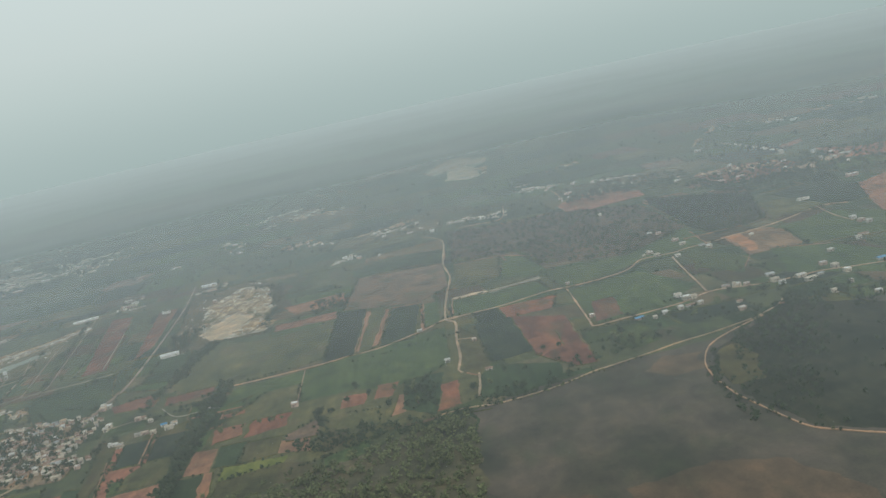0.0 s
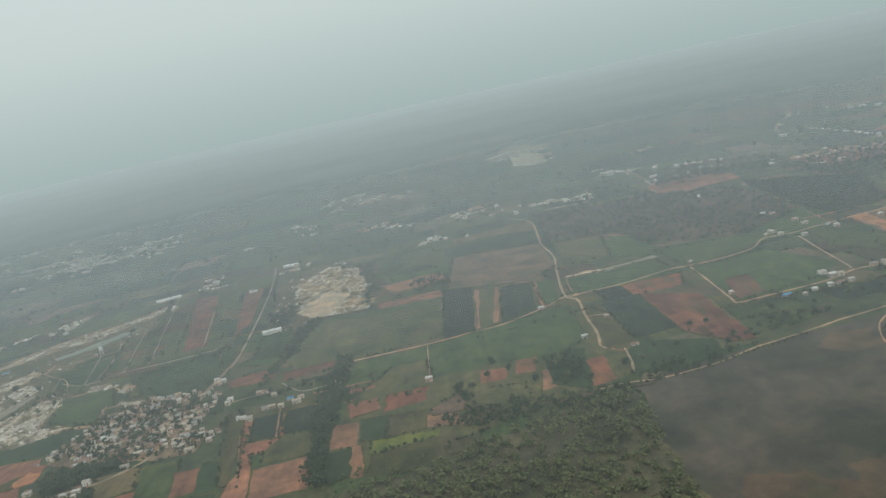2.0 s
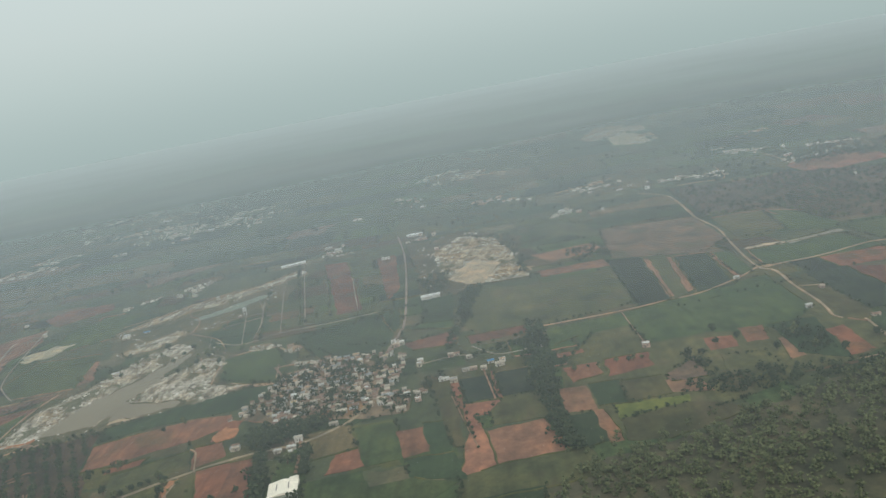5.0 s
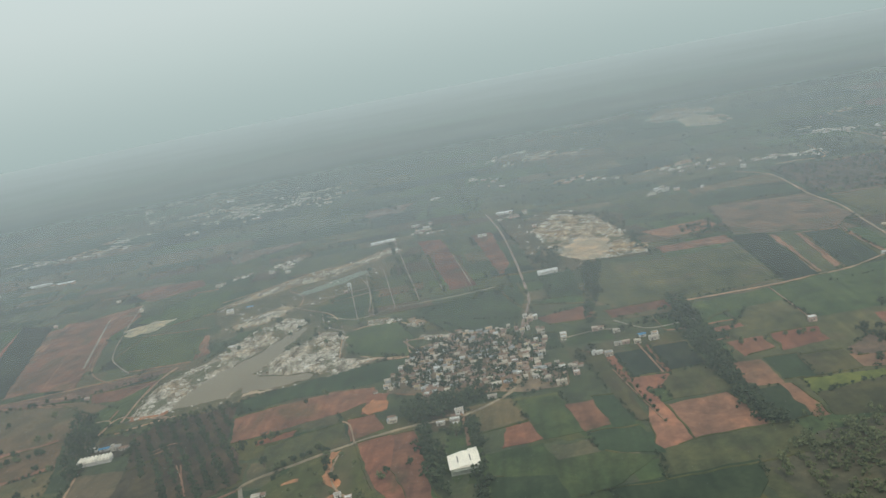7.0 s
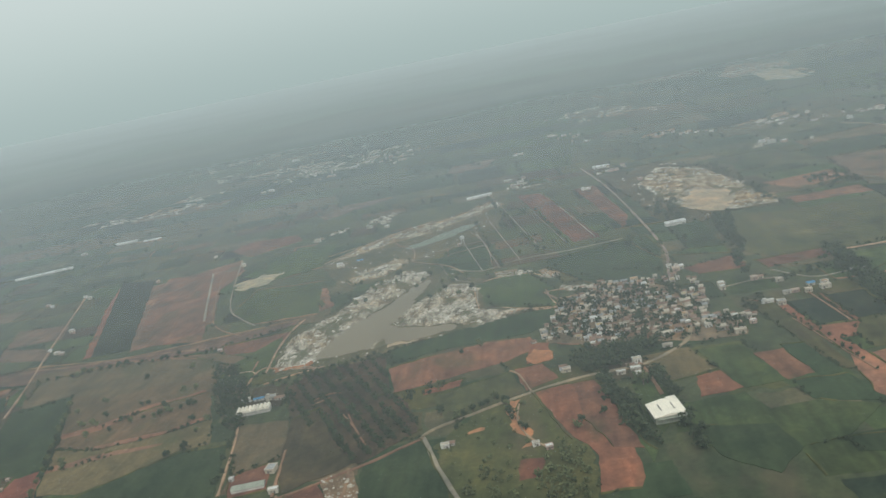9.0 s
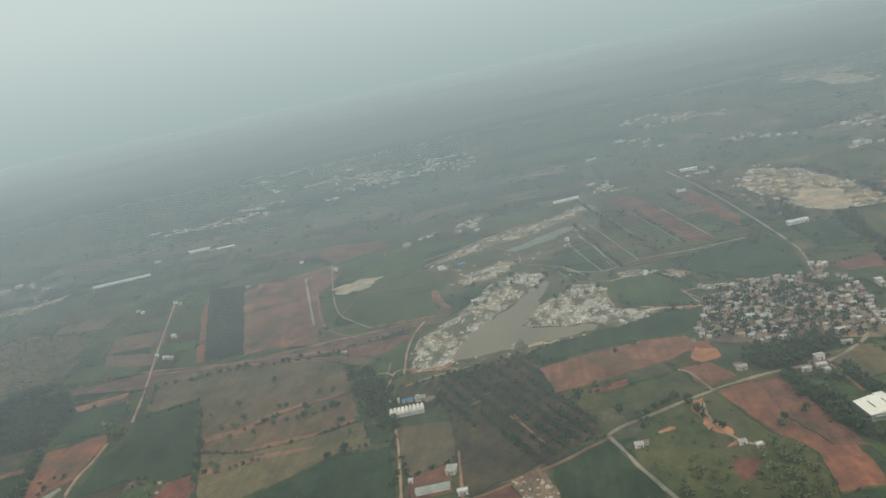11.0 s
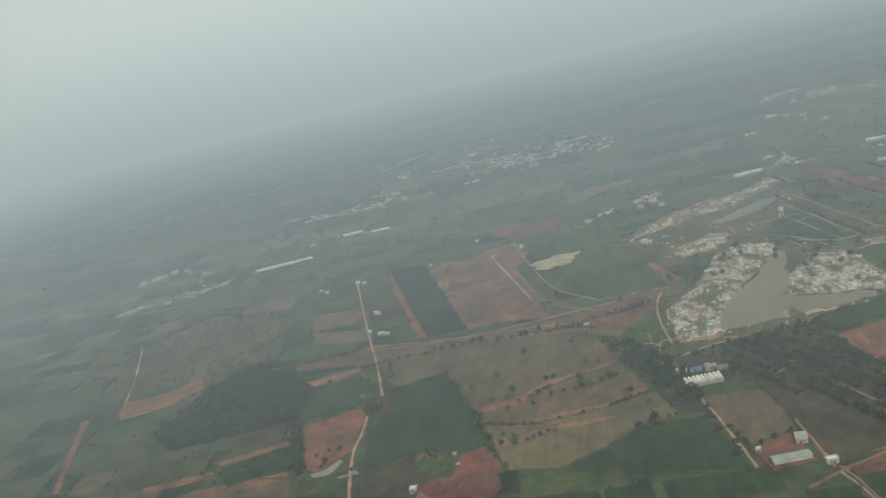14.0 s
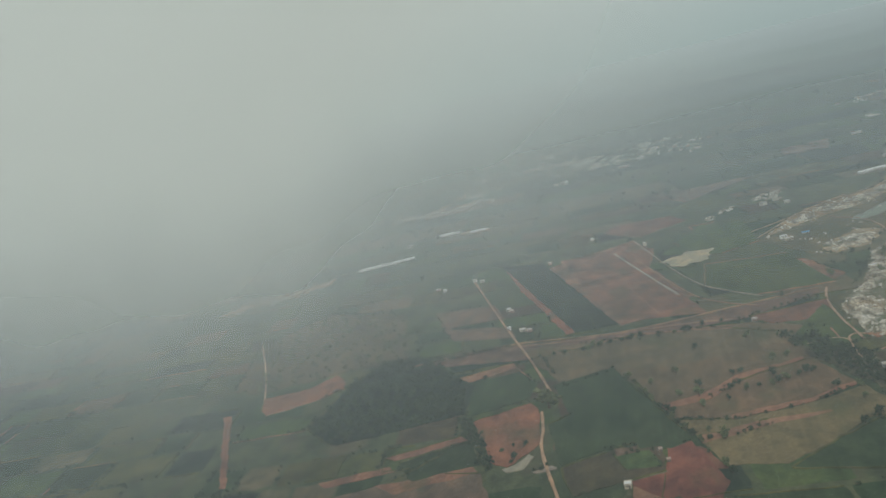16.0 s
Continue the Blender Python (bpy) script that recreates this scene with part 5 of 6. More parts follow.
def great_shed(x, y, turn):
    """The big pale warehouse: a low pitched sheet roof with two dark rooflights, and an annexe behind."""
    thing = tagged(new("warehouse"), "large cream metal warehouse with two dark rooflights", "warehouse")
    thing.matrix_basis = pose(x, y, 0.1, 0, 0, turn)
    w, d, low, high = 13.0, 13.6, 3.2, 4.3
    bm = bmesh.new()
    box(bm, -w / 2, -d / 2, -0.3, w / 2, d / 2, low)
    part("wall", bm, GREEN_SHEET, thing, "pale green sheet wall")
    bm = bmesh.new()
    v = [bm.verts.new(p) for p in ((-w / 2 - .4, -d / 2 - .4, low - .05), (0, -d / 2 - .4, high), (w / 2 + .4, -d / 2 - .4, low - .05), (w / 2 + .4, d / 2 + .4, low - .05), (0, d / 2 + .4, high), (-w / 2 - .4, d / 2 + .4, low - .05))]
    for f in ((0, 1, 4, 5), (1, 2, 3, 4), (0, 2, 1), (3, 5, 4), (2, 0, 5, 3)):
        bm.faces.new([v[i] for i in f])
    top = part("roof", bm, SHEET, thing)
    for s in (-1, 1):
        bm = bmesh.new()
        x0, z = s * w * 0.21, high + 0.03 - (high - low) * 0.42
        box(bm, x0 - 0.25, -d * 0.2, z - 0.2, x0 + 0.25, d * 0.24, z + 0.12)
        part("rooflight", bm, DARK_STRIP, top, "dark rooflight strip")
    bm = bmesh.new()
    box(bm, w / 2 - 4, d / 2 + 0.3, -0.3, w / 2 + 0.2, d / 2 + 3.2, 3.4)
    part("annexe", bm, SHEET, thing)
    bm = bmesh.new()
    box(bm, -w / 2 + 1, -d / 2 - 1.6, 2.4, w / 2 + 0.5, -d / 2 - 0.05, 2.7)
    part("canopy", bm, GREEN_SHEET, thing)


far_patchwork()
woods("bushland", 4.9, 4.5, (-179, 368), (-160, 386), (-134, 394), (-108, 398), (-91, 407), (-49, 428), (-8, 441), (-3, 412), (-4, 379), (-3, 331), (-4, 306), (-26, 275), (-169, 323))
woods("bushland", 3, 9, (-170, 401), (-141, 412), (-94, 420), (-79, 415), (-108, 398), (-134, 394), (-160, 386))
woods("tree_belt", 6, 4.2, (-175, 589), (-164, 592), (-163, 488), (-166, 443), (-160, 400), (-168, 401), (-171, 446), (-174, 503))
woods("tree_belt", 5.5, 4.6, (-171, 578), (-164, 561), (-166, 502), (-167, 468), (-166, 438), (-163, 409), (-161, 401), (-172, 402), (-174, 442), (-178, 485), (-178, 552))
woods("tree_belt", 5, 4.6, (-212, 724), (-201, 708), (-212, 629), (-221, 571), (-227, 560), (-221, 634))
woods("tree_belt", 6, 4.5, (-332, 481), (-309, 487), (-291, 488), (-286, 478), (-305, 463), (-316, 457), (-328, 461))
woods("tree_belt", 6, 4.2, (-320, 455), (-309, 422), (-305, 394), (-301, 378), (-312, 391), (-320, 426))
woods("tree_belt", 6, 4.2, (-295, 458), (-289, 415), (-285, 367), (-290, 369), (-293, 417), (-297, 452))
woods("tree_belt", 5, 4.4, (-545, 547), (-536, 548), (-508, 504), (-499, 452), (-506, 454), (-518, 474), (-531, 505))
woods("tree_belt", 4, 5, (-503, 453), (-500, 452), (-488, 381), (-491, 382))
woods("orchard_trees", 4.0, 5.0, (-478, 515), (-435, 522), (-425, 472), (-413, 454), (-404, 423), (-428, 398), (-445, 414), (-458, 440), (-473, 454), (-486, 496))
woods("plantation", 4, 6.5, (8, 987), (69, 966), (128, 965), (212, 903), (217, 760), (150, 706), (79, 734), (66, 809), (6, 820))
woods("plantation", 4.4, 4.4, (-801, 572), (-785, 607), (-760, 606), (-713, 540), (-712, 501), (-751, 490), (-782, 483), (-808, 511))
woods("plantation", 3.5, 5.5, (226, 926), (308, 843), (277, 725), (227, 707), (218, 758), (219, 877))
woods("bushland", 4, 4.6, (-346, 390), (-335, 393), (-330, 377), (-332, 346), (-349, 349), (-352, 365))
woods("bushland", 3.2, 7, (-381, 373), (-372, 385), (-359, 375), (-358, 355), (-379, 356))
woods("bushland", 2.6, 11, (-396, 405), (-370, 439), (-353, 445), (-337, 393), (-328, 378), (-329, 350), (-384, 357))
woods("wet_thicket", 3, 15, (133, 453), (155, 471), (202, 508), (240, 469), (265, 418), (185, 299), (162, 328), (139, 346), (129, 381), (125, 423))
woods("tree_belt", 5, 5, (-712, 492), (-706, 492), (-684, 427), (-689, 428))
woods("bushland", 3.6, 8, (-895, 599), (-918, 697), (-882, 765), (-802, 723), (-770, 611), (-821, 601), (-869, 585))
woods("tree_belt", 5, 6, (173, 1046), (237, 1046), (238, 999), (150, 999))
woods("tree_belt", 5, 7, (279, 917), (387, 895), (391, 808), (294, 845))
woods("tree_belt", 5, 8, (179, 543), (202, 553), (257, 501), (240, 469), (202, 508))
woods("village_trees", 4.4, 4.8, (-343, 510), (-332, 571), (-311, 592), (-282, 579), (-264, 560), (-265, 503), (-246, 499), (-246, 479), (-268, 480), (-285, 487), (-306, 484), (-315, 480), (-326, 503))
woods("tree_belt", 5, 5, (-321, 451), (-316, 455), (-311, 419), (-302, 385), (-304, 379), (-310, 388))
woods("tree_belt", 5, 5, (-297, 466), (-294, 456), (-288, 422), (-290, 415), (-297, 438))
woods("tree_belt", 4, 6, (3, 464), (50, 472), (99, 484), (126, 493), (94, 505), (54, 479), (25, 460))
woods("tree_belt", 5, 6, (-418, 464), (-390, 475), (-390, 470), (-416, 455))
trees(5, (-406, 650), (-404, 645), (-402, 650), (-395, 650), (-409, 632), (-390, 624))
woods("tree_belt", 4.6, 6, (-220, 917), (-172, 898), (-161, 810), (-161, 727), (-168, 733), (-172, 821), (-187, 890))
woods("tree_belt", 4.6, 6, (-256, 763), (-228, 791), (-227, 724), (-241, 713))
woods("tree_belt", 4.6, 5, (-217, 633), (-218, 676), (-208, 716), (-201, 704), (-205, 675), (-210, 621))
woods("tree_belt", 4.6, 6.5, (-130, 783), (-95, 785), (-91, 747), (-123, 734))
trees(4.5, (-588, 544), (-560, 549), (-552, 513), (-545, 514), (-600, 513), (-613, 504), (-590, 493), (-600, 484), (-590, 469), (-578, 472), (-569, 479), (-573, 502), (-569, 502), (-563, 482), (-557, 482), (-554, 483), (-555, 493), (-544, 488), (-531, 471), (-523, 455), (-522, 468), (-540, 491), (-604, 466), (-590, 442), (-590, 433), (-584, 434), (-529, 431), (-522, 437), (-537, 491), (-591, 481), (-576, 483), (-550, 486))
trees(15, (-665, 493))
trees(6, (-302, 436), (-300, 437))
trees(5, (-390, 508), (-380, 515), (-370, 443), (-365, 437), (-332, 407), (-322, 413), (-334, 403), (-395, 434), (-387, 427), (-380, 433), (-398, 463), (-403, 460))
trees(5, (-220, 1027), (-250, 917), (-172, 844), (-260, 653), (-243, 656), (-280, 666), (-297, 663), (-332, 700), (-339, 689), (-357, 689))
trees(5, (-423, 671), (-412, 645), (-427, 659), (-402, 659), (-448, 684), (-379, 647), (-476, 677), (-479, 646), (-498, 637), (-621, 826))
trees(5, (265, 621), (178, 612), (185, 625), (205, 604), (202, 591), (210, 590), (219, 589), (-47, 504), (-40, 490), (-35, 496), (-50, 478), (-63, 504), (-76, 498), (-72, 520), (-31, 494), (-23, 489), (-26, 482), (-22, 462), (-33, 472), (-38, 450))
trees(5, (0, 475), (10, 478), (20, 491), (32, 488), (97, 515), (91, 507), (100, 501), (120, 509), (131, 527), (144, 516), (150, 512), (162, 515), (177, 545), (163, 528))
tree_row(4, 4.5, (-652, 571), (-630, 575), (-600, 574), (-579, 579), (-561, 585))
tree_row(4, 6, (-671, 569), (-649, 569), (-629, 578), (-600, 578))
tree_row(4, 5, (45, 515), (52, 515), (59, 516))
tree_row(4, 5, (5, 815), (66, 809), (81, 732), (150, 706))
tree_row(5, 7, (-302, 666), (-264, 677))
tree_row(2.4, 5, (-218, 500), (-208, 416))
tree_row(4, 6, (-390, 924), (-340, 675))
tree_row(3.5, 6, (-396, 815), (-370, 663))
tree_row(3.5, 6, (-343, 832), (-320, 694))
tree_row(4, 7, (-393, 427), (-372, 440))
tree_row(4, 8, (-628, 526), (-595, 435), (-583, 397))
tree_row(3.5, 5, (-159, 495), (-139, 497), (-112, 496))
tree_row(4, 6, (-199, 566), (-173, 571))
woods("tree_belt", 3.8, 4.6, (-104, 457), (-67, 454), (-30, 453), (-4, 448), (-5, 438), (-39, 433), (-68, 430), (-99, 436))
woods("tree_belt", 4.2, 5, (-97, 502), (-82, 493), (-83, 448), (-92, 449))
woods("tree_belt", 4.2, 5.2, (-68, 461), (-57, 458), (-61, 436), (-68, 436))
woods("tree_belt", 4, 5.5, (-41, 513), (-19, 514), (-24, 455), (-41, 470))
tree_row(3.4, 3.6, (-500, 502), (-485, 509), (-470, 512), (-455, 520), (-439, 528))
tree_row(3.4, 4.5, (-494, 498), (-477, 504), (-455, 514))
woods("tree_belt", 4.5, 8, (270, 948), (352, 996), (409, 945), (410, 846), (365, 874), (294, 876))
woods("tree_belt", 4.5, 9, (184, 1029), (219, 1123), (253, 1109), (309, 1028), (272, 955), (229, 989))
woods("tree_belt", 4.5, 10, (403, 989), (525, 982), (428, 808), (410, 846))
woods("tree_belt", 4.5, 6, (166, 498), (206, 518), (229, 513), (219, 493), (190, 498))
woods("bushland", 4, 6, (-380, 373), (-372, 382), (-359, 373), (-359, 351), (-381, 357))
tree_row(4, 5, (-369, 446), (-361, 420), (-354, 399))
tree_row(4, 5, (-389, 428), (-380, 433), (-370, 440))
woods("tree_belt", 4.5, 5, (-182, 550), (-174, 556), (-202, 547), (-212, 544), (-207, 554), (-179, 565))
trees(3.5, (-679, 453), (-684, 448), (-673, 452), (-677, 440), (-678, 436))
trees(4, (-462, 655), (-459, 667), (-412, 627), (-418, 617), (-465, 631), (-471, 627), (-448, 668), (-398, 613), (-378, 596), (-430, 644))
tree_row(2, 3, (-5, 445), (27, 444), (65, 456), (101, 467))
tree_row(1.8, 4, (126, 440), (122, 418), (122, 393), (133, 353), (148, 333))
woods("village_trees", 4.6, 5, (-330, 482), (-321, 485), (-311, 475), (-313, 453), (-326, 456))
woods("village_trees", 4.6, 5, (-309, 486), (-295, 486), (-297, 463), (-307, 461))
woods("village_trees", 4.6, 5.5, (-262, 530), (-253, 535), (-251, 516), (-261, 513))
woods("village_trees", 4.6, 5.5, (-239, 521), (-228, 526), (-229, 506), (-240, 502))
woods("village_trees", 4.4, 5, (-319, 556), (-310, 560), (-309, 540), (-317, 538))
woods("village_trees", 4.4, 5.2, (-288, 497), (-273, 499), (-270, 486), (-281, 478))
woods("tree_belt", 3.4, 4.5, (4, 455), (36, 457), (60, 466), (55, 457), (31, 446), (6, 443))
woods("tree_belt", 4, 5, (119, 427), (128, 435), (122, 393), (126, 359), (120, 359), (115, 389))
woods("wet_thicket", 3.2, 4.5, (157, 483), (211, 517), (217, 484), (143, 346), (129, 360), (128, 405))
hedges()
bunds()
POOLS = [pts for kind, pts in FIELDS if kind in ("water", "sand")]
quarry_relief(TAN_ROCK, 0.9, 0.55, POOLS, (-246, 867), (-221, 929), (-187, 901), (-172, 821), (-163, 721), (-203, 720), (-227, 749), (-238, 809))
quarry_relief(GROUND_MATS["rock"], 0.8, 1.7, POOLS, (-505, 524), (-506, 578), (-495, 602), (-478, 629), (-466, 677), (-443, 700), (-423, 678), (-430, 653), (-438, 631), (-455, 601), (-469, 571), (-473, 544), (-480, 521))
quarry_relief(GROUND_MATS["rock"], 0.8, 1.7, POOLS, (-443, 577), (-434, 608), (-420, 627), (-407, 648), (-387, 640), (-384, 598), (-381, 581), (-362, 573), (-352, 564), (-364, 555), (-388, 546), (-400, 560), (-421, 563))
quarry_relief(GROUND_MATS["rock"], 1.0, 1.2, POOLS, (-523, 755), (-480, 829), (-423, 855), (-381, 908), (-372, 877), (-403, 848), (-439, 809), (-472, 792), (-501, 773))
quarry_relief(GROUND_MATS["rock"], 1.0, 1.1, POOLS, (-491, 697), (-461, 743), (-443, 725), (-459, 696), (-484, 684))
boulders("quarry_blocks", 2.1, 2.6, 0.02, (-246, 867), (-221, 929), (-187, 901), (-172, 821), (-163, 721), (-203, 720), (-227, 749), (-238, 809))
boulders("quarry_blocks", 1.9, 2.8, 0.26, (-503, 526), (-504, 578), (-493, 600), (-476, 627), (-464, 675), (-443, 698), (-425, 676), (-434, 653), (-442, 631), (-459, 601), (-472, 571), (-476, 544), (-482, 522))
boulders("quarry_blocks", 1.9, 2.8, 0.26, (-440, 577), (-431, 608), (-417, 625), (-407, 645), (-389, 637), (-386, 598), (-383, 579), (-364, 571), (-354, 564), (-366, 557), (-388, 547), (-398, 562), (-421, 565))
boulders("quarry_blocks", 2.1, 2.6, 0.16, (-447, 546), (-440, 552), (-438, 548), (-439, 540), (-446, 537))
boulders("spoil_blocks", 2.2, 2.0, 0.30, (-523, 755), (-480, 829), (-423, 855), (-381, 908), (-372, 877), (-403, 848), (-439, 809), (-472, 792), (-501, 773))
boulders("spoil_blocks", 2.2, 2.0, 0.30, (-491, 697), (-461, 743), (-443, 725), (-459, 696), (-484, 684))
boulders("rubble", 4.2, 2.2, 0.08, (-279, 944), (-246, 936), (-223, 960), (-187, 919), (-160, 881), (-166, 792), (-161, 709), (-203, 716), (-229, 692), (-250, 713), (-255, 782))
boulders("rubble", 4.2, 2.2, 0.08, (-506, 524), (-508, 584), (-490, 613), (-474, 648), (-463, 684), (-438, 715), (-406, 671), (-384, 644), (-379, 585), (-348, 568), (-356, 556), (-387, 543), (-415, 540), (-447, 520), (-478, 510))
boulders("rubble", 4.2, 2.2, 0.08, (-525, 753), (-480, 831), (-423, 865), (-377, 927), (-366, 889), (-376, 803), (-407, 746), (-438, 715), (-459, 681), (-493, 683))
boulders("rubble", 1.7, 3.4, 0.8, (-332, 597), (-317, 595), (-311, 588), (-318, 585), (-330, 588))
boulders("rubble", 1.7, 3.4, 0.8, (-375, 651), (-361, 650), (-348, 645), (-348, 639), (-372, 640))
boulders("rubble", 1.7, 3.2, 0.8, (-343, 642), (-338, 634), (-331, 625), (-337, 617), (-343, 625))
boulders("plot_rubble", 1.7, 1.9, 0.6, (-443, 390), (-432, 395), (-429, 391), (-417, 348), (-430, 350), (-436, 368), (-442, 384))
house(164.3, 689.6, 9, 5, 4, 20, "white")
house(166.9, 677.5, 7, 5, 5, 20, "cream")
house(158.2, 684.7, 4, 4, 3, 10, "white")
house(193.1, 713.6, 9, 4, 4, 15, "white")
house(194.1, 697.0, 8, 5, 4, 15, "grey")
house(207.1, 669.9, 7, 6, 5, 20, "white")
house(204.6, 680.0, 6, 5, 4, 20, "grey")
house(179.8, 663.6, 7, 4, 3, 20, "cream")
house(147.6, 561.6, 8, 6, 5, 20, "cream")
house(150.6, 552.8, 9, 6, 6, 20, "white")
house(155.3, 551.8, 6, 5, 5, 20, "cream")
house(148.2, 537.3, 9, 5, 4, 20, "tile")
house(141.4, 536.0, 6, 5, 4, 20, "white")
house(154.9, 537.3, 6, 4, 4, 20, "white")
house(113.6, 534.1, 9, 5, 4, 20, "blue")
house(130.6, 533.8, 6, 4, 3, 20, "white")
house(122.4, 528.3, 4, 4, 3, 20, "cream")
house(179.5, 558.1, 8, 5, 4, 15, "grey")
house(186.3, 556.6, 9, 5, 5, 15, "white")
house(192.3, 554.2, 6, 4, 4, 15, "white")
house(211.8, 563.9, 9, 6, 6, 15, "grey")
house(209.5, 549.4, 9, 5, 5, 15, "cream")
house(211.0, 541.5, 7, 4, 4, 15, "white")
house(225.9, 546.8, 11, 5, 4, 15, "white")
house(227.4, 535.5, 13, 6, 5, 15, "cream")
house(247.7, 561.3, 8, 5, 5, 15, "white")
house(250.8, 551.0, 7, 7, 6, 15, "cream")
house(252.3, 537.4, 7, 6, 5, 15, "white")
house(237.4, 543.8, 6, 4, 3, 15, "grey")
house(171.7, 509.2, 7, 5, 4, 15, "white")
house(175.5, 523.9, 5, 4, 4, 15, "tile")
house(265.9, 587.9, 7, 4, 4, 15, "white")
house(319.6, 660.2, 8, 5, 5, 15, "white")
house(319.1, 647.1, 9, 5, 5, 15, "cream")
house(321.9, 640.7, 8, 5, 5, 15, "white")
house(301.9, 611.3, 12, 5, 4, 15, "tile")
house(294.7, 604.0, 7, 4, 4, 15, "cream")
house(280.1, 547.2, 9, 6, 5, 15, "blue")
house(245.2, 486.2, 6, 5, 5, 15, "white")
house(227.3, 503.7, 6, 5, 4, 15, "cream")
house(243.5, 515.4, 4, 4, 3, 15, "white")
house(-12.6, 533.5, 6, 4, 4, 0, "white")
house(-29.8, 614.0, 6, 3, 3, 10, "white")
house(11.6, 503.1, 7, 5, 4, 5, "tile")
house(7.4, 565.5, 5, 4, 3, 5, "cream")
house(88.0, 560.2, 5, 4, 4, 10, "white")
house(325.0, 758.8, 18, 5, 4, 15, "cream")
house(397.8, 813.4, 20, 6, 5, 15, "white")
house(280.3, 982.3, 12, 5, 4, 15, "white")
house(518.6, 1296.5, 14, 7, 6, 15, "white")
house(532.2, 1287.8, 16, 8, 7, 15, "white")
house(544.5, 1267.0, 16, 8, 7, 15, "white")
house(365.5, 1165.5, 14, 8, 8, 15, "white")
house(416.5, 1015.7, 8, 7, 12, 15, "white")
house(425.9, 932.7, 10, 6, 5, 15, "white")
house(433.2, 921.9, 10, 6, 5, 15, "cream")
house(451.1, 926.3, 10, 6, 5, 15, "white")
house(688.7, 1313.5, 22, 8, 7, 15, "white")
house(682.5, 1335.2, 16, 8, 7, 15, "cream")
house(-103.4, 952.3, 12, 7, 6, 15, "cream")
house(-92.8, 947.2, 9, 6, 5, 15, "white")
house(-69.4, 937.4, 5, 5, 4, 10, "white")
house(35.6, 1047.9, 14, 5, 4, 15, "cream")
house(24.3, 1037.4, 8, 5, 4, 15, "white")
house(-8.0, 1010.8, 9, 6, 6, 10, "white")
house(-21.0, 1047.2, 7, 5, 6, 10, "cream")
house(-25.4, 1090.9, 8, 5, 6, 10, "white")
house(-67.0, 1049.1, 8, 5, 5, 15, "white")
house(-35.2, 1037.2, 12, 5, 4, 15, "tile")
house(126.9, 1170.2, 16, 5, 4, 15, "white")
house(165.9, 1063.6, 14, 6, 5, 15, "white")
house(151.5, 1035.3, 8, 5, 4, 15, "cream")
house(88.7, 652.9, 4, 4, 3, 15, "white")
house(244.6, 677.2, 5, 4, 3, 15, "white")
house(167.5, 888.9, 5, 4, 4, 15, "cream")
house(183.0, 755.9, 7, 4, 4, 15, "white")
house(189.3, 750.9, 7, 4, 4, 15, "grey")
house(309.9, 926.8, 16, 4, 4, 12, "cream")
house(332.2, 927.4, 14, 4, 4, 12, "white")
house(442.4, 987.7, 10, 6, 5, 15, "grey")
house(-241.8, 552.8, 6, 6, 5, 5, "white")
house(-222.9, 554.6, 6, 5, 4, 10, "cream")
house(-219.4, 555.7, 6, 5, 5, 10, "tile")
house(-211.2, 546.0, 7, 3, 3, 15, "cream")
house(-198.8, 532.2, 6, 5, 5, 10, "blue")
house(-193.5, 524.4, 9, 5, 4, 10, "cream")
house(-191.8, 531.2, 6, 4, 3, 10, "orange")
house(-203.0, 522.1, 6, 4, 4, 10, "cream")
house(-213.5, 524.0, 7, 3, 3, 15, "grey")
house(-209.0, 524.4, 7, 3, 3, 15, "cream")
house(-226.2, 514.3, 10, 3, 3, 12, "white")
house(-220.5, 509.6, 7, 6, 5, 5, "grey")
house(-257.7, 596.4, 9, 6, 5, 10, "white")
house(-262.9, 601.8, 5, 4, 4, 10, "cream")
house(-172.5, 543.4, 5, 4, 4, 10, "cream")
house(-166.4, 541.9, 5, 3, 3, 10, "white")
house(-110.0, 963.8, 10, 7, 5, 10, "white")
house(-103.3, 970.2, 7, 6, 5, 10, "cream")
house(-368.7, 991.5, 15, 6, 5, 15, "white")
house(-355.4, 974.0, 12, 6, 5, 15, "cream")
house(-353.8, 1162.0, 10, 6, 5, 15, "white")
house(-293.5, 881.2, 14, 4, 4, 15, "white")
house(-270.1, 1168.1, 12, 6, 5, 15, "white")
house(-294.7, 1257.3, 12, 8, 7, 15, "grey")
house(-242.6, 883.9, 7, 5, 5, 10, "white")
house(-525.3, 1392.8, 14, 8, 6, 15, "white")
house(-546.1, 1400.8, 14, 8, 6, 15, "cream")
house(-667.1, 1347.9, 14, 8, 6, 15, "white")
house(-755.6, 1478.7, 14, 8, 6, 15, "white")
house(-816.1, 1672.6, 16, 8, 6, 15, "cream")
house(-406.5, 745.8, 4, 4, 5, 0, "white")
house(-507.1, 748.4, 9, 6, 4, 15, "white")
house(-472.4, 639.3, 9, 6, 4, 15, "white")
house(-260.1, 593.6, 7, 5, 5, 10, "cream")
house(-263.4, 585.8, 6, 5, 4, 10, "tile")
house(-242.2, 546.7, 5, 5, 5, 10, "white")
house(-269.8, 501.6, 4, 4, 4, 10, "white")
house(-258.9, 505.4, 9, 5, 4, 10, "grey")
house(-260.8, 497.8, 10, 5, 4, 10, "cream")
house(-256.0, 487.6, 8, 6, 5, 10, "cream")
house(-251.1, 485.6, 9, 6, 5, 10, "tile")
house(-248.6, 479.8, 9, 5, 5, 10, "cream")
house(-282.3, 490.5, 9, 5, 4, 15, "cream")
house(-276.2, 492.8, 7, 5, 4, 15, "grey")
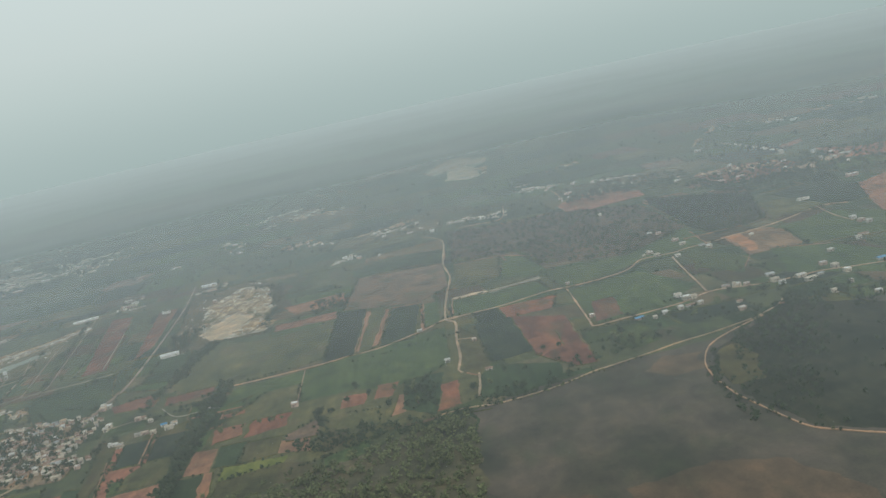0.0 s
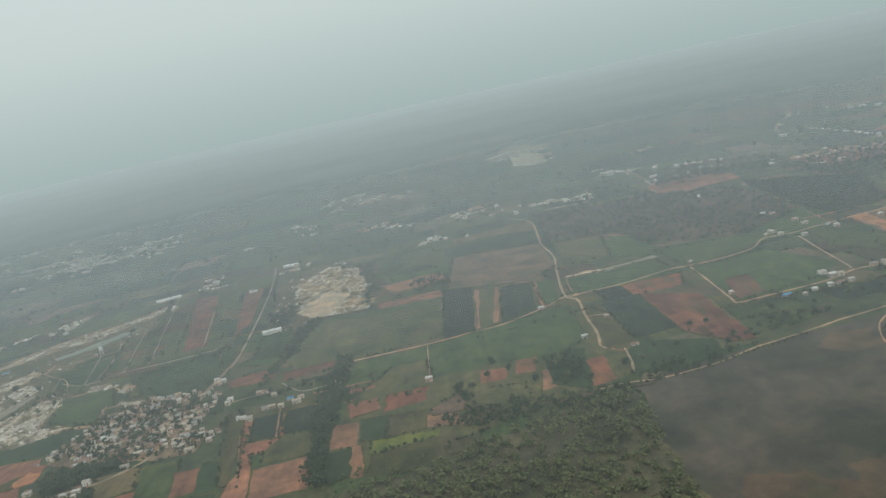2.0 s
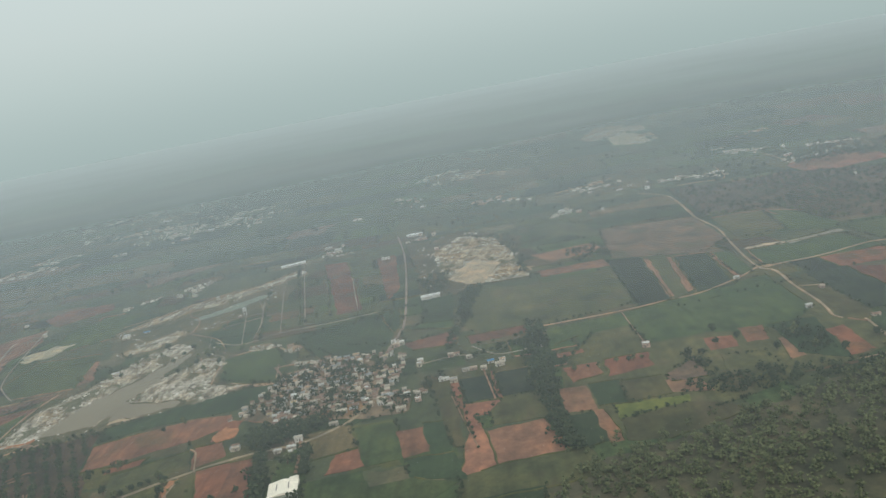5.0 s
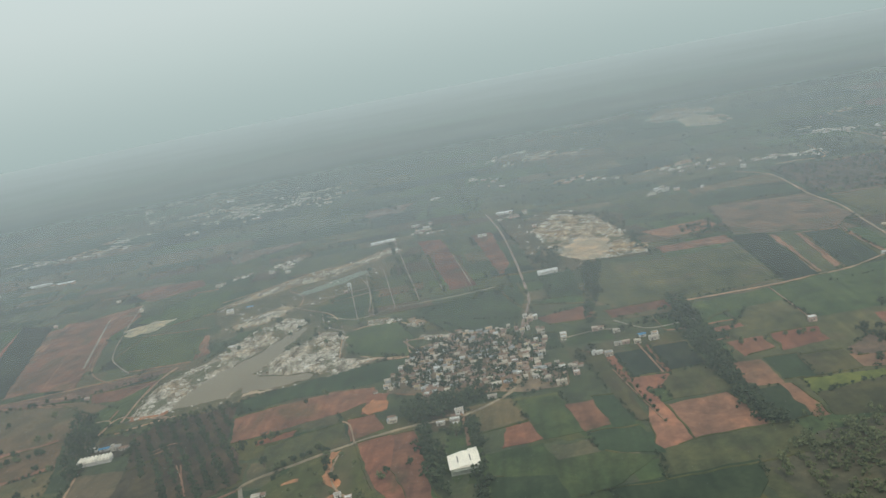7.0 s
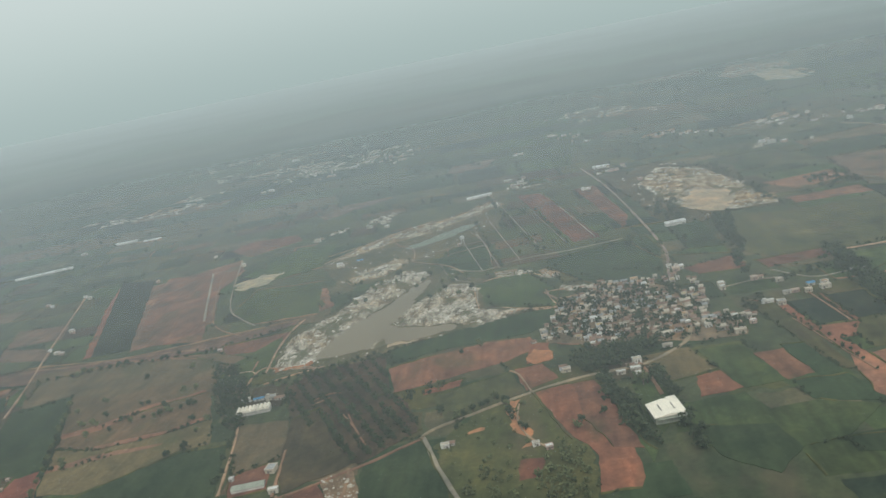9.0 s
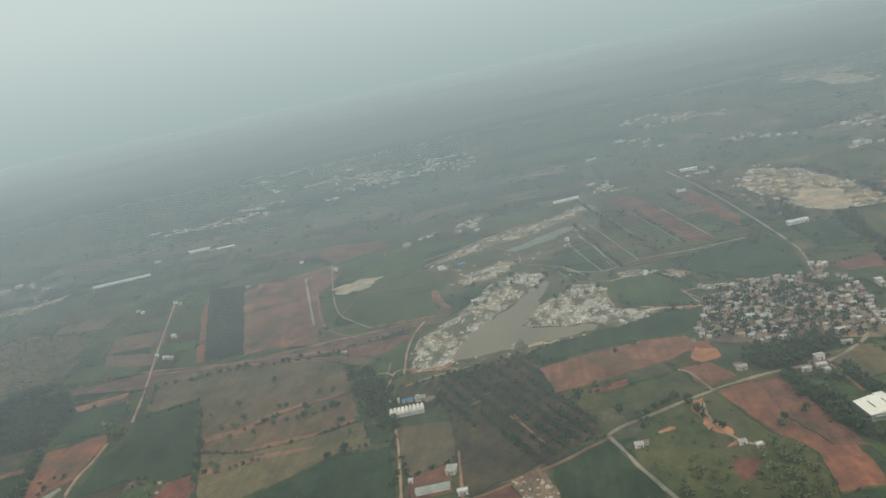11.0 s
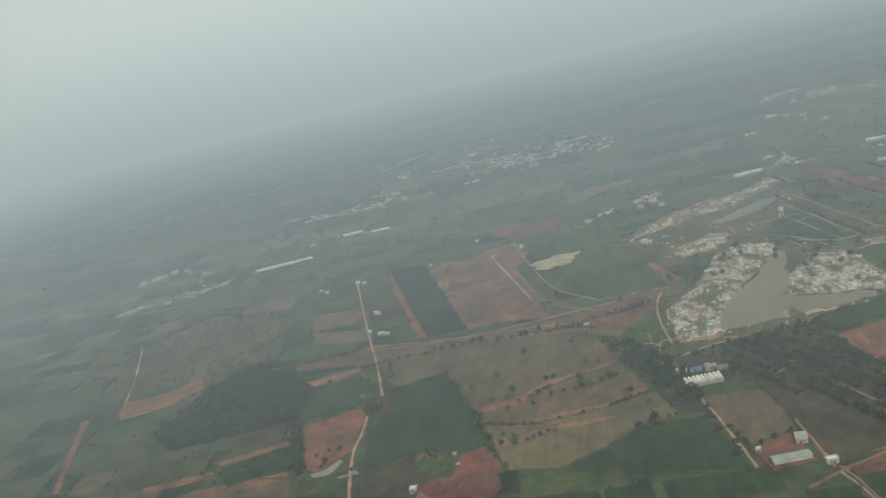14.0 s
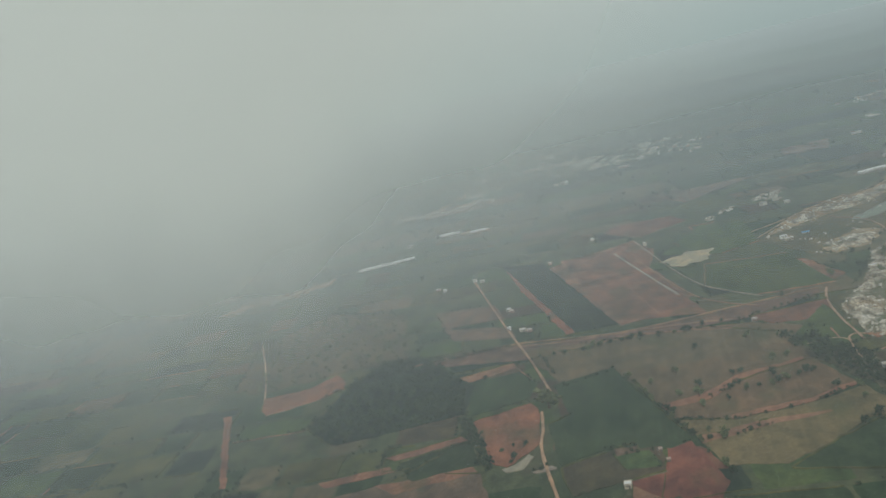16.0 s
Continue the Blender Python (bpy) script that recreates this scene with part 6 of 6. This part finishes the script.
house(-284.8, 475.3, 8, 3, 3, 12, "cream")
house(-309.6, 523.0, 9, 7, 6, 10, "cream")
house(-314.4, 515.4, 6, 5, 5, 10, "yellow")
house(-316.4, 527.8, 7, 6, 5, 10, "white")
house(-322.0, 536.6, 7, 6, 5, 10, "grey")
house(-311.4, 494.3, 8, 5, 5, 10, "tile")
house(-317.8, 498.5, 8, 5, 5, 10, "tile")
house(-320.4, 491.6, 6, 4, 4, 10, "tile")
house(-335.9, 464.4, 8, 6, 5, 10, "grey")
house(-303.3, 452.7, 8, 4, 4, 12, "white")
house(-498.8, 485.4, 9, 4, 4, 14, "blue")
house(-491.8, 484.3, 9, 5, 4, 14, "grey")
house(-505.5, 485.7, 8, 4, 3, 14, "cream")
house(-486.6, 483.2, 8, 5, 4, 14, "tile")
house(-468.4, 402.9, 7, 9, 4, -12, "grey")
house(-462.1, 383.4, 7, 4, 4, 14, "white")
house(-485.3, 398.0, 3, 3, 3, 5, "white")
house(-336.8, 468.4, 6, 4, 4, 15, "tile")
house(-335.3, 463.5, 6, 4, 4, 15, "cream")
house(-301.5, 462.3, 7, 5, 5, 15, "cream")
house(-305.3, 458.2, 6, 4, 4, 15, "tile")
house(-310.3, 451.4, 7, 3, 3, 15, "white")
house(-302.7, 447.0, 4, 4, 4, 15, "white")
house(-388.5, 403.8, 6, 4, 4, 10, "tile")
house(-390.6, 402.0, 6, 4, 3, 10, "cream")
house(-346.4, 388.7, 5, 4, 3, 20, "white")
house(-351.8, 392.7, 5, 3, 3, 15, "cream")
house(-654.9, 860.9, 6, 4, 4, 10, "white")
house(-689.0, 799.3, 5, 4, 4, 10, "cream")
house(-608.7, 805.7, 5, 5, 6, 10, "white")
house(-745.9, 779.8, 6, 4, 4, 10, "white")
house(-689.1, 625.1, 6, 4, 3, 12, "white")
house(-707.7, 676.4, 6, 4, 3, 12, "white")
house(-552.1, 576.2, 5, 3, 3, 10, "white")
house(-491.0, 885.8, 8, 6, 7, 10, "cream")
house(-503.0, 875.7, 10, 5, 5, 10, "grey")
house(-484.4, 866.1, 8, 5, 5, 10, "white")
house(-504.7, 740.5, 10, 5, 4, 14, "white")
house(-490.8, 752.3, 8, 4, 3, 14, "blue")
house(-703.7, 1231.7, 14, 8, 8, 10, "white")
house(-715.6, 1230.6, 10, 6, 5, 10, "cream")
house(-625.4, 1271.3, 22, 8, 6, 15, "white")
house(-666.1, 1314.4, 20, 8, 6, 15, "cream")
house(-603.0, 1319.7, 22, 8, 6, 15, "white")
house(-581.0, 1391.3, 26, 10, 8, 15, "white")
house(-552.3, 1367.4, 10, 10, 9, 15, "white")
house(-526.4, 1308.4, 20, 8, 6, 15, "cream")
house(-747.7, 1543.3, 22, 10, 6, 15, "cream")
house(-360.8, 957.7, 16, 6, 5, 12, "white")
house(-352.1, 958.6, 12, 6, 5, 12, "cream")
house(-260.4, 950.5, 18, 6, 5, 12, "grey")
house(-625.3, 402.1, 5, 5, 4, -10, "white")
house(-710.0, 679.6, 6, 5, 5, 10, "white")
house(-694.0, 627.8, 7, 4, 3, 12, "white")
house(-784.3, 776.5, 6, 5, 4, 10, "white")
house(-777.3, 770.8, 5, 4, 4, 10, "white")
house(-753.6, 787.0, 6, 4, 4, 10, "cream")
house(-864.5, 999.8, 12, 6, 5, 12, "white")
house(-1042.3, 1004.4, 16, 7, 6, 12, "cream")
house(-979.9, 957.6, 14, 6, 5, 12, "grey")
house(-704.3, 636.1, 4, 4, 3, 10, "white")
house(-611.3, 429.7, 2.5, 2, 2, 0, "white")
house(-608.3, 419.5, 2.5, 2, 2, 0, "cream")
house(-110.7, 514.3, 7, 6, 6, 0, "white")
village(240, (-352, 507), (-330, 565), (-306, 594), (-272, 584), (-251, 571), (-257, 513), (-236, 504), (-237, 488), (-258, 491), (-279, 497), (-307, 494), (-319, 489), (-331, 509))
spoil(0.5, (-7, 2107), (57, 2124), (60, 2173), (-5, 2155))
spoil(0.8, (13, 1557), (64, 1570), (70, 1643), (17, 1629))
spoil(1.0, (50, 1595), (110, 1612), (119, 1699), (56, 1680))
spoil(1.0, (49, 1442), (93, 1417), (99, 1476), (54, 1504))
spoil(0.9, (76, 1476), (98, 1450), (110, 1562), (87, 1593))
spoil(0.7, (-248, 1364), (-152, 1364), (-156, 1426), (-256, 1427))
spoil(0.6, (-541, 1350), (-488, 1368), (-500, 1410), (-556, 1391))
spoil(0.5, (-635, 1335), (-569, 1351), (-581, 1384), (-649, 1368))
spoil(0.4, (-767, 1548), (-659, 1624), (-676, 1672), (-787, 1592))
spoil(0.4, (-215, 1645), (-115, 1628), (-117, 1666), (-218, 1684))
spoil(1.0, (301, 980), (388, 943), (403, 977), (313, 1016))
spoil(0.8, (359, 880), (442, 907), (462, 944), (375, 915))
spoil(0.6, (512, 1310), (623, 1307), (642, 1344), (528, 1348))
spoil(0.8, (205, 1103), (257, 1079), (264, 1105), (211, 1130))
spoil(0.6, (131, 1169), (174, 1130), (177, 1148), (134, 1188))
spoil(0.4, (170, 1284), (228, 1313), (236, 1351), (177, 1320))
spoil(0.5, (380, 1226), (471, 1384), (492, 1441), (395, 1271))
spoil(0.5, (407, 1193), (422, 1034), (428, 1045), (413, 1208))
spoil(0.7, (-89, 1065), (-17, 1066), (-16, 1095), (-90, 1095))
spoil(0.7, (9, 1035), (81, 1024), (83, 1043), (11, 1055))
spoil(0.7, (-194, 1104), (-149, 1104), (-151, 1122), (-196, 1122))
spoil(0.6, (-267, 1345), (-179, 1423), (-179, 1474), (-270, 1391))
spoil(0.7, (-205, 1120), (-161, 1133), (-161, 1156), (-205, 1143))
spoil(0.8, (-315, 1262), (-286, 1262), (-288, 1290), (-318, 1291))
spoil(0.8, (-599, 1453), (-531, 1450), (-540, 1489), (-610, 1492))
spoil(0.5, (-705, 1306), (-613, 1435), (-627, 1480), (-720, 1343))
spoil(0.4, (-967, 1543), (-891, 1582), (-916, 1638), (-994, 1596))
spoil(0.6, (-821, 1224), (-814, 1303), (-858, 1394), (-863, 1304))
spoil(0.6, (110, 1157), (186, 1119), (194, 1146), (117, 1186))
spoil(0.7, (-103, 1078), (-30, 1106), (-26, 1132), (-101, 1103))
spoil(0.5, (142, 1006), (251, 1041), (268, 1080), (154, 1042))
spoil(0.6, (-281, 1447), (-239, 1477), (-236, 1515), (-280, 1484))
spoil(0.5, (-219, 1434), (-184, 1426), (-182, 1454), (-217, 1462))
spoil(0.7, (-24, 1637), (101, 1593), (123, 1674), (-8, 1723))
spoil(0.6, (-765, 1403), (-666, 1421), (-675, 1458), (-776, 1439))
spoil(0.7, (-667, 1286), (-585, 1392), (-598, 1457), (-682, 1341))
spoil(0.7, (-556, 1333), (-517, 1360), (-523, 1400), (-563, 1372))
spoil(0.7, (-125, 937), (-100, 952), (-94, 977), (-120, 961))
spoil(0.7, (-937, 1180), (-840, 1186), (-852, 1212), (-950, 1206))
spoil(0.8, (-831, 1174), (-796, 1219), (-823, 1286), (-859, 1237))
spoil(1.0, (-831, 1014), (-772, 1008), (-777, 1019), (-837, 1026))
spoil(0.5, (117, 1207), (160, 1198), (168, 1217), (124, 1226))
spoil(0.5, (-2, 1050), (80, 1002), (85, 1016), (2, 1064))
spoil(0.6, (-369, 942), (-337, 944), (-337, 959), (-370, 957))
spoil(0.4, (-837, 1394), (-833, 1490), (-862, 1574), (-865, 1467))
spoil(0.5, (-884, 1579), (-796, 1675), (-803, 1714), (-892, 1614))
spoil(0.7, (-698, 1356), (-656, 1410), (-661, 1459), (-705, 1401))
spoil(0.6, (-628, 1321), (-564, 1370), (-566, 1416), (-633, 1363))
spoil(0.5, (-784, 1404), (-743, 1463), (-748, 1493), (-789, 1432))
spoil(0.8, (-976, 1213), (-886, 1199), (-893, 1219), (-984, 1234))
spoil(0.7, (-882, 1187), (-844, 1284), (-859, 1337), (-898, 1233))
spoil(1.0, (-849, 1212), (-794, 1190), (-799, 1210), (-855, 1233))
spoil(0.6, (-1052, 957), (-1019, 995), (-1035, 1024), (-1069, 984))
spoil(0.8, (-948, 852), (-917, 890), (-927, 910), (-958, 870))
spoil(0.5, (-514, 854), (-485, 891), (-485, 923), (-515, 883))
spoil(0.9, (-279, 943), (-249, 954), (-246, 965), (-276, 954))
spoil(0.5, (-280, 1467), (-236, 1455), (-228, 1497), (-274, 1509))
spoil(0.4, (-200, 1127), (-132, 1077), (-127, 1092), (-196, 1143))
spoil(0.5, (-297, 875), (-266, 866), (-264, 873), (-295, 882))
spoil(0.5, (-938, 1610), (-765, 1768), (-770, 1822), (-948, 1656))
spoil(0.6, (-801, 1409), (-675, 1401), (-678, 1461), (-810, 1472))
spoil(0.6, (-642, 1352), (-589, 1417), (-589, 1457), (-644, 1389))
spoil(0.5, (-549, 1335), (-516, 1345), (-515, 1369), (-548, 1359))
spoil(0.5, (-295, 1434), (-231, 1488), (-218, 1545), (-284, 1486))
spoil(0.4, (-512, 2489), (-409, 2477), (-403, 2559), (-510, 2573))
spoil(0.7, (-1012, 819), (-968, 857), (-978, 878), (-1022, 839))
spoil(0.8, (-969, 858), (-914, 877), (-921, 895), (-977, 876))
spoil(0.6, (-1062, 946), (-1048, 983), (-1065, 1018), (-1079, 979))
spoil(0.4, (-554, 849), (-527, 878), (-526, 898), (-553, 868))
spoil(0.5, (-514, 886), (-481, 907), (-477, 938), (-511, 916))
hamlet(-686, 1452, 7, 90)
hamlet(-556, 1437, 4, 79)
hamlet(-786, 1651, 2, 54)
hamlet(-278, 1213, 4, 41)
hamlet(-182, 1127, 3, 35)
hamlet(-362, 991, 2, 16)
hamlet(-658, 1341, 5, 80)
hamlet(-551, 1386, 3, 49)
hamlet(-251, 1458, 3, 46)
hamlet(-361, 1163, 2, 9)
hamlet(-198, 1142, 2, 20)
hamlet(-824, 1244, 2, 32)
hamlet(-713, 1374, 7, 90)
hamlet(-654, 1346, 4, 46)
hamlet(-580, 1385, 4, 62)
hamlet(-877, 1493, 2, 41)
hamlet(-262, 1465, 4, 52)
hamlet(-273, 1173, 2, 10)
hamlet(-254, 969, 2, 11)
hamlet(-947, 877, 3, 26)
hamlet(-1041, 1001, 2, 26)
hamlet(-949, 883, 4, 30)
hamlet(-1005, 854, 3, 30)
hamlet(-756, 1628, 5, 90)
hamlet(-643, 1343, 5, 73)
hamlet(-560, 1357, 3, 44)
hamlet(541, 1299, 4, 40)
hamlet(685, 1314, 4, 34)
hamlet(455, 1361, 2, 30)
hamlet(-615, 1366, 5, 90)
hamlet(-515, 1369, 3, 60)
hamlet(-194, 1410, 4, 56)
hamlet(-275, 1213, 2, 23)
hamlet(354, 966, 6, 48)
hamlet(432, 953, 5, 38)
hamlet(274, 1005, 3, 23)
hamlet(143, 1124, 2, 29)
great_shed(-297.0, 403.5, 8)
long_shed("long_shed", -241.5, 703.5, 15, 5, 3.4, 8, ROOFS["white"], "long white farm shed beside the quarry")
long_shed("long_shed", -270, 979, 17, 4, 3.0, -2, ROOFS["white"], "long white factory shed at the road")
long_shed("vaulted_shed", -497, 470, 17.5, 5.5, 2.6, 8, SHEET, "white shed with a row of vaulted roofs", 9)
long_shed("long_shed", -475, 389.5, 14, 4.6, 2.0, 8, GREEN_SHEET, "long grey-green farm shed on red soil")
long_shed("long_shed", -873, 926, 60, 3, 2.4, 15.5, ROOFS["white"], "very long low white poultry shed")
long_shed("long_shed", -826, 1027, 28, 3.5, 2.6, 8, ROOFS["white"], "long low white poultry shed")
long_shed("long_shed", -787, 1015, 20, 3.5, 2.6, 6, ROOFS["white"], "long low white poultry shed")
long_shed("long_shed", -398, 934, 26, 3.5, 2.6, 16, ROOFS["white"], "long white shed above the quarry")


def water_tower(x, y):
    thing = tagged(new("water_tower"), "white round water tank on four legs", "water tower")
    thing.matrix_basis = pose(x, y, 0.1)
    for sx in (-1, 1):
        for sy in (-1, 1):
            bm = bmesh.new()
            box(bm, sx - 0.15, sy - 0.15, -0.3, sx + 0.15, sy + 0.15, 4.2)
            part("leg", bm, WALLS[0], thing)
    bm = bmesh.new()
    bmesh.ops.create_cone(bm, cap_ends=True, segments=14, radius1=1.9, radius2=1.9, depth=2.2, matrix=Matrix.Translation((0, 0, 5.2)))
    tank = part("tank", bm, ROOFS["white"], thing)
    bm = bmesh.new()
    bmesh.ops.create_cone(bm, cap_ends=True, segments=14, radius1=2.0, radius2=0.4, depth=0.7, matrix=Matrix.Translation((0, 0, 6.65)))
    part("lid", bm, ROOFS["white"], tank)


water_tower(-404, 753)

# ---------------------------------------------------------------- haze
def calculator(n, l):
    def calc(op, a, b=0.0):
        node = n.new("ShaderNodeMath")
        node.operation = op
        for k, v in ((0, a), (1, b)):
            if hasattr(v, "is_linked"):
                l.new(v, node.inputs[k])
            else:
                node.inputs[k].default_value = v
        return node.outputs[0]
    return calc


def mist_shader(name, colour, through_share, cover_of):
    """A veil of mist, partly clear, that scatters light up and through it. cover_of gives how dense it is from the place."""
    m = bpy.data.materials.new(name)
    m.use_nodes = True
    n, l = m.node_tree.nodes, m.node_tree.links
    n.clear()
    geo = n.new("ShaderNodeNewGeometry")
    cover = cover_of(n, l, geo.outputs["Position"], calculator(n, l))
    out, mix, clear = n.new("ShaderNodeOutputMaterial"), n.new("ShaderNodeMixShader"), n.new("ShaderNodeBsdfTransparent")
    up, down, both = n.new("ShaderNodeBsdfDiffuse"), n.new("ShaderNodeBsdfTranslucent"), n.new("ShaderNodeMixShader")
    up.inputs[0].default_value = down.inputs[0].default_value = (*colour, 1)
    both.inputs[0].default_value = through_share
    for a, b in ((up.outputs[0], both.inputs[1]), (down.outputs[0], both.inputs[2]), (cover, mix.inputs[0]), (clear.outputs[0], mix.inputs[1]), (both.outputs[0], mix.inputs[2]), (mix.outputs[0], out.inputs[0])):
        l.new(a, b)
    return m


# painted haze colours; the far one is toned to meet the horizon sky
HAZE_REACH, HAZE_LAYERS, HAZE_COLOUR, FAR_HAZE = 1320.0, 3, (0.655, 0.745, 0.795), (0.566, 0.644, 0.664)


def haze_layers():
    """Distance haze painted on flat sheets over the land: thin layers, each starting further from the flight line."""
    thing = tagged(new("haze"), "flat sheets over the fields with distance haze painted in", "haze", kind="structure")
    for k in range(HAZE_LAYERS):
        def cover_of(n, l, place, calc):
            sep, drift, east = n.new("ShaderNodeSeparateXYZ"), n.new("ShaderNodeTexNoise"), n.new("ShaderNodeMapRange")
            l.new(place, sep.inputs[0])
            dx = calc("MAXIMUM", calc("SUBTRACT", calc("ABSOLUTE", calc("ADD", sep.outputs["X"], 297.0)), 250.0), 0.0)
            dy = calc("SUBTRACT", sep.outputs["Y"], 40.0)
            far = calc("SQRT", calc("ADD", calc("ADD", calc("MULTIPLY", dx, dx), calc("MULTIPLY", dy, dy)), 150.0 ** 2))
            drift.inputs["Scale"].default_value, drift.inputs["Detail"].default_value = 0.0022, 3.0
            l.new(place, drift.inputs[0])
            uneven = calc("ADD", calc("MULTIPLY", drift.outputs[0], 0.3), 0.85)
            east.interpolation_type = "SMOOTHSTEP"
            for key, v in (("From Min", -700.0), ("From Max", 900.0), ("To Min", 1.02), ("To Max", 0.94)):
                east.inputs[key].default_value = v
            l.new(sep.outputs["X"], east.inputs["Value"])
            # opacity stands in for air: it grows with distance from the flight line
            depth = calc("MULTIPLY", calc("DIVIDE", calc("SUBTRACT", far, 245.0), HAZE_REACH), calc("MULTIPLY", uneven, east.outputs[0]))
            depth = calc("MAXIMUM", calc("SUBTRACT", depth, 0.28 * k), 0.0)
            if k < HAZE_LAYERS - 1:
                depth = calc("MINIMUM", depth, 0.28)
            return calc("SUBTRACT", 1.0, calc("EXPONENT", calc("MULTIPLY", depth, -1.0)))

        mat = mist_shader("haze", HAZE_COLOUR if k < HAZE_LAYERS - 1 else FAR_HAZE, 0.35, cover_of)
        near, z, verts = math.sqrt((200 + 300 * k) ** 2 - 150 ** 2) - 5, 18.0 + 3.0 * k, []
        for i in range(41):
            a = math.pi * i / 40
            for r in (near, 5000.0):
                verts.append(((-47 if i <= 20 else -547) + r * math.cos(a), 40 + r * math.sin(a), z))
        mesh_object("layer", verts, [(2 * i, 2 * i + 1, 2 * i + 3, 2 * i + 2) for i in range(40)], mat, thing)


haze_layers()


def low_cloud():
    """A drifting bank of low cloud off the wing: several wavy curtains of mist, thin at the rim and at the base."""
    thing = tagged(new("cloud"), "soft grey bank of low drifting cloud", "cloud", kind="structure")

    def cover_of(n, l, place, calc, start, full, most):
        sep, puff = n.new("ShaderNodeSeparateXYZ"), n.new("ShaderNodeTexNoise")
        l.new(place, sep.inputs[0])
        puff.inputs["Scale"].default_value, puff.inputs["Detail"].default_value = 0.02, 2.5
        l.new(place, puff.inputs[0])
        swell = calc("MULTIPLY", calc("SUBTRACT", puff.outputs[0], 0.5), 1.5)

        def rise(value, low, high):
            r = n.new("ShaderNodeMapRange")
            r.interpolation_type = "SMOOTHSTEP"
            r.inputs["From Min"].default_value, r.inputs["From Max"].default_value = low, high
            l.new(value, r.inputs["Value"])
            return r.outputs[0]

        lean = calc("MULTIPLY", calc("SUBTRACT", sep.outputs["Z"], 170.0), -0.8)
        side = rise(calc("ADD", calc("ADD", sep.outputs["X"], lean), calc("MULTIPLY", swell, -34.0)), start, full)
        base = rise(calc("ADD", sep.outputs["Z"], calc("MULTIPLY", swell, 22.0)), 138.0, 176.0)
        end = rise(sep.outputs["X"], -800.0, -740.0)
        top = rise(sep.outputs["Z"], 268.0, 225.0)
        body = calc("MULTIPLY", calc("MULTIPLY", side, base), calc("MULTIPLY", end, top))
        return calc("MULTIPLY", body, most)

    for k, (y0, start, full, most) in enumerate(((160.0, -573.0, -636.0, 0.50), (182.0, -583.0, -650.0, 0.85))):
        mat = mist_shader("cloud_mist", (0.96, 0.98, 0.96), 0.5, functools.partial(cover_of, start=start, full=full, most=most))
        bm = bmesh.new()
        grid = [[bm.verts.new((-810 + 12 * i, y0 + 1.6 * math.sin(0.21 * i + k) + 1.2 * math.sin(0.34 * j + 2 * k), 118 + 10 * j)) for i in range(22)] for j in range(16)]
        for j in range(15):
            for i in range(21):
                f = bm.faces.new((grid[j][i], grid[j][i + 1], grid[j + 1][i + 1], grid[j + 1][i]))
                f.smooth = True
        part("wisp", bm, mat, thing)


low_cloud()
